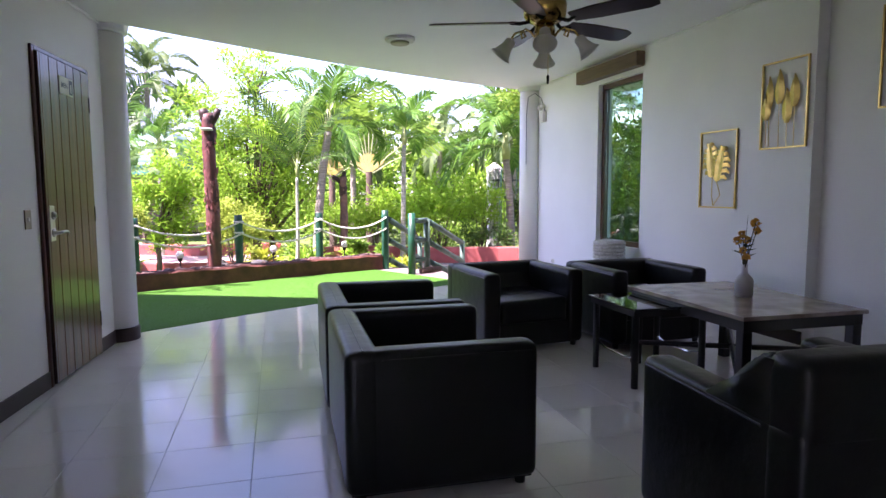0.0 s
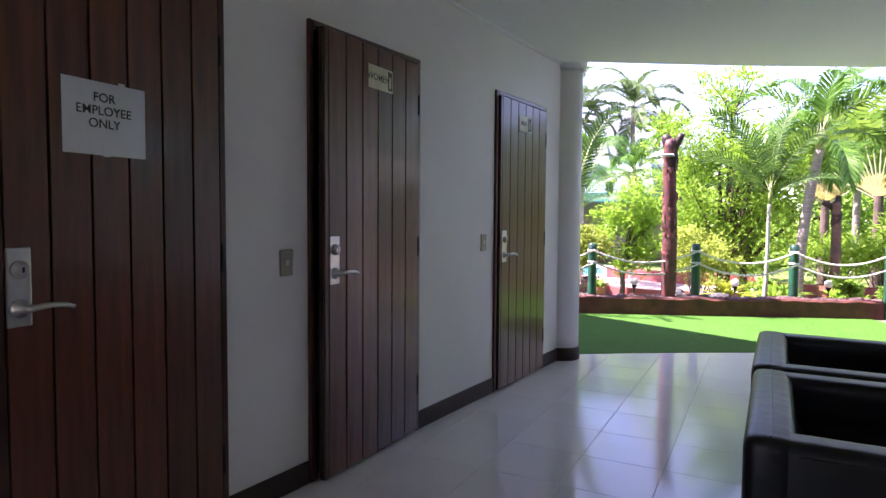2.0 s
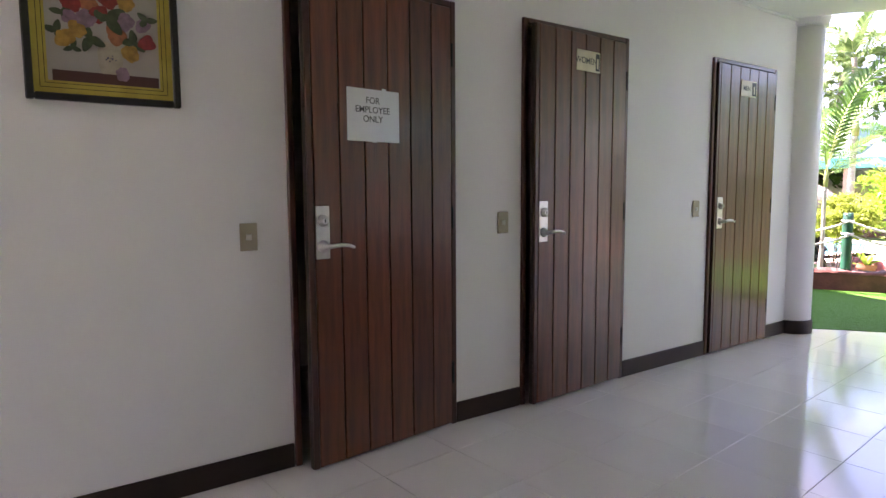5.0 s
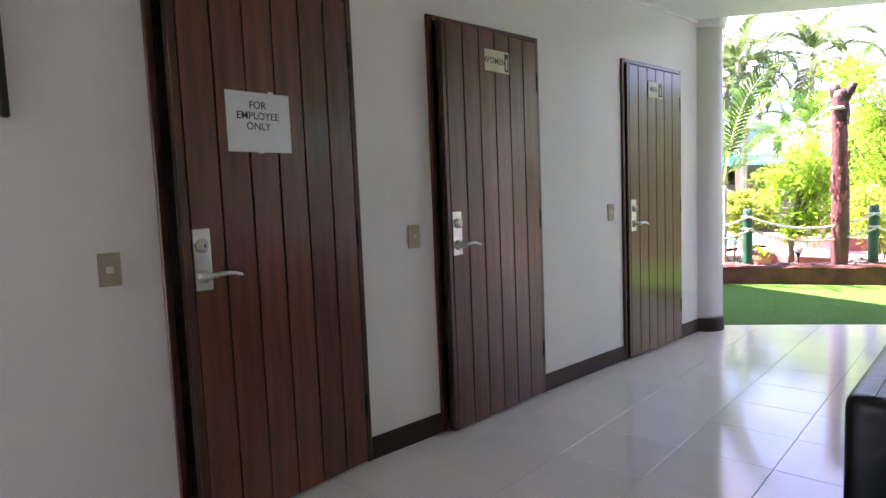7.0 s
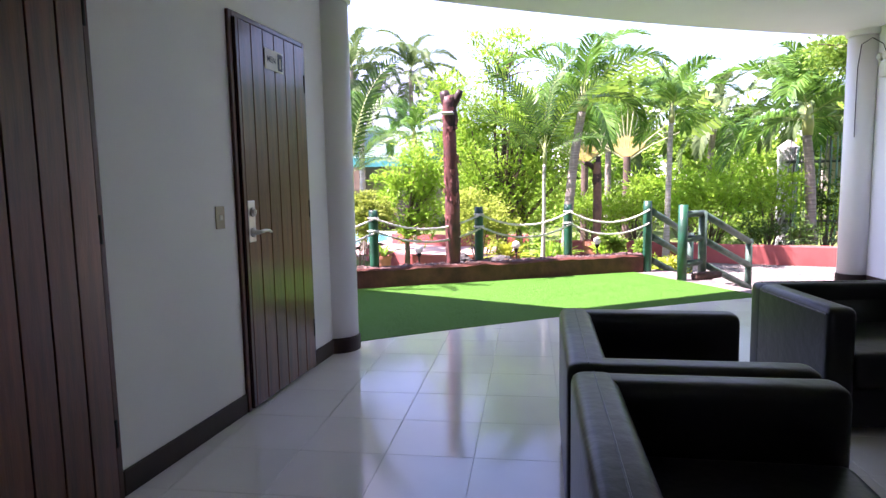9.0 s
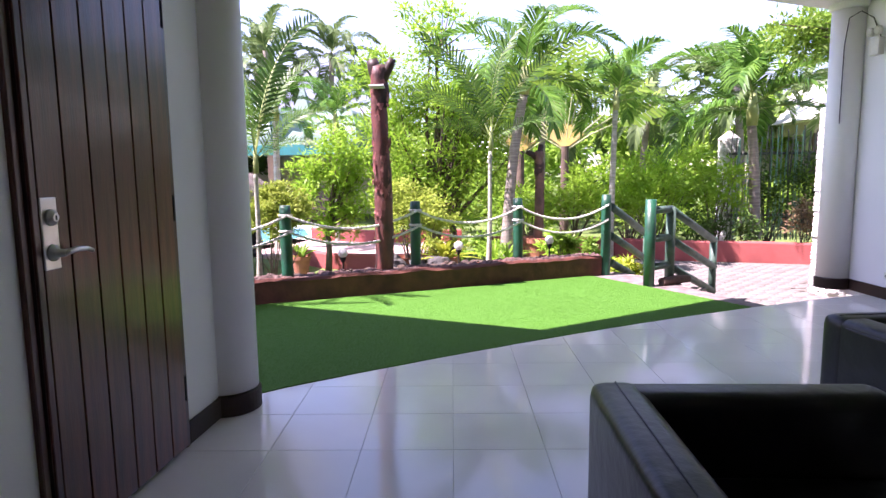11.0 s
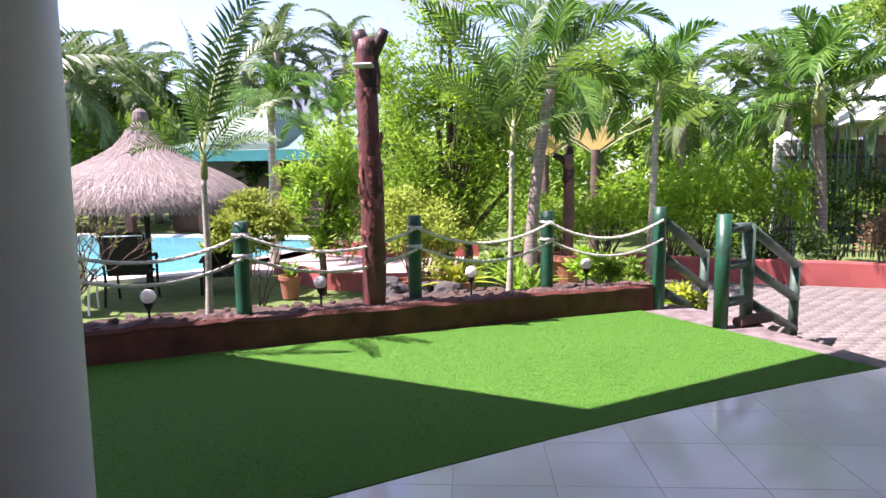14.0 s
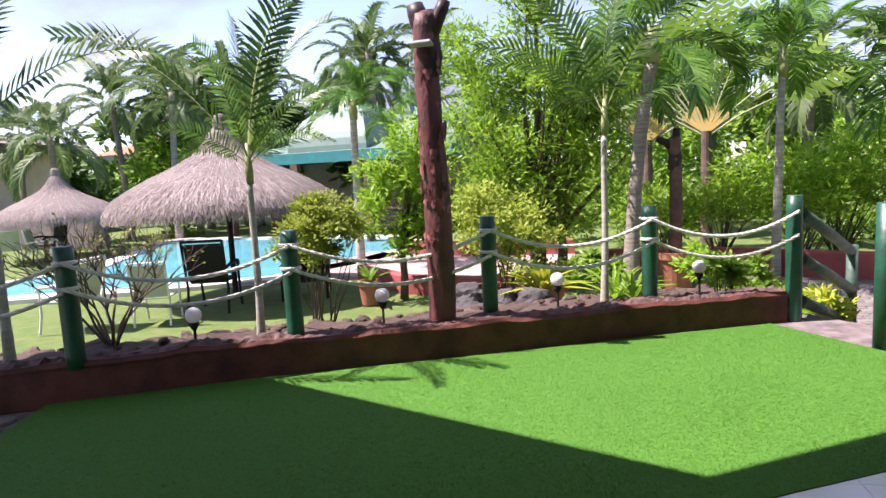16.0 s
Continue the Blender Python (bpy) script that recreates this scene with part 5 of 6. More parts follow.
def pavilion(x0, x1, y0, y1, z_eave, peaks, roof_mat, label, wall_back=True, fascia=TEAL):
    top = empty("pavilion", pose(0, 0, 0), label, "building")
    for (cx, cy, hx, hy, zt, bend) in peaks:
        bm = bmesh.new()
        rings = []
        for k in range(9):
            u = k / 8
            s = (1 - u) ** bend if bend > 0 else math.sqrt(max(0.0, 1 - u * u)) + 0.01
            z = z_eave + 0.16 + (zt - z_eave - 0.16) * u
            rings.append([bm.verts.new((cx + hx * s * a, cy + hy * s * b, z)) for a, b in ((-1, -1), (1, -1), (1, 1), (-1, 1))])
        for a, b in zip(rings[:-1], rings[1:]):
            for i in range(4):
                bm.faces.new((a[i], a[(i + 1) % 4], b[(i + 1) % 4], b[i]))
        bm.faces.new(rings[0])
        part("roof", bm, roof_mat, top, "pale sheet roof")
    part("fascia", boxes((x0, x1, y0, y0 + 0.06, z_eave - 0.16, z_eave + 0.165), (x0, x0 + 0.06, y0 + 0.06, y1, z_eave - 0.16, z_eave + 0.165), (x1 - 0.06, x1, y0 + 0.06, y1, z_eave - 0.16, z_eave + 0.165)), fascia, top, "teal painted fascia")
    n = max(2, int((x1 - x0) / 2.2))
    for k in range(n + 1):
        x = x0 + 0.3 + (x1 - x0 - 0.6) * k / n
        part("pillar", boxes((x - 0.12, x + 0.12, y0 + 0.3, y0 + 0.54, GZ, z_eave - 0.1)), TIMBER, top)
    if wall_back:
        part("wall", boxes((x0 + 0.2, x1 - 0.2, y1 - 1.5, y1 - 1.3, GZ, z_eave)), HOUSE, top)
        part("bar_counter", boxes((x0 + 1.0, x1 - 0.8, y0 + 1.6, y0 + 2.1, GZ, GZ + 1.0)), FRAME, top, "dark wooden counter")
    return top


pavilion(-11.5, -3.4, 21.5, 28.5, 2.0, ((-7.45, 25.2, 4.0, 3.4, 3.1, 1.1), (-7.6, 24.6, 1.35, 2.6, 3.85, 0), (-4.4, 24.6, 0.95, 2.4, 3.60, 0), (-7.3, 28.5, 1.0, 1.0, 5.2, 1.2)), PALE, "open pool pavilion with pale green roofs and teal fascia")
bench = empty("bench", pose(-4.6, 19.6, GZ), "dark slatted wooden bench beyond the pool", "bench")
for k in range(3):
    part("slat", boxes((-0.8, 0.8, 0.14 * k, 0.14 * k + 0.1, 0.42 + 0.22 * k, 0.46 + 0.22 * k)), WOODSTEP, bench)
for x in (-0.7, 0.7):
    part("leg", boxes((x - 0.04, x + 0.04, 0, 0.4, 0, 0.42)), WOODSTEP, bench)
ORANGE = mat("orange_roof_tiles", (0.50, 0.15, 0.07), 0.7, (0.40, 0.11, 0.05), 6, 0.4, 10)
pavilion(-27.2, -22.6, 32, 37, 3.2, ((-24.9, 34.5, 2.5, 2.6, 4.5, 1.1),), ORANGE, "distant house with an orange tiled roof", True, HOUSE)
pavilion(-31, -22.6, 21.5, 27, 3.3, ((-26.8, 24.2, 4.4, 3.0, 4.4, 1.1),), CONC, "grey neighbouring house behind the palms", True, CONC)
WHITE_ROOF = mat("white_metal_roof", (0.72, 0.72, 0.70), 0.5, (0.66, 0.66, 0.64), 3)
pavilion(9.4, 15.5, 19.5, 26, 2.3, ((12.4, 22.5, 3.4, 3.4, 5.0, 1.1),), WHITE_ROOF, "white-roofed house behind the fence", True, HOUSE)
pavilion(-1.5, 2.2, 30, 34, 1.5, ((0.2, 32, 2.1, 2.0, 2.9, 1.1),), WHITE_ROOF, "small white-roofed shelter far behind the trees", True, HOUSE)
# plain boundary wall of the grounds
tagged(part("wall_boundary", boxes((-24, -14.2, 19.6, 19.8, GZ, 0.85)), CONC), "plain concrete boundary wall beyond the pool", "wall", kind="structure")

WSTONE = mat("white_stacked_stone", (0.70, 0.69, 0.66), 0.8, (0.52, 0.51, 0.48), 12, 0.5, 40, vary=0.14)


def stone_pillar(x, y, w, z1, label, lamp=False, cap=True):
    """A square pillar clad in thin white stones, each proud by its own amount."""
    top = empty("stone_pillar", pose(x, y, GZ), label, "pillar")
    part("core", boxes((-w / 2, w / 2, -w / 2, w / 2, 0, z1 - GZ)), CONC, top)
    me = part("stone", box(bmesh.new(), -0.5, 0.5, -0.5, 0.5, -0.5, 0.5, 0.12, 1), WSTONE, top).data
    z, first = 0.0, True
    while z < z1 - GZ - 0.02:
        h = random.uniform(0.045, 0.075)
        for side in range(4):
            if side == 2 or side == 3:
                continue
            s = -w / 2
            while s < w / 2 - 0.03:
                ln = min(random.uniform(0.10, 0.24), w / 2 - s)
                o = random.uniform(0.012, 0.035)
                m = pose(0, 0, 0, 0, 0, -90 * side) @ Matrix.Translation((s + ln / 2, -w / 2 - o / 2 + 0.004, z + h / 2)) @ Matrix.Diagonal((ln - 0.005, o + 0.01, h - 0.004, 1))
                ob = new("stone", me) if not first else [c for c in top.children if c.name.startswith("stone")][0]
                first = False
                ob.parent = top
                ob.matrix_basis = m
                s += ln
        z += h
    H1 = z1 - GZ
    if cap:
        bm = bmesh.new()
        prof = [(w * 0.62, H1), (w * 0.62, H1 + 0.05), (0.02, H1 + 0.2)]
        lathe(bm, [(r * 1.2, z) for r, z in prof], 4)
        part("cap", bm, WSTONE, top, "white pyramid cap")
    if lamp:
        part("lantern", lathe(bmesh.new(), [(0.05, H1), (0.10, H1 + 0.05), (0.11, H1 + 0.22), (0.13, H1 + 0.24), (0.02, H1 + 0.34)], 6), DARK, top, "black lantern")
    return top


random.seed(8)
stone_pillar(5.68, 10.75, 0.40, 1.98, "white stacked-stone gate pillar with a lantern", True, False)
stone_pillar(6.02, 11.22, 0.44, 2.62, "tall white stacked-stone pillar beside the lobby", False, False)
stone_pillar(6.0, 15.75, 0.30, 1.80, "white stone fence pillar with a pyramid cap")
fence = empty("fence", pose(0, 0, GZ), "tall fence of green and dark vertical poles", "fence")
BAM = [mat("green_bamboo_pole", (0.16, 0.32, 0.24), 0.6, (0.10, 0.22, 0.16), 8), mat("dark_bamboo_pole", (0.05, 0.055, 0.05), 0.7, (0.08, 0.085, 0.08), 8), mat("weathered_pole", (0.16, 0.17, 0.15), 0.8)]
for k in range(54):
    x = 5.95 + 0.062 * k + random.uniform(-0.02, 0.02)
    part("slat", tube(bmesh.new(), [(x, 15.5, 0.2), (x + random.uniform(-0.02, 0.02), 15.5, 1.2), (x + random.uniform(-0.05, 0.05), 15.5, 2.35 + random.uniform(-0.2, 0.2))], 0.0135, 6), BAM[random.choice((0, 0, 1, 1, 2))], fence)
for z in (0.7, 1.95):
    part("fence_rail", tube(bmesh.new(), [(5.9, 15.54, z), (9.2, 15.54, z)], 0.03, 6), BAM[1], fence)

# pots, rocks
TERRA = mat("terracotta", (0.34, 0.13, 0.075), 0.8, (0.26, 0.095, 0.055), 6, 0.2, 40)
for x, y, r, h in ((0.60, 10.55, 0.20, 0.52), (-0.02, 11.0, 0.17, 0.45), (-1.9, 12.0, 0.15, 0.32), (1.99, 13.2, 0.26, 0.50)):
    p = tagged(part("plant_pot", lathe(bmesh.new(), [(r * 0.72, 0), (r * 0.95, h * 0.8), (r * 1.06, h * 0.82), (r * 1.06, h), (r * 0.92, h), (r * 0.88, h * 0.9), (0.01, h * 0.9)], 24, (x, y, GZ)), TERRA), "terracotta plant pot standing in the garden", "plant pot", "terracotta pots")
BLACKROCK = mat("dark_volcanic_rock", (0.045, 0.042, 0.04), 0.9, (0.085, 0.08, 0.075), 8, 0.8, 25)
for k in range(9):
    me = rock_mesh(20 + k, 1.0, 3)
    me.materials.clear()
    me.materials.append(BLACKROCK)
    ob = new("rock", me)
    ob.matrix_basis = pose(0.02 + 0.22 * (k % 4) - 0.15, 10.15 + 0.2 * (k // 4), GZ + 0.12 + 0.14 * (k // 3), 0, 0, 50 * k) @ Matrix.Diagonal((0.2, 0.17, 0.22, 1))
    tagged(ob, "dark rugged rock in the garden rockery", "rock", "rockery rocks")


# ---- plants ----
PALM_LEAF = leaf_mat("palm_leaflet", (0.045, 0.14, 0.018), (0.14, 0.29, 0.04), 0.36, 0.40, spec=0.3)
PALM_YOUNG = leaf_mat("young_palm_leaflet", (0.035, 0.085, 0.022), (0.12, 0.24, 0.04), 0.4, 0.35)
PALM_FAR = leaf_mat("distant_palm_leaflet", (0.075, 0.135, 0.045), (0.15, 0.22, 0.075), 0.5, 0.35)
LIME = leaf_mat("lime_green_leaf", (0.19, 0.385, 0.024), (0.31, 0.49, 0.045), 0.45, 0.52)
MID = leaf_mat("mid_green_leaf", (0.10, 0.22, 0.02), (0.22, 0.35, 0.04), 0.45, 0.45)
OLIVE = leaf_mat("olive_green_leaf", (0.22, 0.31, 0.035), (0.36, 0.43, 0.07), 0.5, 0.45)
DEEP = leaf_mat("deep_green_leaf", (0.04, 0.10, 0.018), (0.10, 0.19, 0.035), 0.5, 0.35)
YELLOW = leaf_mat("yellow_green_leaf", (0.40, 0.42, 0.04), (0.22, 0.34, 0.03), 0.45, 0.35)
STALK = mat("yellow_stalk", (0.52, 0.36, 0.085), 0.7, (0.42, 0.34, 0.13), 6)
FANSTALK = mat("pale_green_stalk", (0.30, 0.32, 0.16), 0.7, (0.22, 0.26, 0.10), 6)
RACHIS = mat("palm_rachis", (0.22, 0.28, 0.08), 0.5, (0.16, 0.22, 0.06), 6)
PALM_BARK = mat("ringed_palm_bark", (0.30, 0.26, 0.22), 0.9, (0.17, 0.145, 0.12), 5, 0.6, 30, stretch=(1, 1, 9))
PALE_BARK = mat("pale_slender_bark", (0.42, 0.41, 0.35), 0.8, (0.24, 0.25, 0.17), 4, 0.3, 30, stretch=(1, 1, 6))
SHAFT = mat("green_crownshaft", (0.24, 0.30, 0.09), 0.45, (0.32, 0.34, 0.12), 5)
BARK = mat("brown_bark", (0.13, 0.09, 0.065), 0.9, (0.07, 0.05, 0.038), 8, 0.7, 30)


def frond_mesh(name, L, elev, n, leaf, width, droop, hang, seed, mats, sweep=0.9, twist=0.0):
    """A feather leaf that leaves the crown at an angle and bends down under its weight."""
    rng = random.Random(seed)
    V, F, M = [], [], []
    p, a = Vector((0, 0, 0)), radians(elev)
    K = 22
    path = []
    for k in range(K + 1):
        path.append((p.copy(), a))
        p = p + Vector((math.cos(a), 0, math.sin(a))) * (L / K)
        a -= radians(droop) / K * (0.35 + 1.3 * k / K)
    def at(u):
        f = u * K
        i = min(int(f), K - 1)
        q = path[i][0].lerp(path[i + 1][0], f - i)
        return q, path[i][1]
    for k in range(K):
        (q0, _), (q1, _) = path[k], path[k + 1]
        r0, r1 = 0.011 * L / 1.5 * (1 - 0.85 * k / K), 0.011 * L / 1.5 * (1 - 0.85 * (k + 1) / K)
        b = len(V)
        for q, r in ((q0, r0), (q1, r1)):
            V += [(q.x, r, q.z), (q.x, -r, q.z), (q.x, 0, q.z - r)]
        for i in range(3):
            j = (i + 1) % 3
            F.append((b + i, b + j, b + 3 + j, b + 3 + i))
            M.append(1)
    for k in range(n):
        u = 0.14 + 0.86 * (k + 0.5) / n
        q, a = at(u)
        T, N = Vector((math.cos(a), 0, math.sin(a))), Vector((-math.sin(a), 0, math.cos(a)))
        ln = leaf * (0.35 + 0.65 * math.sin(math.pi * min(1, 0.12 + u * 0.86)) ** 0.7) * rng.uniform(0.85, 1.1)
        for s in (-1, 1):
            S = Vector((0, s * math.cos(twist), 0)) + N * s * math.sin(twist)
            f = sweep * (1.05 - 0.55 * u) + rng.uniform(-0.08, 0.08)
            d = (T * math.cos(f) + S * math.sin(f) + N * rng.uniform(0.10, 0.32)).normalized()
            m1 = q + d * ln * 0.5
            d2 = (d - Vector((0, 0, hang * rng.uniform(0.7, 1.2)))).normalized()
            m2 = m1 + d2 * ln * 0.5
            side = (T - d * T.dot(d)).normalized() * width * 0.5
            b = len(V)
            V += [tuple(q - side * 0.5), tuple(q + side * 0.5), tuple(m1 + side), tuple(m1 - side), tuple(m2)]
            F += [(b, b + 1, b + 2, b + 3), (b + 3, b + 2, b + 4)]
            M += [0, 0]
    me = bpy.data.meshes.new(name)
    me.from_pydata(V, [], F)
    for m in mats:
        me.materials.append(m)
    me.polygons.foreach_set("material_index", M)
    return me


FRONDS = {}


def fronds_for(kind):
    if kind in FRONDS:
        return FRONDS[kind]
    spec = {
        "arching": dict(L=1.0, n=48, leaf=0.36, width=0.020, droop=98, hang=0.75, mats=(PALM_LEAF, RACHIS), el=(82, 68, 52, 38, 22, 6)),
        "feather": dict(L=1.0, n=27, leaf=0.138, width=0.0175, droop=62, hang=0.25, mats=(PALM_YOUNG, RACHIS), el=(88, 82, 74, 64, 52, 34), sweep=1.15, twist=1.0),
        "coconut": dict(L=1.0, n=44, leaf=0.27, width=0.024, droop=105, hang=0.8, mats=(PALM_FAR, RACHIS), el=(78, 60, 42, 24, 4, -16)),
    }[kind]
    el = spec.pop("el")
    FRONDS[kind] = [frond_mesh("frond", elev=e, seed=7 * i + len(kind), **spec) for i, e in enumerate(el)]
    return FRONDS[kind]


def palm(x, y, z0, zc, L, kind="arching", r=0.09, n=15, lean=(0.0, 0.0), shaft=0.35, label="", bark=PALM_BARK, seed=0, turn=None, name="palm_tree", group="", spread=()):
    rng = random.Random(seed * 31 + 5)
    top = empty(name, pose(x, y, z0), label, "palm tree", group)
    H = zc - z0
    K = 40 if r > 0.07 else 20
    pts, rad = [], []
    for k in range(K + 1):
        u = k / K
        pts.append((lean[0] * u * u + 0.01 * math.sin(4 * u), lean[1] * u * u, (H - shaft) * u))
        rad.append(r * (1.25 - 0.25 * min(1, u * 4)) * (1 - 0.22 * u) * (1.0 + (0.05 if k % 2 else 0.0)))
    part("trunk", tube(bmesh.new(), pts, rad, 12), bark, top, smooth=True)
    if shaft:
        part("crownshaft", tube(bmesh.new(), [(lean[0], lean[1], H - shaft), (lean[0], lean[1], H - shaft * 0.6), (lean[0], lean[1], H + 0.05)], [r * 0.9, r * 1.05, r * 0.45], 12), SHAFT, top, "smooth green crownshaft", smooth=True)
    me = fronds_for(kind)
    for k in range(len(spread) or n):
        i = min(5, int(6 * (k + rng.uniform(0, 0.9)) / n))
        az = (turn or 0) + 137.5 * k + rng.uniform(-12, 12)
        s = L * rng.uniform(0.85, 1.12) * (0.9 if i == 0 else 1)
        if spread:
            i, az, s = spread[k]
        ob = new("frond", me[i])
        ob.parent = top
        ob.matrix_basis = pose(lean[0], lean[1], H - 0.02 - 0.05 * i * r / 0.09, 0, 0, az) @ pose(0, 0, 0, rng.uniform(-14, 14), rng.uniform(-7, 7), 0) @ Matrix.Diagonal((s, s, s, 1))
    return top


def leaf_cloud(name, lobes, count, size, material, parent, seed, label="", clump=0.13, slim=0.42, fill=0.55, per=130):
    """A crown of single leaves, gathered into clumps that fill uneven lobes."""
    rng = np.random.default_rng(seed)
    vol = np.array([l[3] * l[4] * l[5] for l in lobes])
    pick = rng.choice(len(lobes), max(8, count // per), p=vol / vol.sum())
    L = np.array(lobes, float)
    d = rng.normal(size=(len(pick), 3))
    d /= np.linalg.norm(d, axis=1, keepdims=True)
    rr = fill + (1 - fill) * rng.random((len(pick), 1))
    wob = 1 + 0.25 * np.sin(3 * d[:, :1] * 2.1 + 5 * d[:, 1:2]) * np.cos(4 * d[:, 2:3] + seed)
    cent = L[pick, :3] + d * rr * wob * L[pick, 3:6]
    ci = rng.integers(0, len(cent), count)
    c = cent[ci] + rng.normal(size=(count, 3)) * clump * np.array([1, 1, 0.75])
    ax = (c - cent[ci]) / clump + 0.45 * rng.normal(size=(count, 3)) + np.array([0, 0, 0.2])
    ax /= np.linalg.norm(ax, axis=1, keepdims=True)
    up = 0.7 * rng.normal(size=(count, 3)) + np.array([-0.3, -0.3, 1.0])
    si = np.cross(ax, up)
    si /= np.linalg.norm(si, axis=1, keepdims=True) + 1e-9
    s = (size * rng.uniform(0.6, 1.25, count))[:, None]
    V = np.stack([c - ax * s * 0.5, c + si * s * slim * 0.5 - ax * s * 0.08, c + ax * s * 0.5, c - si * s * slim * 0.5 - ax * s * 0.08], 1)
    me = bpy.data.meshes.new(name)
    me.from_pydata(V.reshape(-1, 3).tolist(), [], np.arange(count * 4).reshape(-1, 4).tolist())
    me.materials.append(material)
    ob = new(name, me)
    ob.parent = parent
    if label:
        ob["label"] = label
    return ob, cent


def tree(name, x, y, z0, lobes, count, size, material, label, category="tree", trunk=0.06, stems=9, seed=0, clump=0.13, slim=0.42, fill=0.55, bark=None, multi=1, per=110):
    top = empty(name, pose(x, y, z0), label, category)
    ob, cent = leaf_cloud("crown", lobes, count, size, material, top, seed, "", clump, slim, fill, per)
    rng = random.Random(seed)
    low = min(l[2] - l[5] for l in lobes)
    fork = Vector((0, 0, max(0.15, low + 0.15)))
    if multi == 1:
        part("trunk", tube(bmesh.new(), [(0, 0, 0), (0.02, 0.01, fork.z * 0.5), fork], [trunk * 1.2, trunk, trunk * 0.85], 10), bark or BARK, top, smooth=True)
    for k in range(stems):
        tip = Vector(cent[int(len(cent) * (k + 0.5) / stems)])
        root = fork if multi == 1 else Vector((rng.uniform(-0.08, 0.08), rng.uniform(-0.08, 0.08), 0))
        m = root.lerp(tip, 0.5) + Vector((rng.uniform(-0.1, 0.1), rng.uniform(-0.1, 0.1), 0.08)) * (tip - root).length * 0.5
        part("limb", tube(bmesh.new(), [root, root.lerp(m, 0.6) + Vector((0, 0, 0.03)), m, tip], [trunk * 0.6, trunk * 0.45, trunk * 0.3, trunk * 0.1], 7), bark or BARK, top)
    return top


# slender young palms in the bed: (steepness, heading, length) of each frond
palm(-1.0, 8.19, 0.14, 1.45, 1.0, "feather", 0.026, 10, (0.02, 0), 0.22, "slender young palm with upright feathery fronds in the bed", PALE_BARK, 4, 0,
     spread=((0, 100, 1.5), (1, 60, 1.55), (1, 130, 1.35), (2, 20, 1.15), (3, 183, 1.6), (4, 330, 0.85), (5, 60, 0.75), (5, 250, 0.7), (3, 290, 1.0), (4, 15, 0.9), (5, 340, 0.75), (5, 165, 0.75), (2, 75, 1.2)))
palm(1.23, 9.50, 0.14, 1.68, 1.0, "feather", 0.027, 11, (0.03, 0), 0.22, "slender pale-trunked young palm in the bed", PALE_BARK, 6, 0,
     spread=((0, 20, 1.35), (1, 185, 1.4), (1, 90, 1.3), (2, 30, 1.3), (2, 200, 1.25), (4, 175, 1.05), (5, 10, 0.85), (4, 110, 0.9), (4, 205, 1.15), (5, 160, 0.95)))
palm(-2.32, 7.42, 0.14, 1.76, 1.0, "feather", 0.030, 10, (0.0, 0), 0.22, "slender young palm beside the rope fence", PALE_BARK, 9, 0,
     spread=((0, 60, 1.3), (1, 170, 1.3), (5, 8, 1.45), (3, 215, 1.2), (4, 250, 1.0), (5, 120, 0.9), (2, 310, 1.1)))
# arching palms of the garden
palm(1.42, 13.0, GZ, 2.90, 1.62, "arching", 0.095, 12, (0.30, 0), 0.4, "arching palm with a ringed grey trunk", PALM_BARK, 1, 10)
palm(3.36, 14.1, GZ, 2.66, 1.40, "arching", 0.06, 12, (0.06, 0), 0.35, "slim palm with drooping fronds", PALE_BARK, 2, 40)
palm(6.10, 14.55, GZ + 0.3, 2.62, 1.95, "arching", 0.105, 17, (-0.12, 0), 0.60, "stout palm with a green crownshaft behind the red wall", PALM_BARK, 3, 75)
palm(-3.50, 15.2, GZ, 2.75, 1.15, "arching", 0.08, 14, (0.05, 0), 0.4, "palm with a pale trunk by the pool pavilion", PALE_BARK, 5, 0)
palm(-2.55, 16.6, GZ, 2.6, 1.35, "arching", 0.08, 14, (0.0, 0), 0.4, "palm with long drooping fronds behind the pole", PALM_BARK, 11, 30)
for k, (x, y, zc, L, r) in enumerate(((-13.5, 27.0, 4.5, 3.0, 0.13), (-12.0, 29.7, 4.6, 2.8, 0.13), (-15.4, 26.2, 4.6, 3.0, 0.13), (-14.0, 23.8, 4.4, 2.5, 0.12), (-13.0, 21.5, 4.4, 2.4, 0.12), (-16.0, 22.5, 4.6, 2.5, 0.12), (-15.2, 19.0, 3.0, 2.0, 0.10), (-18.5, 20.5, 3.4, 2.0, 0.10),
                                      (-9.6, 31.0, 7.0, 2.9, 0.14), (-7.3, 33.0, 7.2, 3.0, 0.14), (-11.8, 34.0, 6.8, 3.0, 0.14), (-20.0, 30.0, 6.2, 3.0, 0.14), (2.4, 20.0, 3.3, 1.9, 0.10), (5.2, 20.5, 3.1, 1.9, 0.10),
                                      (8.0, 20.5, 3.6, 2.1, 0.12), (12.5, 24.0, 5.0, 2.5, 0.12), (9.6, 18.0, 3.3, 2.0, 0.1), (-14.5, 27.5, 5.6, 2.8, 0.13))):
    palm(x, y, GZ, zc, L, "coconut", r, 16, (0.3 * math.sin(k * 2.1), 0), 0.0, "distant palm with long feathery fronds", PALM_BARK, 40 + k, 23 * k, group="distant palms")

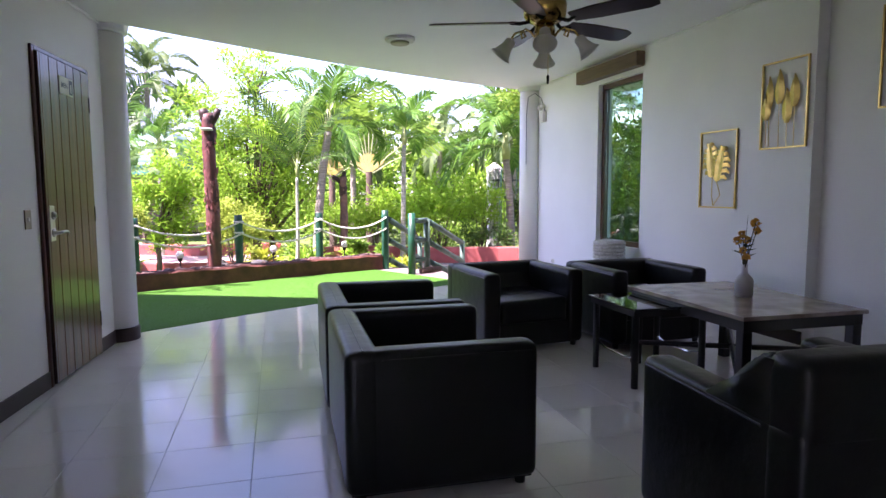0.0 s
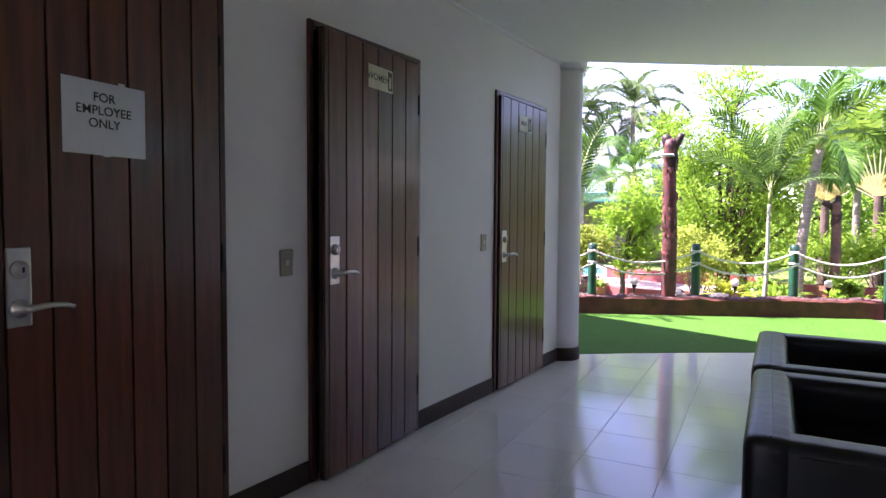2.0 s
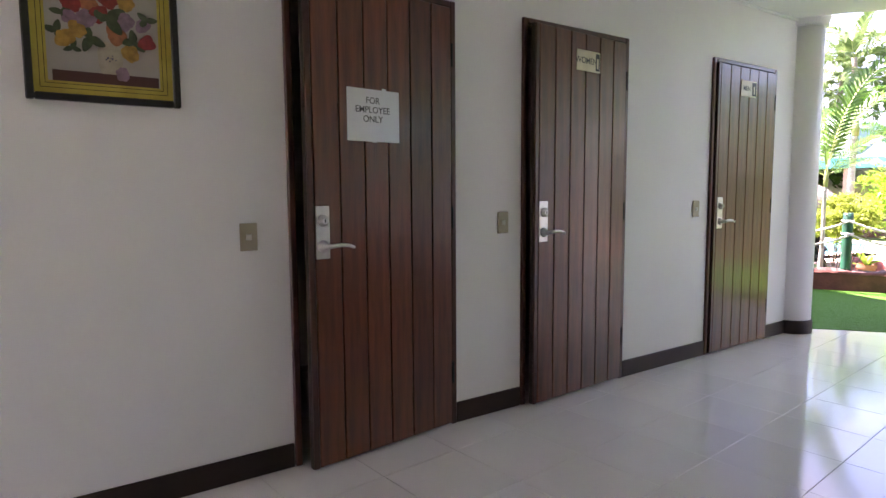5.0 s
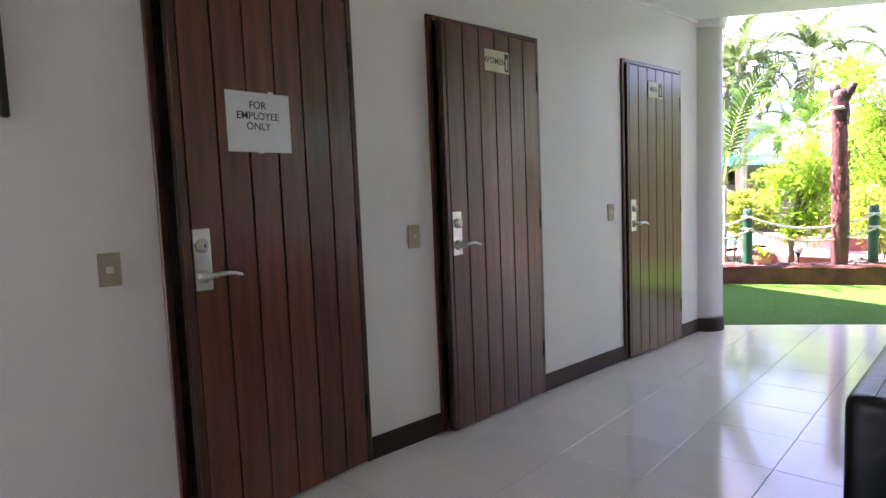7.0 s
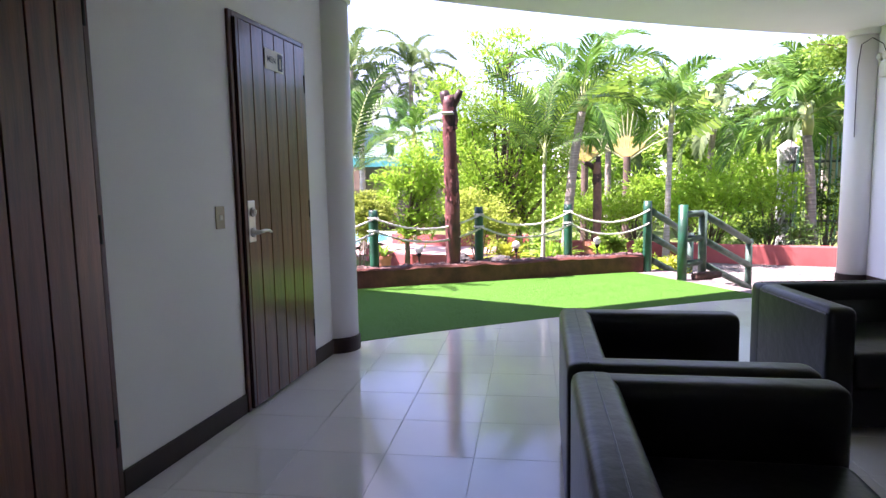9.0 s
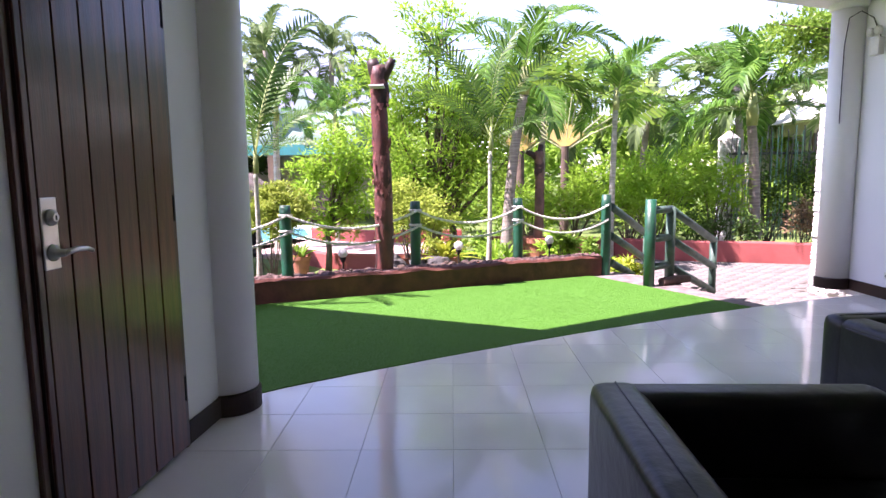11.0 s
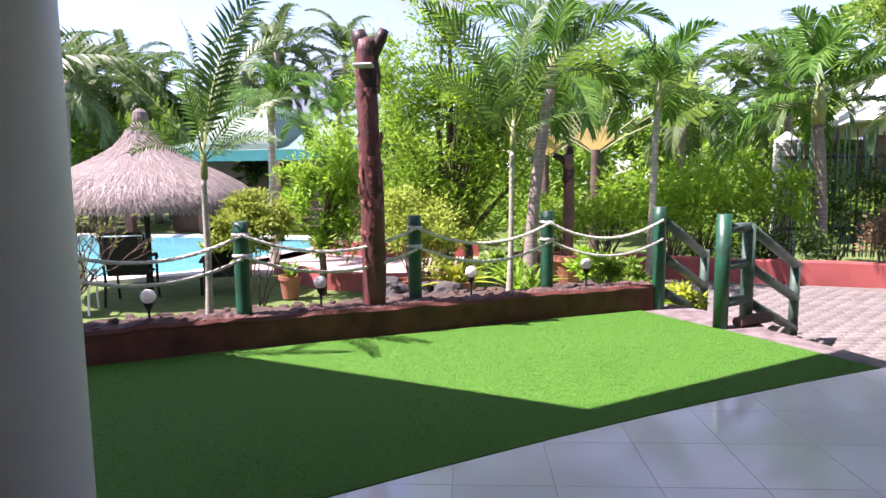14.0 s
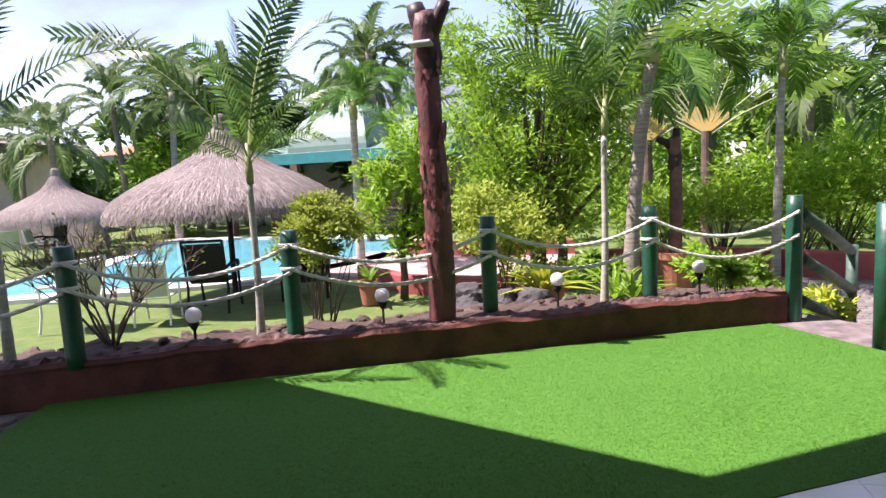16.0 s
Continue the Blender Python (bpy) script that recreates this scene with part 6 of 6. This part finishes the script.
# traveller's palms: flat fans with yellow stalk bases
def fan_palm(x, y, z, s, label, seed):
    rng = random.Random(seed)
    top = empty("fan_palm", pose(x, y, GZ, 0, 0, rng.uniform(-15, 15)), label, "palm tree", "fan palms")
    h = z - GZ
    part("trunk", tube(bmesh.new(), [(0, 0, 0), (0, 0, h * 0.6), (0, 0, h)], [0.11, 0.095, 0.085], 12), BARK, top)
    n = 19
    rays = []
    for k in range(25):
        a = radians(-60 + 120 * k / 24)
        rays.append((0.40 * s * (1 + 0.12 * (k % 2)) * math.sin(a), 0.40 * s * (1 + 0.12 * (k % 2)) * math.cos(a)))
    bm = bmesh.new()
    for y in (-0.03 * s, 0.03 * s):
        vs = [bm.verts.new((0, y, h - 0.06))] + [bm.verts.new((p[0], y * 0.5, h + p[1])) for p in rays]
        bm.faces.new(vs)
    bm.verts.ensure_lookup_table()
    m = len(rays) + 1
    for k in range(m):
        bm.faces.new([bm.verts[q] for q in (k, (k + 1) % m, m + (k + 1) % m, m + k)])
    part("leaf_sheath", bm, STALK, top, "overlapping yellow leaf bases")
    for k in range(n):
        a = radians(-66 + 132 * k / (n - 1))
        d = Vector((math.sin(a), 0.06 * (k % 2), math.cos(a)))
        bm = tube(bmesh.new(), [Vector((0, 0, h - 0.1)) + d * 0.05, Vector((0, 0, h)) + d * 0.55 * s, Vector((0, 0, h)) + d * 1.15 * s], [0.022 * s, 0.018 * s, 0.010 * s], 6)
        part("stalk", bm, FANSTALK, top, "pale leaf stalk")
        base, tip = Vector((0, 0, h)) + d * 1.1 * s, Vector((0, 0, h)) + d * 2.1 * s + Vector((0, 0, -0.15 * abs(math.sin(a))))
        sd = Vector((d.z, 0, -d.x))
        bm = bmesh.new()
        m = 12
        for i in range(m):
            for q in (-1, 1):
                u0, u1 = i / m, (i + 0.8) / m
                w = 0.24 * s * math.sin(math.pi * (0.15 + 0.8 * u0)) * rng.uniform(0.7, 1.1)
                p0, p1 = base.lerp(tip, u0), base.lerp(tip, u1)
                o = sd * q * w + d * 0.10 * s + Vector((0, -0.06 * q, -0.05 * rng.random()))
                bm.faces.new([bm.verts.new(v) for v in (p0, p1, p1 + o, p0 + o * 0.96)])
        part("leaf_blade", bm, MID, top)
    return top


fan_palm(2.74, 16.6, 1.78, 1.12, "fan-shaped palm with glowing yellow stalks", 3)
fan_palm(1.75, 17.0, 1.70, 0.98, "fan-shaped palm with yellow stalks behind the trees", 5)
fan_palm(-13.6, 25.4, 2.5, 1.15, "fan-shaped palm behind the thatched umbrella", 9)
fan_palm(-12.2, 23.4, 1.6, 1.0, "fan-shaped palm behind the pool", 8)

# leafy trees and shrubs
tree("tree", -15.2, 28.7, GZ, ((0, 0, 3.4, 2.5, 1.5, 1.8), (2.2, 0, 3.8, 1.7, 1.2, 1.7), (-2.4, 0, 3.0, 1.8, 1.2, 1.5)), 10000, 0.32, DEEP, "dark leafy tree behind the thatched umbrella", trunk=0.12, stems=14, seed=71, clump=0.2, slim=0.35, per=60)
tree("tree", 0.05, 13.7, GZ, ((0.0, 0, 2.2, 1.55, 1.1, 1.35), (-0.5, 0, 3.3, 0.95, 0.8, 0.8), (0.65, 0, 2.8, 0.8, 0.7, 0.8), (-0.3, -0.2, 1.2, 1.1, 0.8, 0.7)), 24000, 0.105, LIME, "bright lime-green leafy tree behind the pole", trunk=0.09, stems=26, seed=21, clump=0.15, slim=0.30, fill=0.45, per=85)
tree("tree", 0.15, 13.9, GZ, ((-0.2, 0, 4.4, 0.75, 0.6, 0.75), (0.5, 0.2, 4.2, 0.7, 0.6, 0.6)), 1500, 0.10, LIME, "sparse airy treetop above the garden", trunk=0.04, stems=14, seed=22, clump=0.12, slim=0.4, fill=0.2)
tree("tree", -1.55, 12.35, GZ, ((0, 0, 1.30, 0.62, 0.5, 0.62), (0.25, 0, 1.95, 0.5, 0.4, 0.5), (0.25, 0, 0.85, 0.35, 0.4, 0.3)), 7000, 0.11, LIME, "bright young leafy tree by the terrace", trunk=0.05, stems=10, seed=23, clump=0.10, slim=0.28, per=60)
tree("tree", 0.35, 14.6, GZ, ((0.2, 0, 1.6, 1.3, 0.7, 1.1), (0.7, 0, 2.6, 0.7, 0.6, 0.7)), 3600, 0.11, LIME, "leafy tree with dark branches behind the lime-green one", trunk=0.08, stems=20, seed=24, clump=0.15, slim=0.3, fill=0.35, per=60)
for k, (x, y, lobes, c) in enumerate(((2.75, 14.85, ((0, 0, 1.05, 0.75, 0.5, 0.32), (0.4, -0.1, 1.50, 0.55, 0.4, 0.22)), 1700), (4.35, 15.0, ((-0.1, 0, 1.25, 0.95, 0.5, 0.34), (0.25, -0.1, 1.85, 0.75, 0.45, 0.25), (-0.6, -0.2, 1.60, 0.55, 0.4, 0.20)), 2500),
                                      (3.75, 14.45, ((0, 0, 1.0, 0.8, 0.4, 0.26), (0.5, 0, 1.35, 0.5, 0.35, 0.18)), 1300), (5.35, 14.5, ((0, 0, 1.15, 0.60, 0.35, 0.28), (0.1, 0, 1.55, 0.45, 0.3, 0.18)), 1100), (1.95, 15.5, ((0, 0, 1.0, 0.75, 0.5, 0.45),), 1500))):
    tree("shrub", x, y, GZ, lobes, int(c * 1.25), 0.14, LIME, "tall airy leafy shrub behind the red planter wall", "shrub", 0.022, 22, 50 + k, 0.13, 0.24, 0.35, per=40, multi=2)
tree("shrub", -1.56, 10.05, GZ, ((0, 0, 1.14, 0.46, 0.40, 0.30), (0.08, 0, 1.32, 0.34, 0.3, 0.22)), 7000, 0.055, OLIVE, "rounded clipped shrub on thin stems", "shrub", 0.02, 14, 31, 0.055, 0.5, 0.6, multi=2)
tree("shrub", 0.12, 10.9, GZ, ((0, 0, 1.12, 0.56, 0.42, 0.36), (-0.2, 0, 1.35, 0.36, 0.32, 0.25), (0.35, 0, 0.8, 0.4, 0.35, 0.35)), 6500, 0.055, OLIVE, "twiggy olive-green shrub above the rockery", "shrub", 0.02, 20, 32, 0.07, 0.5, 0.5, multi=2)


def bare_shrub(x, y, z, height, spread, label, seed):
    """Thin stems that fork four times into a wide fan of fine twigs with a few small leaves."""
    rng = random.Random(seed)
    top = empty("shrub", pose(x, y, z), label, "shrub")
    leaves = bmesh.new()

    def fork(bm, p, d, length, r, level):
        q = p + d * length
        bend = Vector((rng.uniform(-1, 1), rng.uniform(-1, 1), rng.uniform(-0.3, 0.8))) * length * 0.10
        tube(bm, [p, p.lerp(q, 0.5) + bend, q], [r, r * 0.85, r * 0.7], 5)
        if level == 0:
            for _ in range(2):
                c = p.lerp(q, rng.uniform(0.4, 1.0))
                a, b = Vector((rng.uniform(-1, 1), rng.uniform(-1, 1), rng.uniform(-0.4, 0.8))).normalized() * 0.030, Vector((rng.uniform(-1, 1), rng.uniform(-1, 1), rng.uniform(-1, 1))).normalized() * 0.010
                if rng.random() < 0.5:
                    leaves.faces.new([leaves.verts.new(v) for v in (c, c + a * 0.5 + b, c + a, c + a * 0.5 - b)])
            return
        for _ in range(3):
            e = (d + Vector((rng.uniform(-0.75, 0.75), rng.uniform(-0.75, 0.75), rng.uniform(-0.25, 0.40)))).normalized()
            fork(bm, q, e, length * rng.uniform(0.62, 0.85), r * 0.62, level - 1)

    for k in range(9):
        a = math.tau * k / 9 + rng.uniform(-0.3, 0.3)
        d = Vector((math.cos(a) * spread / height, math.sin(a) * spread / height, 1)).normalized()
        bm = bmesh.new()
        fork(bm, Vector((0.03 * math.cos(a), 0.03 * math.sin(a), 0)), d, height * rng.uniform(0.30, 0.40), 0.011, 3)
        part("branch", bm, BARK, top)
    part("leaves", leaves, OLIVE, top, "sparse small olive leaves")
    return top


bare_shrub(-2.18, 8.08, 0.12, 1.0, 0.62, "almost bare twiggy shrub in the bed", 33)
for k, (x, y, z, r, m, c) in enumerate(((2.15, 9.95, 0.12, 0.22, MID, 500), (2.95, 10.6, GZ, 0.32, YELLOW, 500), (2.6, 11.5, GZ, 0.35, MID, 900), (1.0, 12.3, GZ, 0.4, MID, 1300), (2.2, 12.2, GZ, 0.4, LIME, 1200))):
    tree("plant", x, y, z, ((0, 0, r * 1.1, r, r, r * 0.8),), c, 0.10, m, "small leafy garden plant in the bed", "plant", 0.008, 7, 60 + k, 0.05, 0.4, 0.3, multi=2)


for k, (x, y, c) in enumerate(((7.0, 9.6, 5200), (6.3, 8.6, 3600), (8.4, 11.2, 4200))):
    tree("shrub", x, y, GZ, ((0, 0, 1.0, 0.8, 0.7, 0.8), (0.2, 0.1, 2.1, 0.8, 0.7, 0.9)), c, 0.13, MID, "leafy shrub outside the lobby window", "shrub", 0.03, 12, 80 + k, 0.12, 0.3, 0.4, multi=2, per=50)
tree("tree", 6.75, 11.7, GZ, ((-1.30, -0.1, 3.50, 0.60, 0.4, 0.36), (-0.60, 0.1, 3.60, 0.75, 0.5, 0.46), (0.2, 0, 3.9, 0.8, 0.7, 0.6)), 11000, 0.085, MID, "leafy tree reaching over the stone pillar", trunk=0.08, stems=22, seed=97, clump=0.12, slim=0.35, fill=0.3, per=60)
DRY = leaf_mat("dry_brown_leaf", (0.16, 0.10, 0.06), (0.26, 0.19, 0.10), 0.7, 0.3)
for k, (x, y, lobes, c, m, lab) in enumerate(((6.75, 14.0, ((0, 0, 0.75, 0.35, 0.25, 0.4),), 700, DRY, "dry twiggy shrub in the red planter"), (7.25, 13.75, ((0, 0, 0.8, 0.3, 0.25, 0.5),), 800, MID, "thin green shrub before the pole fence"),
                                              (6.55, 15.1, ((0, 0, 1.1, 0.5, 0.2, 0.8), (0.8, 0.1, 1.3, 0.5, 0.2, 0.7)), 2600, DEEP, "dark creeper growing along the pole fence"), (5.75, 14.0, ((0, 0, 0.5, 0.4, 0.25, 0.3),), 800, DEEP, "dark low shrub in the red planter"),
                                              (5.0, 14.2, ((0, 0, 0.55, 0.5, 0.25, 0.35),), 1100, DEEP, "dark low shrub in the red planter"), (7.6, 15.0, ((0, 0, 1.2, 0.5, 0.2, 0.9),), 1500, MID, "creeper growing along the pole fence"))):
    tree("shrub", x, y, GZ + 0.05, lobes, c, 0.085, m, lab, "shrub", 0.014, 20, 90 + k, 0.07, 0.35, 0.2, per=24, multi=2)
# strap-leaved plants in pots and bed
def rosette(x, y, z, n, L, material, label, seed, width=0.035):
    rng = random.Random(seed)
    top = empty("potted_plant", pose(x, y, z), label, "plant", "strap-leaved plants")
    for k in range(n):
        a, e = 137.5 * k, rng.uniform(25, 80)
        bm = bmesh.new()
        prev = None
        for i in range(6):
            u = i / 5
            r = L * u * math.cos(radians(e)) * (1 + 0.3 * u)
            zz = L * (u * math.sin(radians(e)) - 0.35 * u * u)
            w = width * math.sin(math.pi * (0.2 + 0.78 * u))
            cur = (bm.verts.new((r, -w, zz)), bm.verts.new((r, 0, zz - w * 0.4)), bm.verts.new((r, w, zz)))
            if prev:
                bm.faces.new((prev[0], prev[1], cur[1], cur[0]))
                bm.faces.new((prev[1], prev[2], cur[2], cur[1]))
            prev = cur
        ob = part("leaf", bm, material, top)
        ob.matrix_basis = pose(0, 0, 0, 0, 0, a)
    return top


rosette(0.60, 10.55, GZ + 0.47, 26, 0.46, YELLOW, "yellow-green strap-leaved plant in a terracotta pot", 1)
rosette(1.45, 9.80, 0.12, 20, 0.42, MID, "grassy strap-leaved plant in the bed", 2, 0.018)
rosette(1.30, 9.95, 0.10, 20, 0.5, LIME, "grassy strap-leaved plant in the bed", 3, 0.02)
rosette(3.05, 10.5, GZ, 12, 0.55, YELLOW, "broad variegated leaves beside the handrail", 4, 0.07)
rosette(2.85, 10.75, GZ, 12, 0.6, LIME, "broad pale leaves beside the handrail", 5, 0.08)
rosette(-1.9, 12.0, GZ + 0.28, 16, 0.4, MID, "strap-leaved plant in a small pot", 6)

# distant woods closing the view
woods = empty("woods", pose(0, 0, GZ), "dense dark green woods behind the garden", "woods", kind="stuff")
lob = []
random.seed(14)
for k in range(60):
    x = -42 + 1.35 * k
    lob.append((x, 33 + 5 * math.sin(k * 1.7), 2.0, 2.4, 2.0, 2.6 + 1.2 * math.sin(k * 2.3) + 0.5 * math.sin(k * 0.7)))
leaf_cloud("canopy", lob, 36000, 0.55, DEEP, woods, 5, "", 0.45, 0.5, 0.5)[0]["kind"] = "stuff"
lob = []
for k in range(34):
    x = -17 + 1.0 * k
    if -12.5 < x < -3.0:
        continue
    lob.append((x, 24.0 + 2.2 * math.sin(k * 1.9), 2.0, 1.5, 1.2, (2.3 if x > -3 else 1.6) + 0.9 * math.sin(k * 2.7)))
leaf_cloud("canopy", lob, 40000, 0.26, MID, woods, 6, "", 0.28, 0.45, 0.5)[0]["kind"] = "stuff"
lob = [(-0.5 + 1.1 * k, 18.6 + 0.8 * math.sin(k * 2.2), 0.8, 0.9, 0.7, 1.0 + 0.5 * math.sin(k * 1.3)) for k in range(10)]
leaf_cloud("canopy", lob, 7000, 0.15, MID, woods, 7, "", 0.18, 0.4, 0.5)[0]["kind"] = "stuff"


# ---- turf blades ----
def inside(x, y, poly):
    hit = np.zeros(len(x), bool)
    for (xa, ya), (xb, yb) in zip(poly, poly[1:] + poly[:1]):
        c = ((ya > y) != (yb > y)) & (x < (xb - xa) * (y - ya) / (yb - ya + 1e-12) + xa)
        hit ^= c
    return hit


rng = np.random.default_rng(4)
N = 560000
x, y = rng.uniform(-1.9, 3.65, N), rng.uniform(5.3, 9.65, N)
k = inside(x, y, turf_out)
x, y = x[k], y[k]
n = len(x)
a, h, w = rng.uniform(0, 2 * np.pi, n), rng.uniform(0.003, 0.0062, n), rng.uniform(0.0015, 0.0026, n)
sway = np.sin(2.1 * x + 1.3 * y) + np.sin(3.7 * y - 1.9 * x + 1.0) + 0.8 * np.sin(9.0 * x + 6.0 * np.sin(2.2 * y)) * np.sin(7.0 * y)
lx, ly = rng.normal(0, 0.010, n) + 0.0035 * sway, rng.normal(0, 0.010, n) - 0.0035 * sway
V = np.empty((n, 3, 3))
V[:, 0] = np.stack([x - w * np.cos(a), y - w * np.sin(a), np.full(n, 0.003)], 1)
V[:, 1] = np.stack([x + w * np.cos(a), y + w * np.sin(a), np.full(n, 0.003)], 1)
V[:, 2] = np.stack([x + lx, y + ly, 0.003 + h], 1)
me = bpy.data.meshes.new("turf_blades")
me.vertices.add(n * 3)
me.vertices.foreach_set("co", V.ravel())
me.loops.add(n * 3)
me.loops.foreach_set("vertex_index", np.arange(n * 3))
me.polygons.add(n)
me.polygons.foreach_set("loop_start", np.arange(n) * 3)
me.update(calc_edges=True)
me.materials.append(TURF)
tagged(new("turf_blades", me), "short bright green artificial grass blades", "grass", kind="stuff")


# ---- cut pieces laid on the floor ----
def clip(poly, p, q):
    """What of a polygon lies to the left of the line from p to q."""
    out = []
    side = [(q[0] - p[0]) * (v[1] - p[1]) - (q[1] - p[1]) * (v[0] - p[0]) for v in poly]
    for i, v in enumerate(poly):
        j = (i + 1) % len(poly)
        if side[i] >= 0:
            out.append(v)
        if (side[i] >= 0) != (side[j] >= 0):
            t = side[i] / (side[i] - side[j])
            w = poly[j]
            out.append((v[0] + (w[0] - v[0]) * t, v[1] + (w[1] - v[1]) * t))
    return out


S, TURN = 0.408, radians(5.2)
U, W = (math.cos(TURN), math.sin(TURN)), (-math.sin(TURN), math.cos(TURN))
O = (1.246, 4.593)
border = [(5.0 - 0.5 * k, floor_edge(5.0 - 0.5 * k)) for k in range(11)]
whole = None
rest_v, rest_f = [], []


def tile_bm(poly):
    bm = bmesh.new()
    cx, cy = sum(p[0] for p in poly) / len(poly), sum(p[1] for p in poly) / len(poly)
    lo = [bm.verts.new((p[0], p[1], -0.0044)) for p in poly]
    up = [bm.verts.new((p[0], p[1], -0.0010)) for p in poly]
    hi = [bm.verts.new((p[0] + (cx - p[0]) * 0.006, p[1] + (cy - p[1]) * 0.006, 0.0)) for p in poly]
    m = len(poly)
    for i in range(m):
        j = (i + 1) % m
        bm.faces.new((lo[i], lo[j], up[j], up[i]))
        bm.faces.new((up[i], up[j], hi[j], hi[i]))
    bm.faces.new(hi)
    return bm


G = 0.0009
for i in range(-6, 14):
    for j in range(-22, 13):
        full = [(i * S + G, j * S + G), ((i + 1) * S - G, j * S + G), ((i + 1) * S - G, (j + 1) * S - G), (i * S + G, (j + 1) * S - G)]
        poly = [(O[0] + U[0] * a + W[0] * b, O[1] + U[1] * a + W[1] * b) for a, b in full]
        area0 = (S - 2 * G) ** 2
        cutp = clip(poly, (0.004, 10), (0.004, -10))
        for p, q in zip(border, border[1:]):
            if len(cutp) >= 3:
                cutp = clip(cutp, p, q)
        if len(cutp) >= 3:
            cutp = clip(cutp, (right_x(-4) + 0.08, -4), (right_x(10) + 0.08, 10))
        if len(cutp) < 3:
            continue
        area = 0.5 * abs(sum(a[0] * b[1] - b[0] * a[1] for a, b in zip(cutp, cutp[1:] + cutp[:1])))
        if area < 0.0008:
            continue
        cy = sum(p[1] for p in cutp) / len(cutp)
        if cy < 0.35:
            b0 = len(rest_v)
            rest_v += [(p[0], p[1], 0.0) for p in cutp]
            rest_f.append(tuple(range(b0, len(rest_v))))
        elif abs(area - area0) < 1e-6:
            if whole is None:
                whole = part("tile", tile_bm(full), TILE, lobby_floor)
                ob = whole
            else:
                ob = new("tile", whole.data)
                ob.parent = lobby_floor
            ob.data = whole.data
            # full tiles share one mesh, set at their cell
            ob.matrix_basis = Matrix.Translation((O[0] + U[0] * i * S + W[0] * j * S, O[1] + U[1] * i * S + W[1] * j * S, 0)) @ pose(0, 0, 0, 0, 0, 5.2) @ Matrix.Translation((-i * S * 0, -j * S * 0, 0))
            if ob is whole:
                c0 = (i, j)
                for v in whole.data.vertices:
                    v.co.x -= i * S
                    v.co.y -= j * S
        else:
            part("tile", tile_bm(cutp), TILE, lobby_floor)
ob = part("tile_field", (rest_v, rest_f), TILE, lobby_floor)
ob["kind"] = "stuff"

# ---- cobbles ----
random.seed(9)
cob = box(bmesh.new(), -0.108, 0.108, -0.052, 0.052, -0.02, 0.022, 0.012, 1)
first = part("cobble", cob, PAVE, paving)
count = 0
for j in range(60):
    for i in range(30):
        u, v = i * 0.225 + (0.11 if j % 2 else 0), j * 0.112
        x, y = 3.6 + u * 0.995 - v * 0.10 - 0.6, 7.9 + u * 0.10 + v * 0.995
        if y > 13.5 - 0.2 * (x - 4.6) or x > 7.3 or y < 8.9 + max(0, (4.6 - x)) * 1.2 or x < 3.4 or (x < 4.1 and y < 10.6) or (abs(x - 5.68) < 0.33 and abs(y - 10.75) < 0.33) or (abs(x - 6.02) < 0.35 and abs(y - 11.22) < 0.35):
            continue
        if x > 4.9 and y < 9.2 + (x - 4.9) * 0.43:
            continue
        if count >= 560:
            continue
        ob = first if count == 0 else new("cobble", first.data)
        ob.parent = paving
        ob.matrix_basis = pose(x, y, GZ + random.uniform(-0.003, 0.004), random.uniform(-1, 1), random.uniform(-1, 1), 5.7 + random.uniform(-2, 2))
        count += 1
# irregular flat stones of the strip beside the turf
slab = bmesh.new()
ring = [(0.5 * math.cos(2 * math.pi * k / 7) * (1 + 0.12 * math.sin(3 * k)), 0.5 * math.sin(2 * math.pi * k / 7) * (1 + 0.10 * math.cos(2 * k))) for k in range(7)]
lo, mid_ring, hi = ([slab.verts.new((x * f, y * f, z)) for x, y in ring] for f, z in ((1.0, -0.02), (1.0, 0.012), (0.92, 0.02)))
for a, b in ((lo, mid_ring), (mid_ring, hi)):
    for k in range(7):
        slab.faces.new((a[k], a[(k + 1) % 7], b[(k + 1) % 7], b[k]))
slab.faces.new(hi)
piece = part("paving_stone", slab, PAVE, side_strip)
count = 0
for j in range(16):
    for i in range(18):
        x, y = -3.6 + 0.165 * i + (0.08 if j % 2 else 0) + random.uniform(-0.015, 0.015), 5.15 + 0.135 * j + random.uniform(-0.012, 0.012)
        if not all(inside(np.array([x + dx]), np.array([y + dy]), STRIP)[0] for dx, dy in ((0.08, 0), (-0.08, 0), (0, 0.07), (0, -0.07))):
            continue
        ob = piece if count == 0 else new("paving_stone", piece.data)
        ob.parent = side_strip
        ob.matrix_basis = pose(x, y, -0.028, random.uniform(-1.5, 1.5), random.uniform(-1.5, 1.5), random.uniform(0, 360)) @ Matrix.Diagonal((random.uniform(0.15, 0.17), random.uniform(0.13, 0.15), 1, 1))
        count += 1
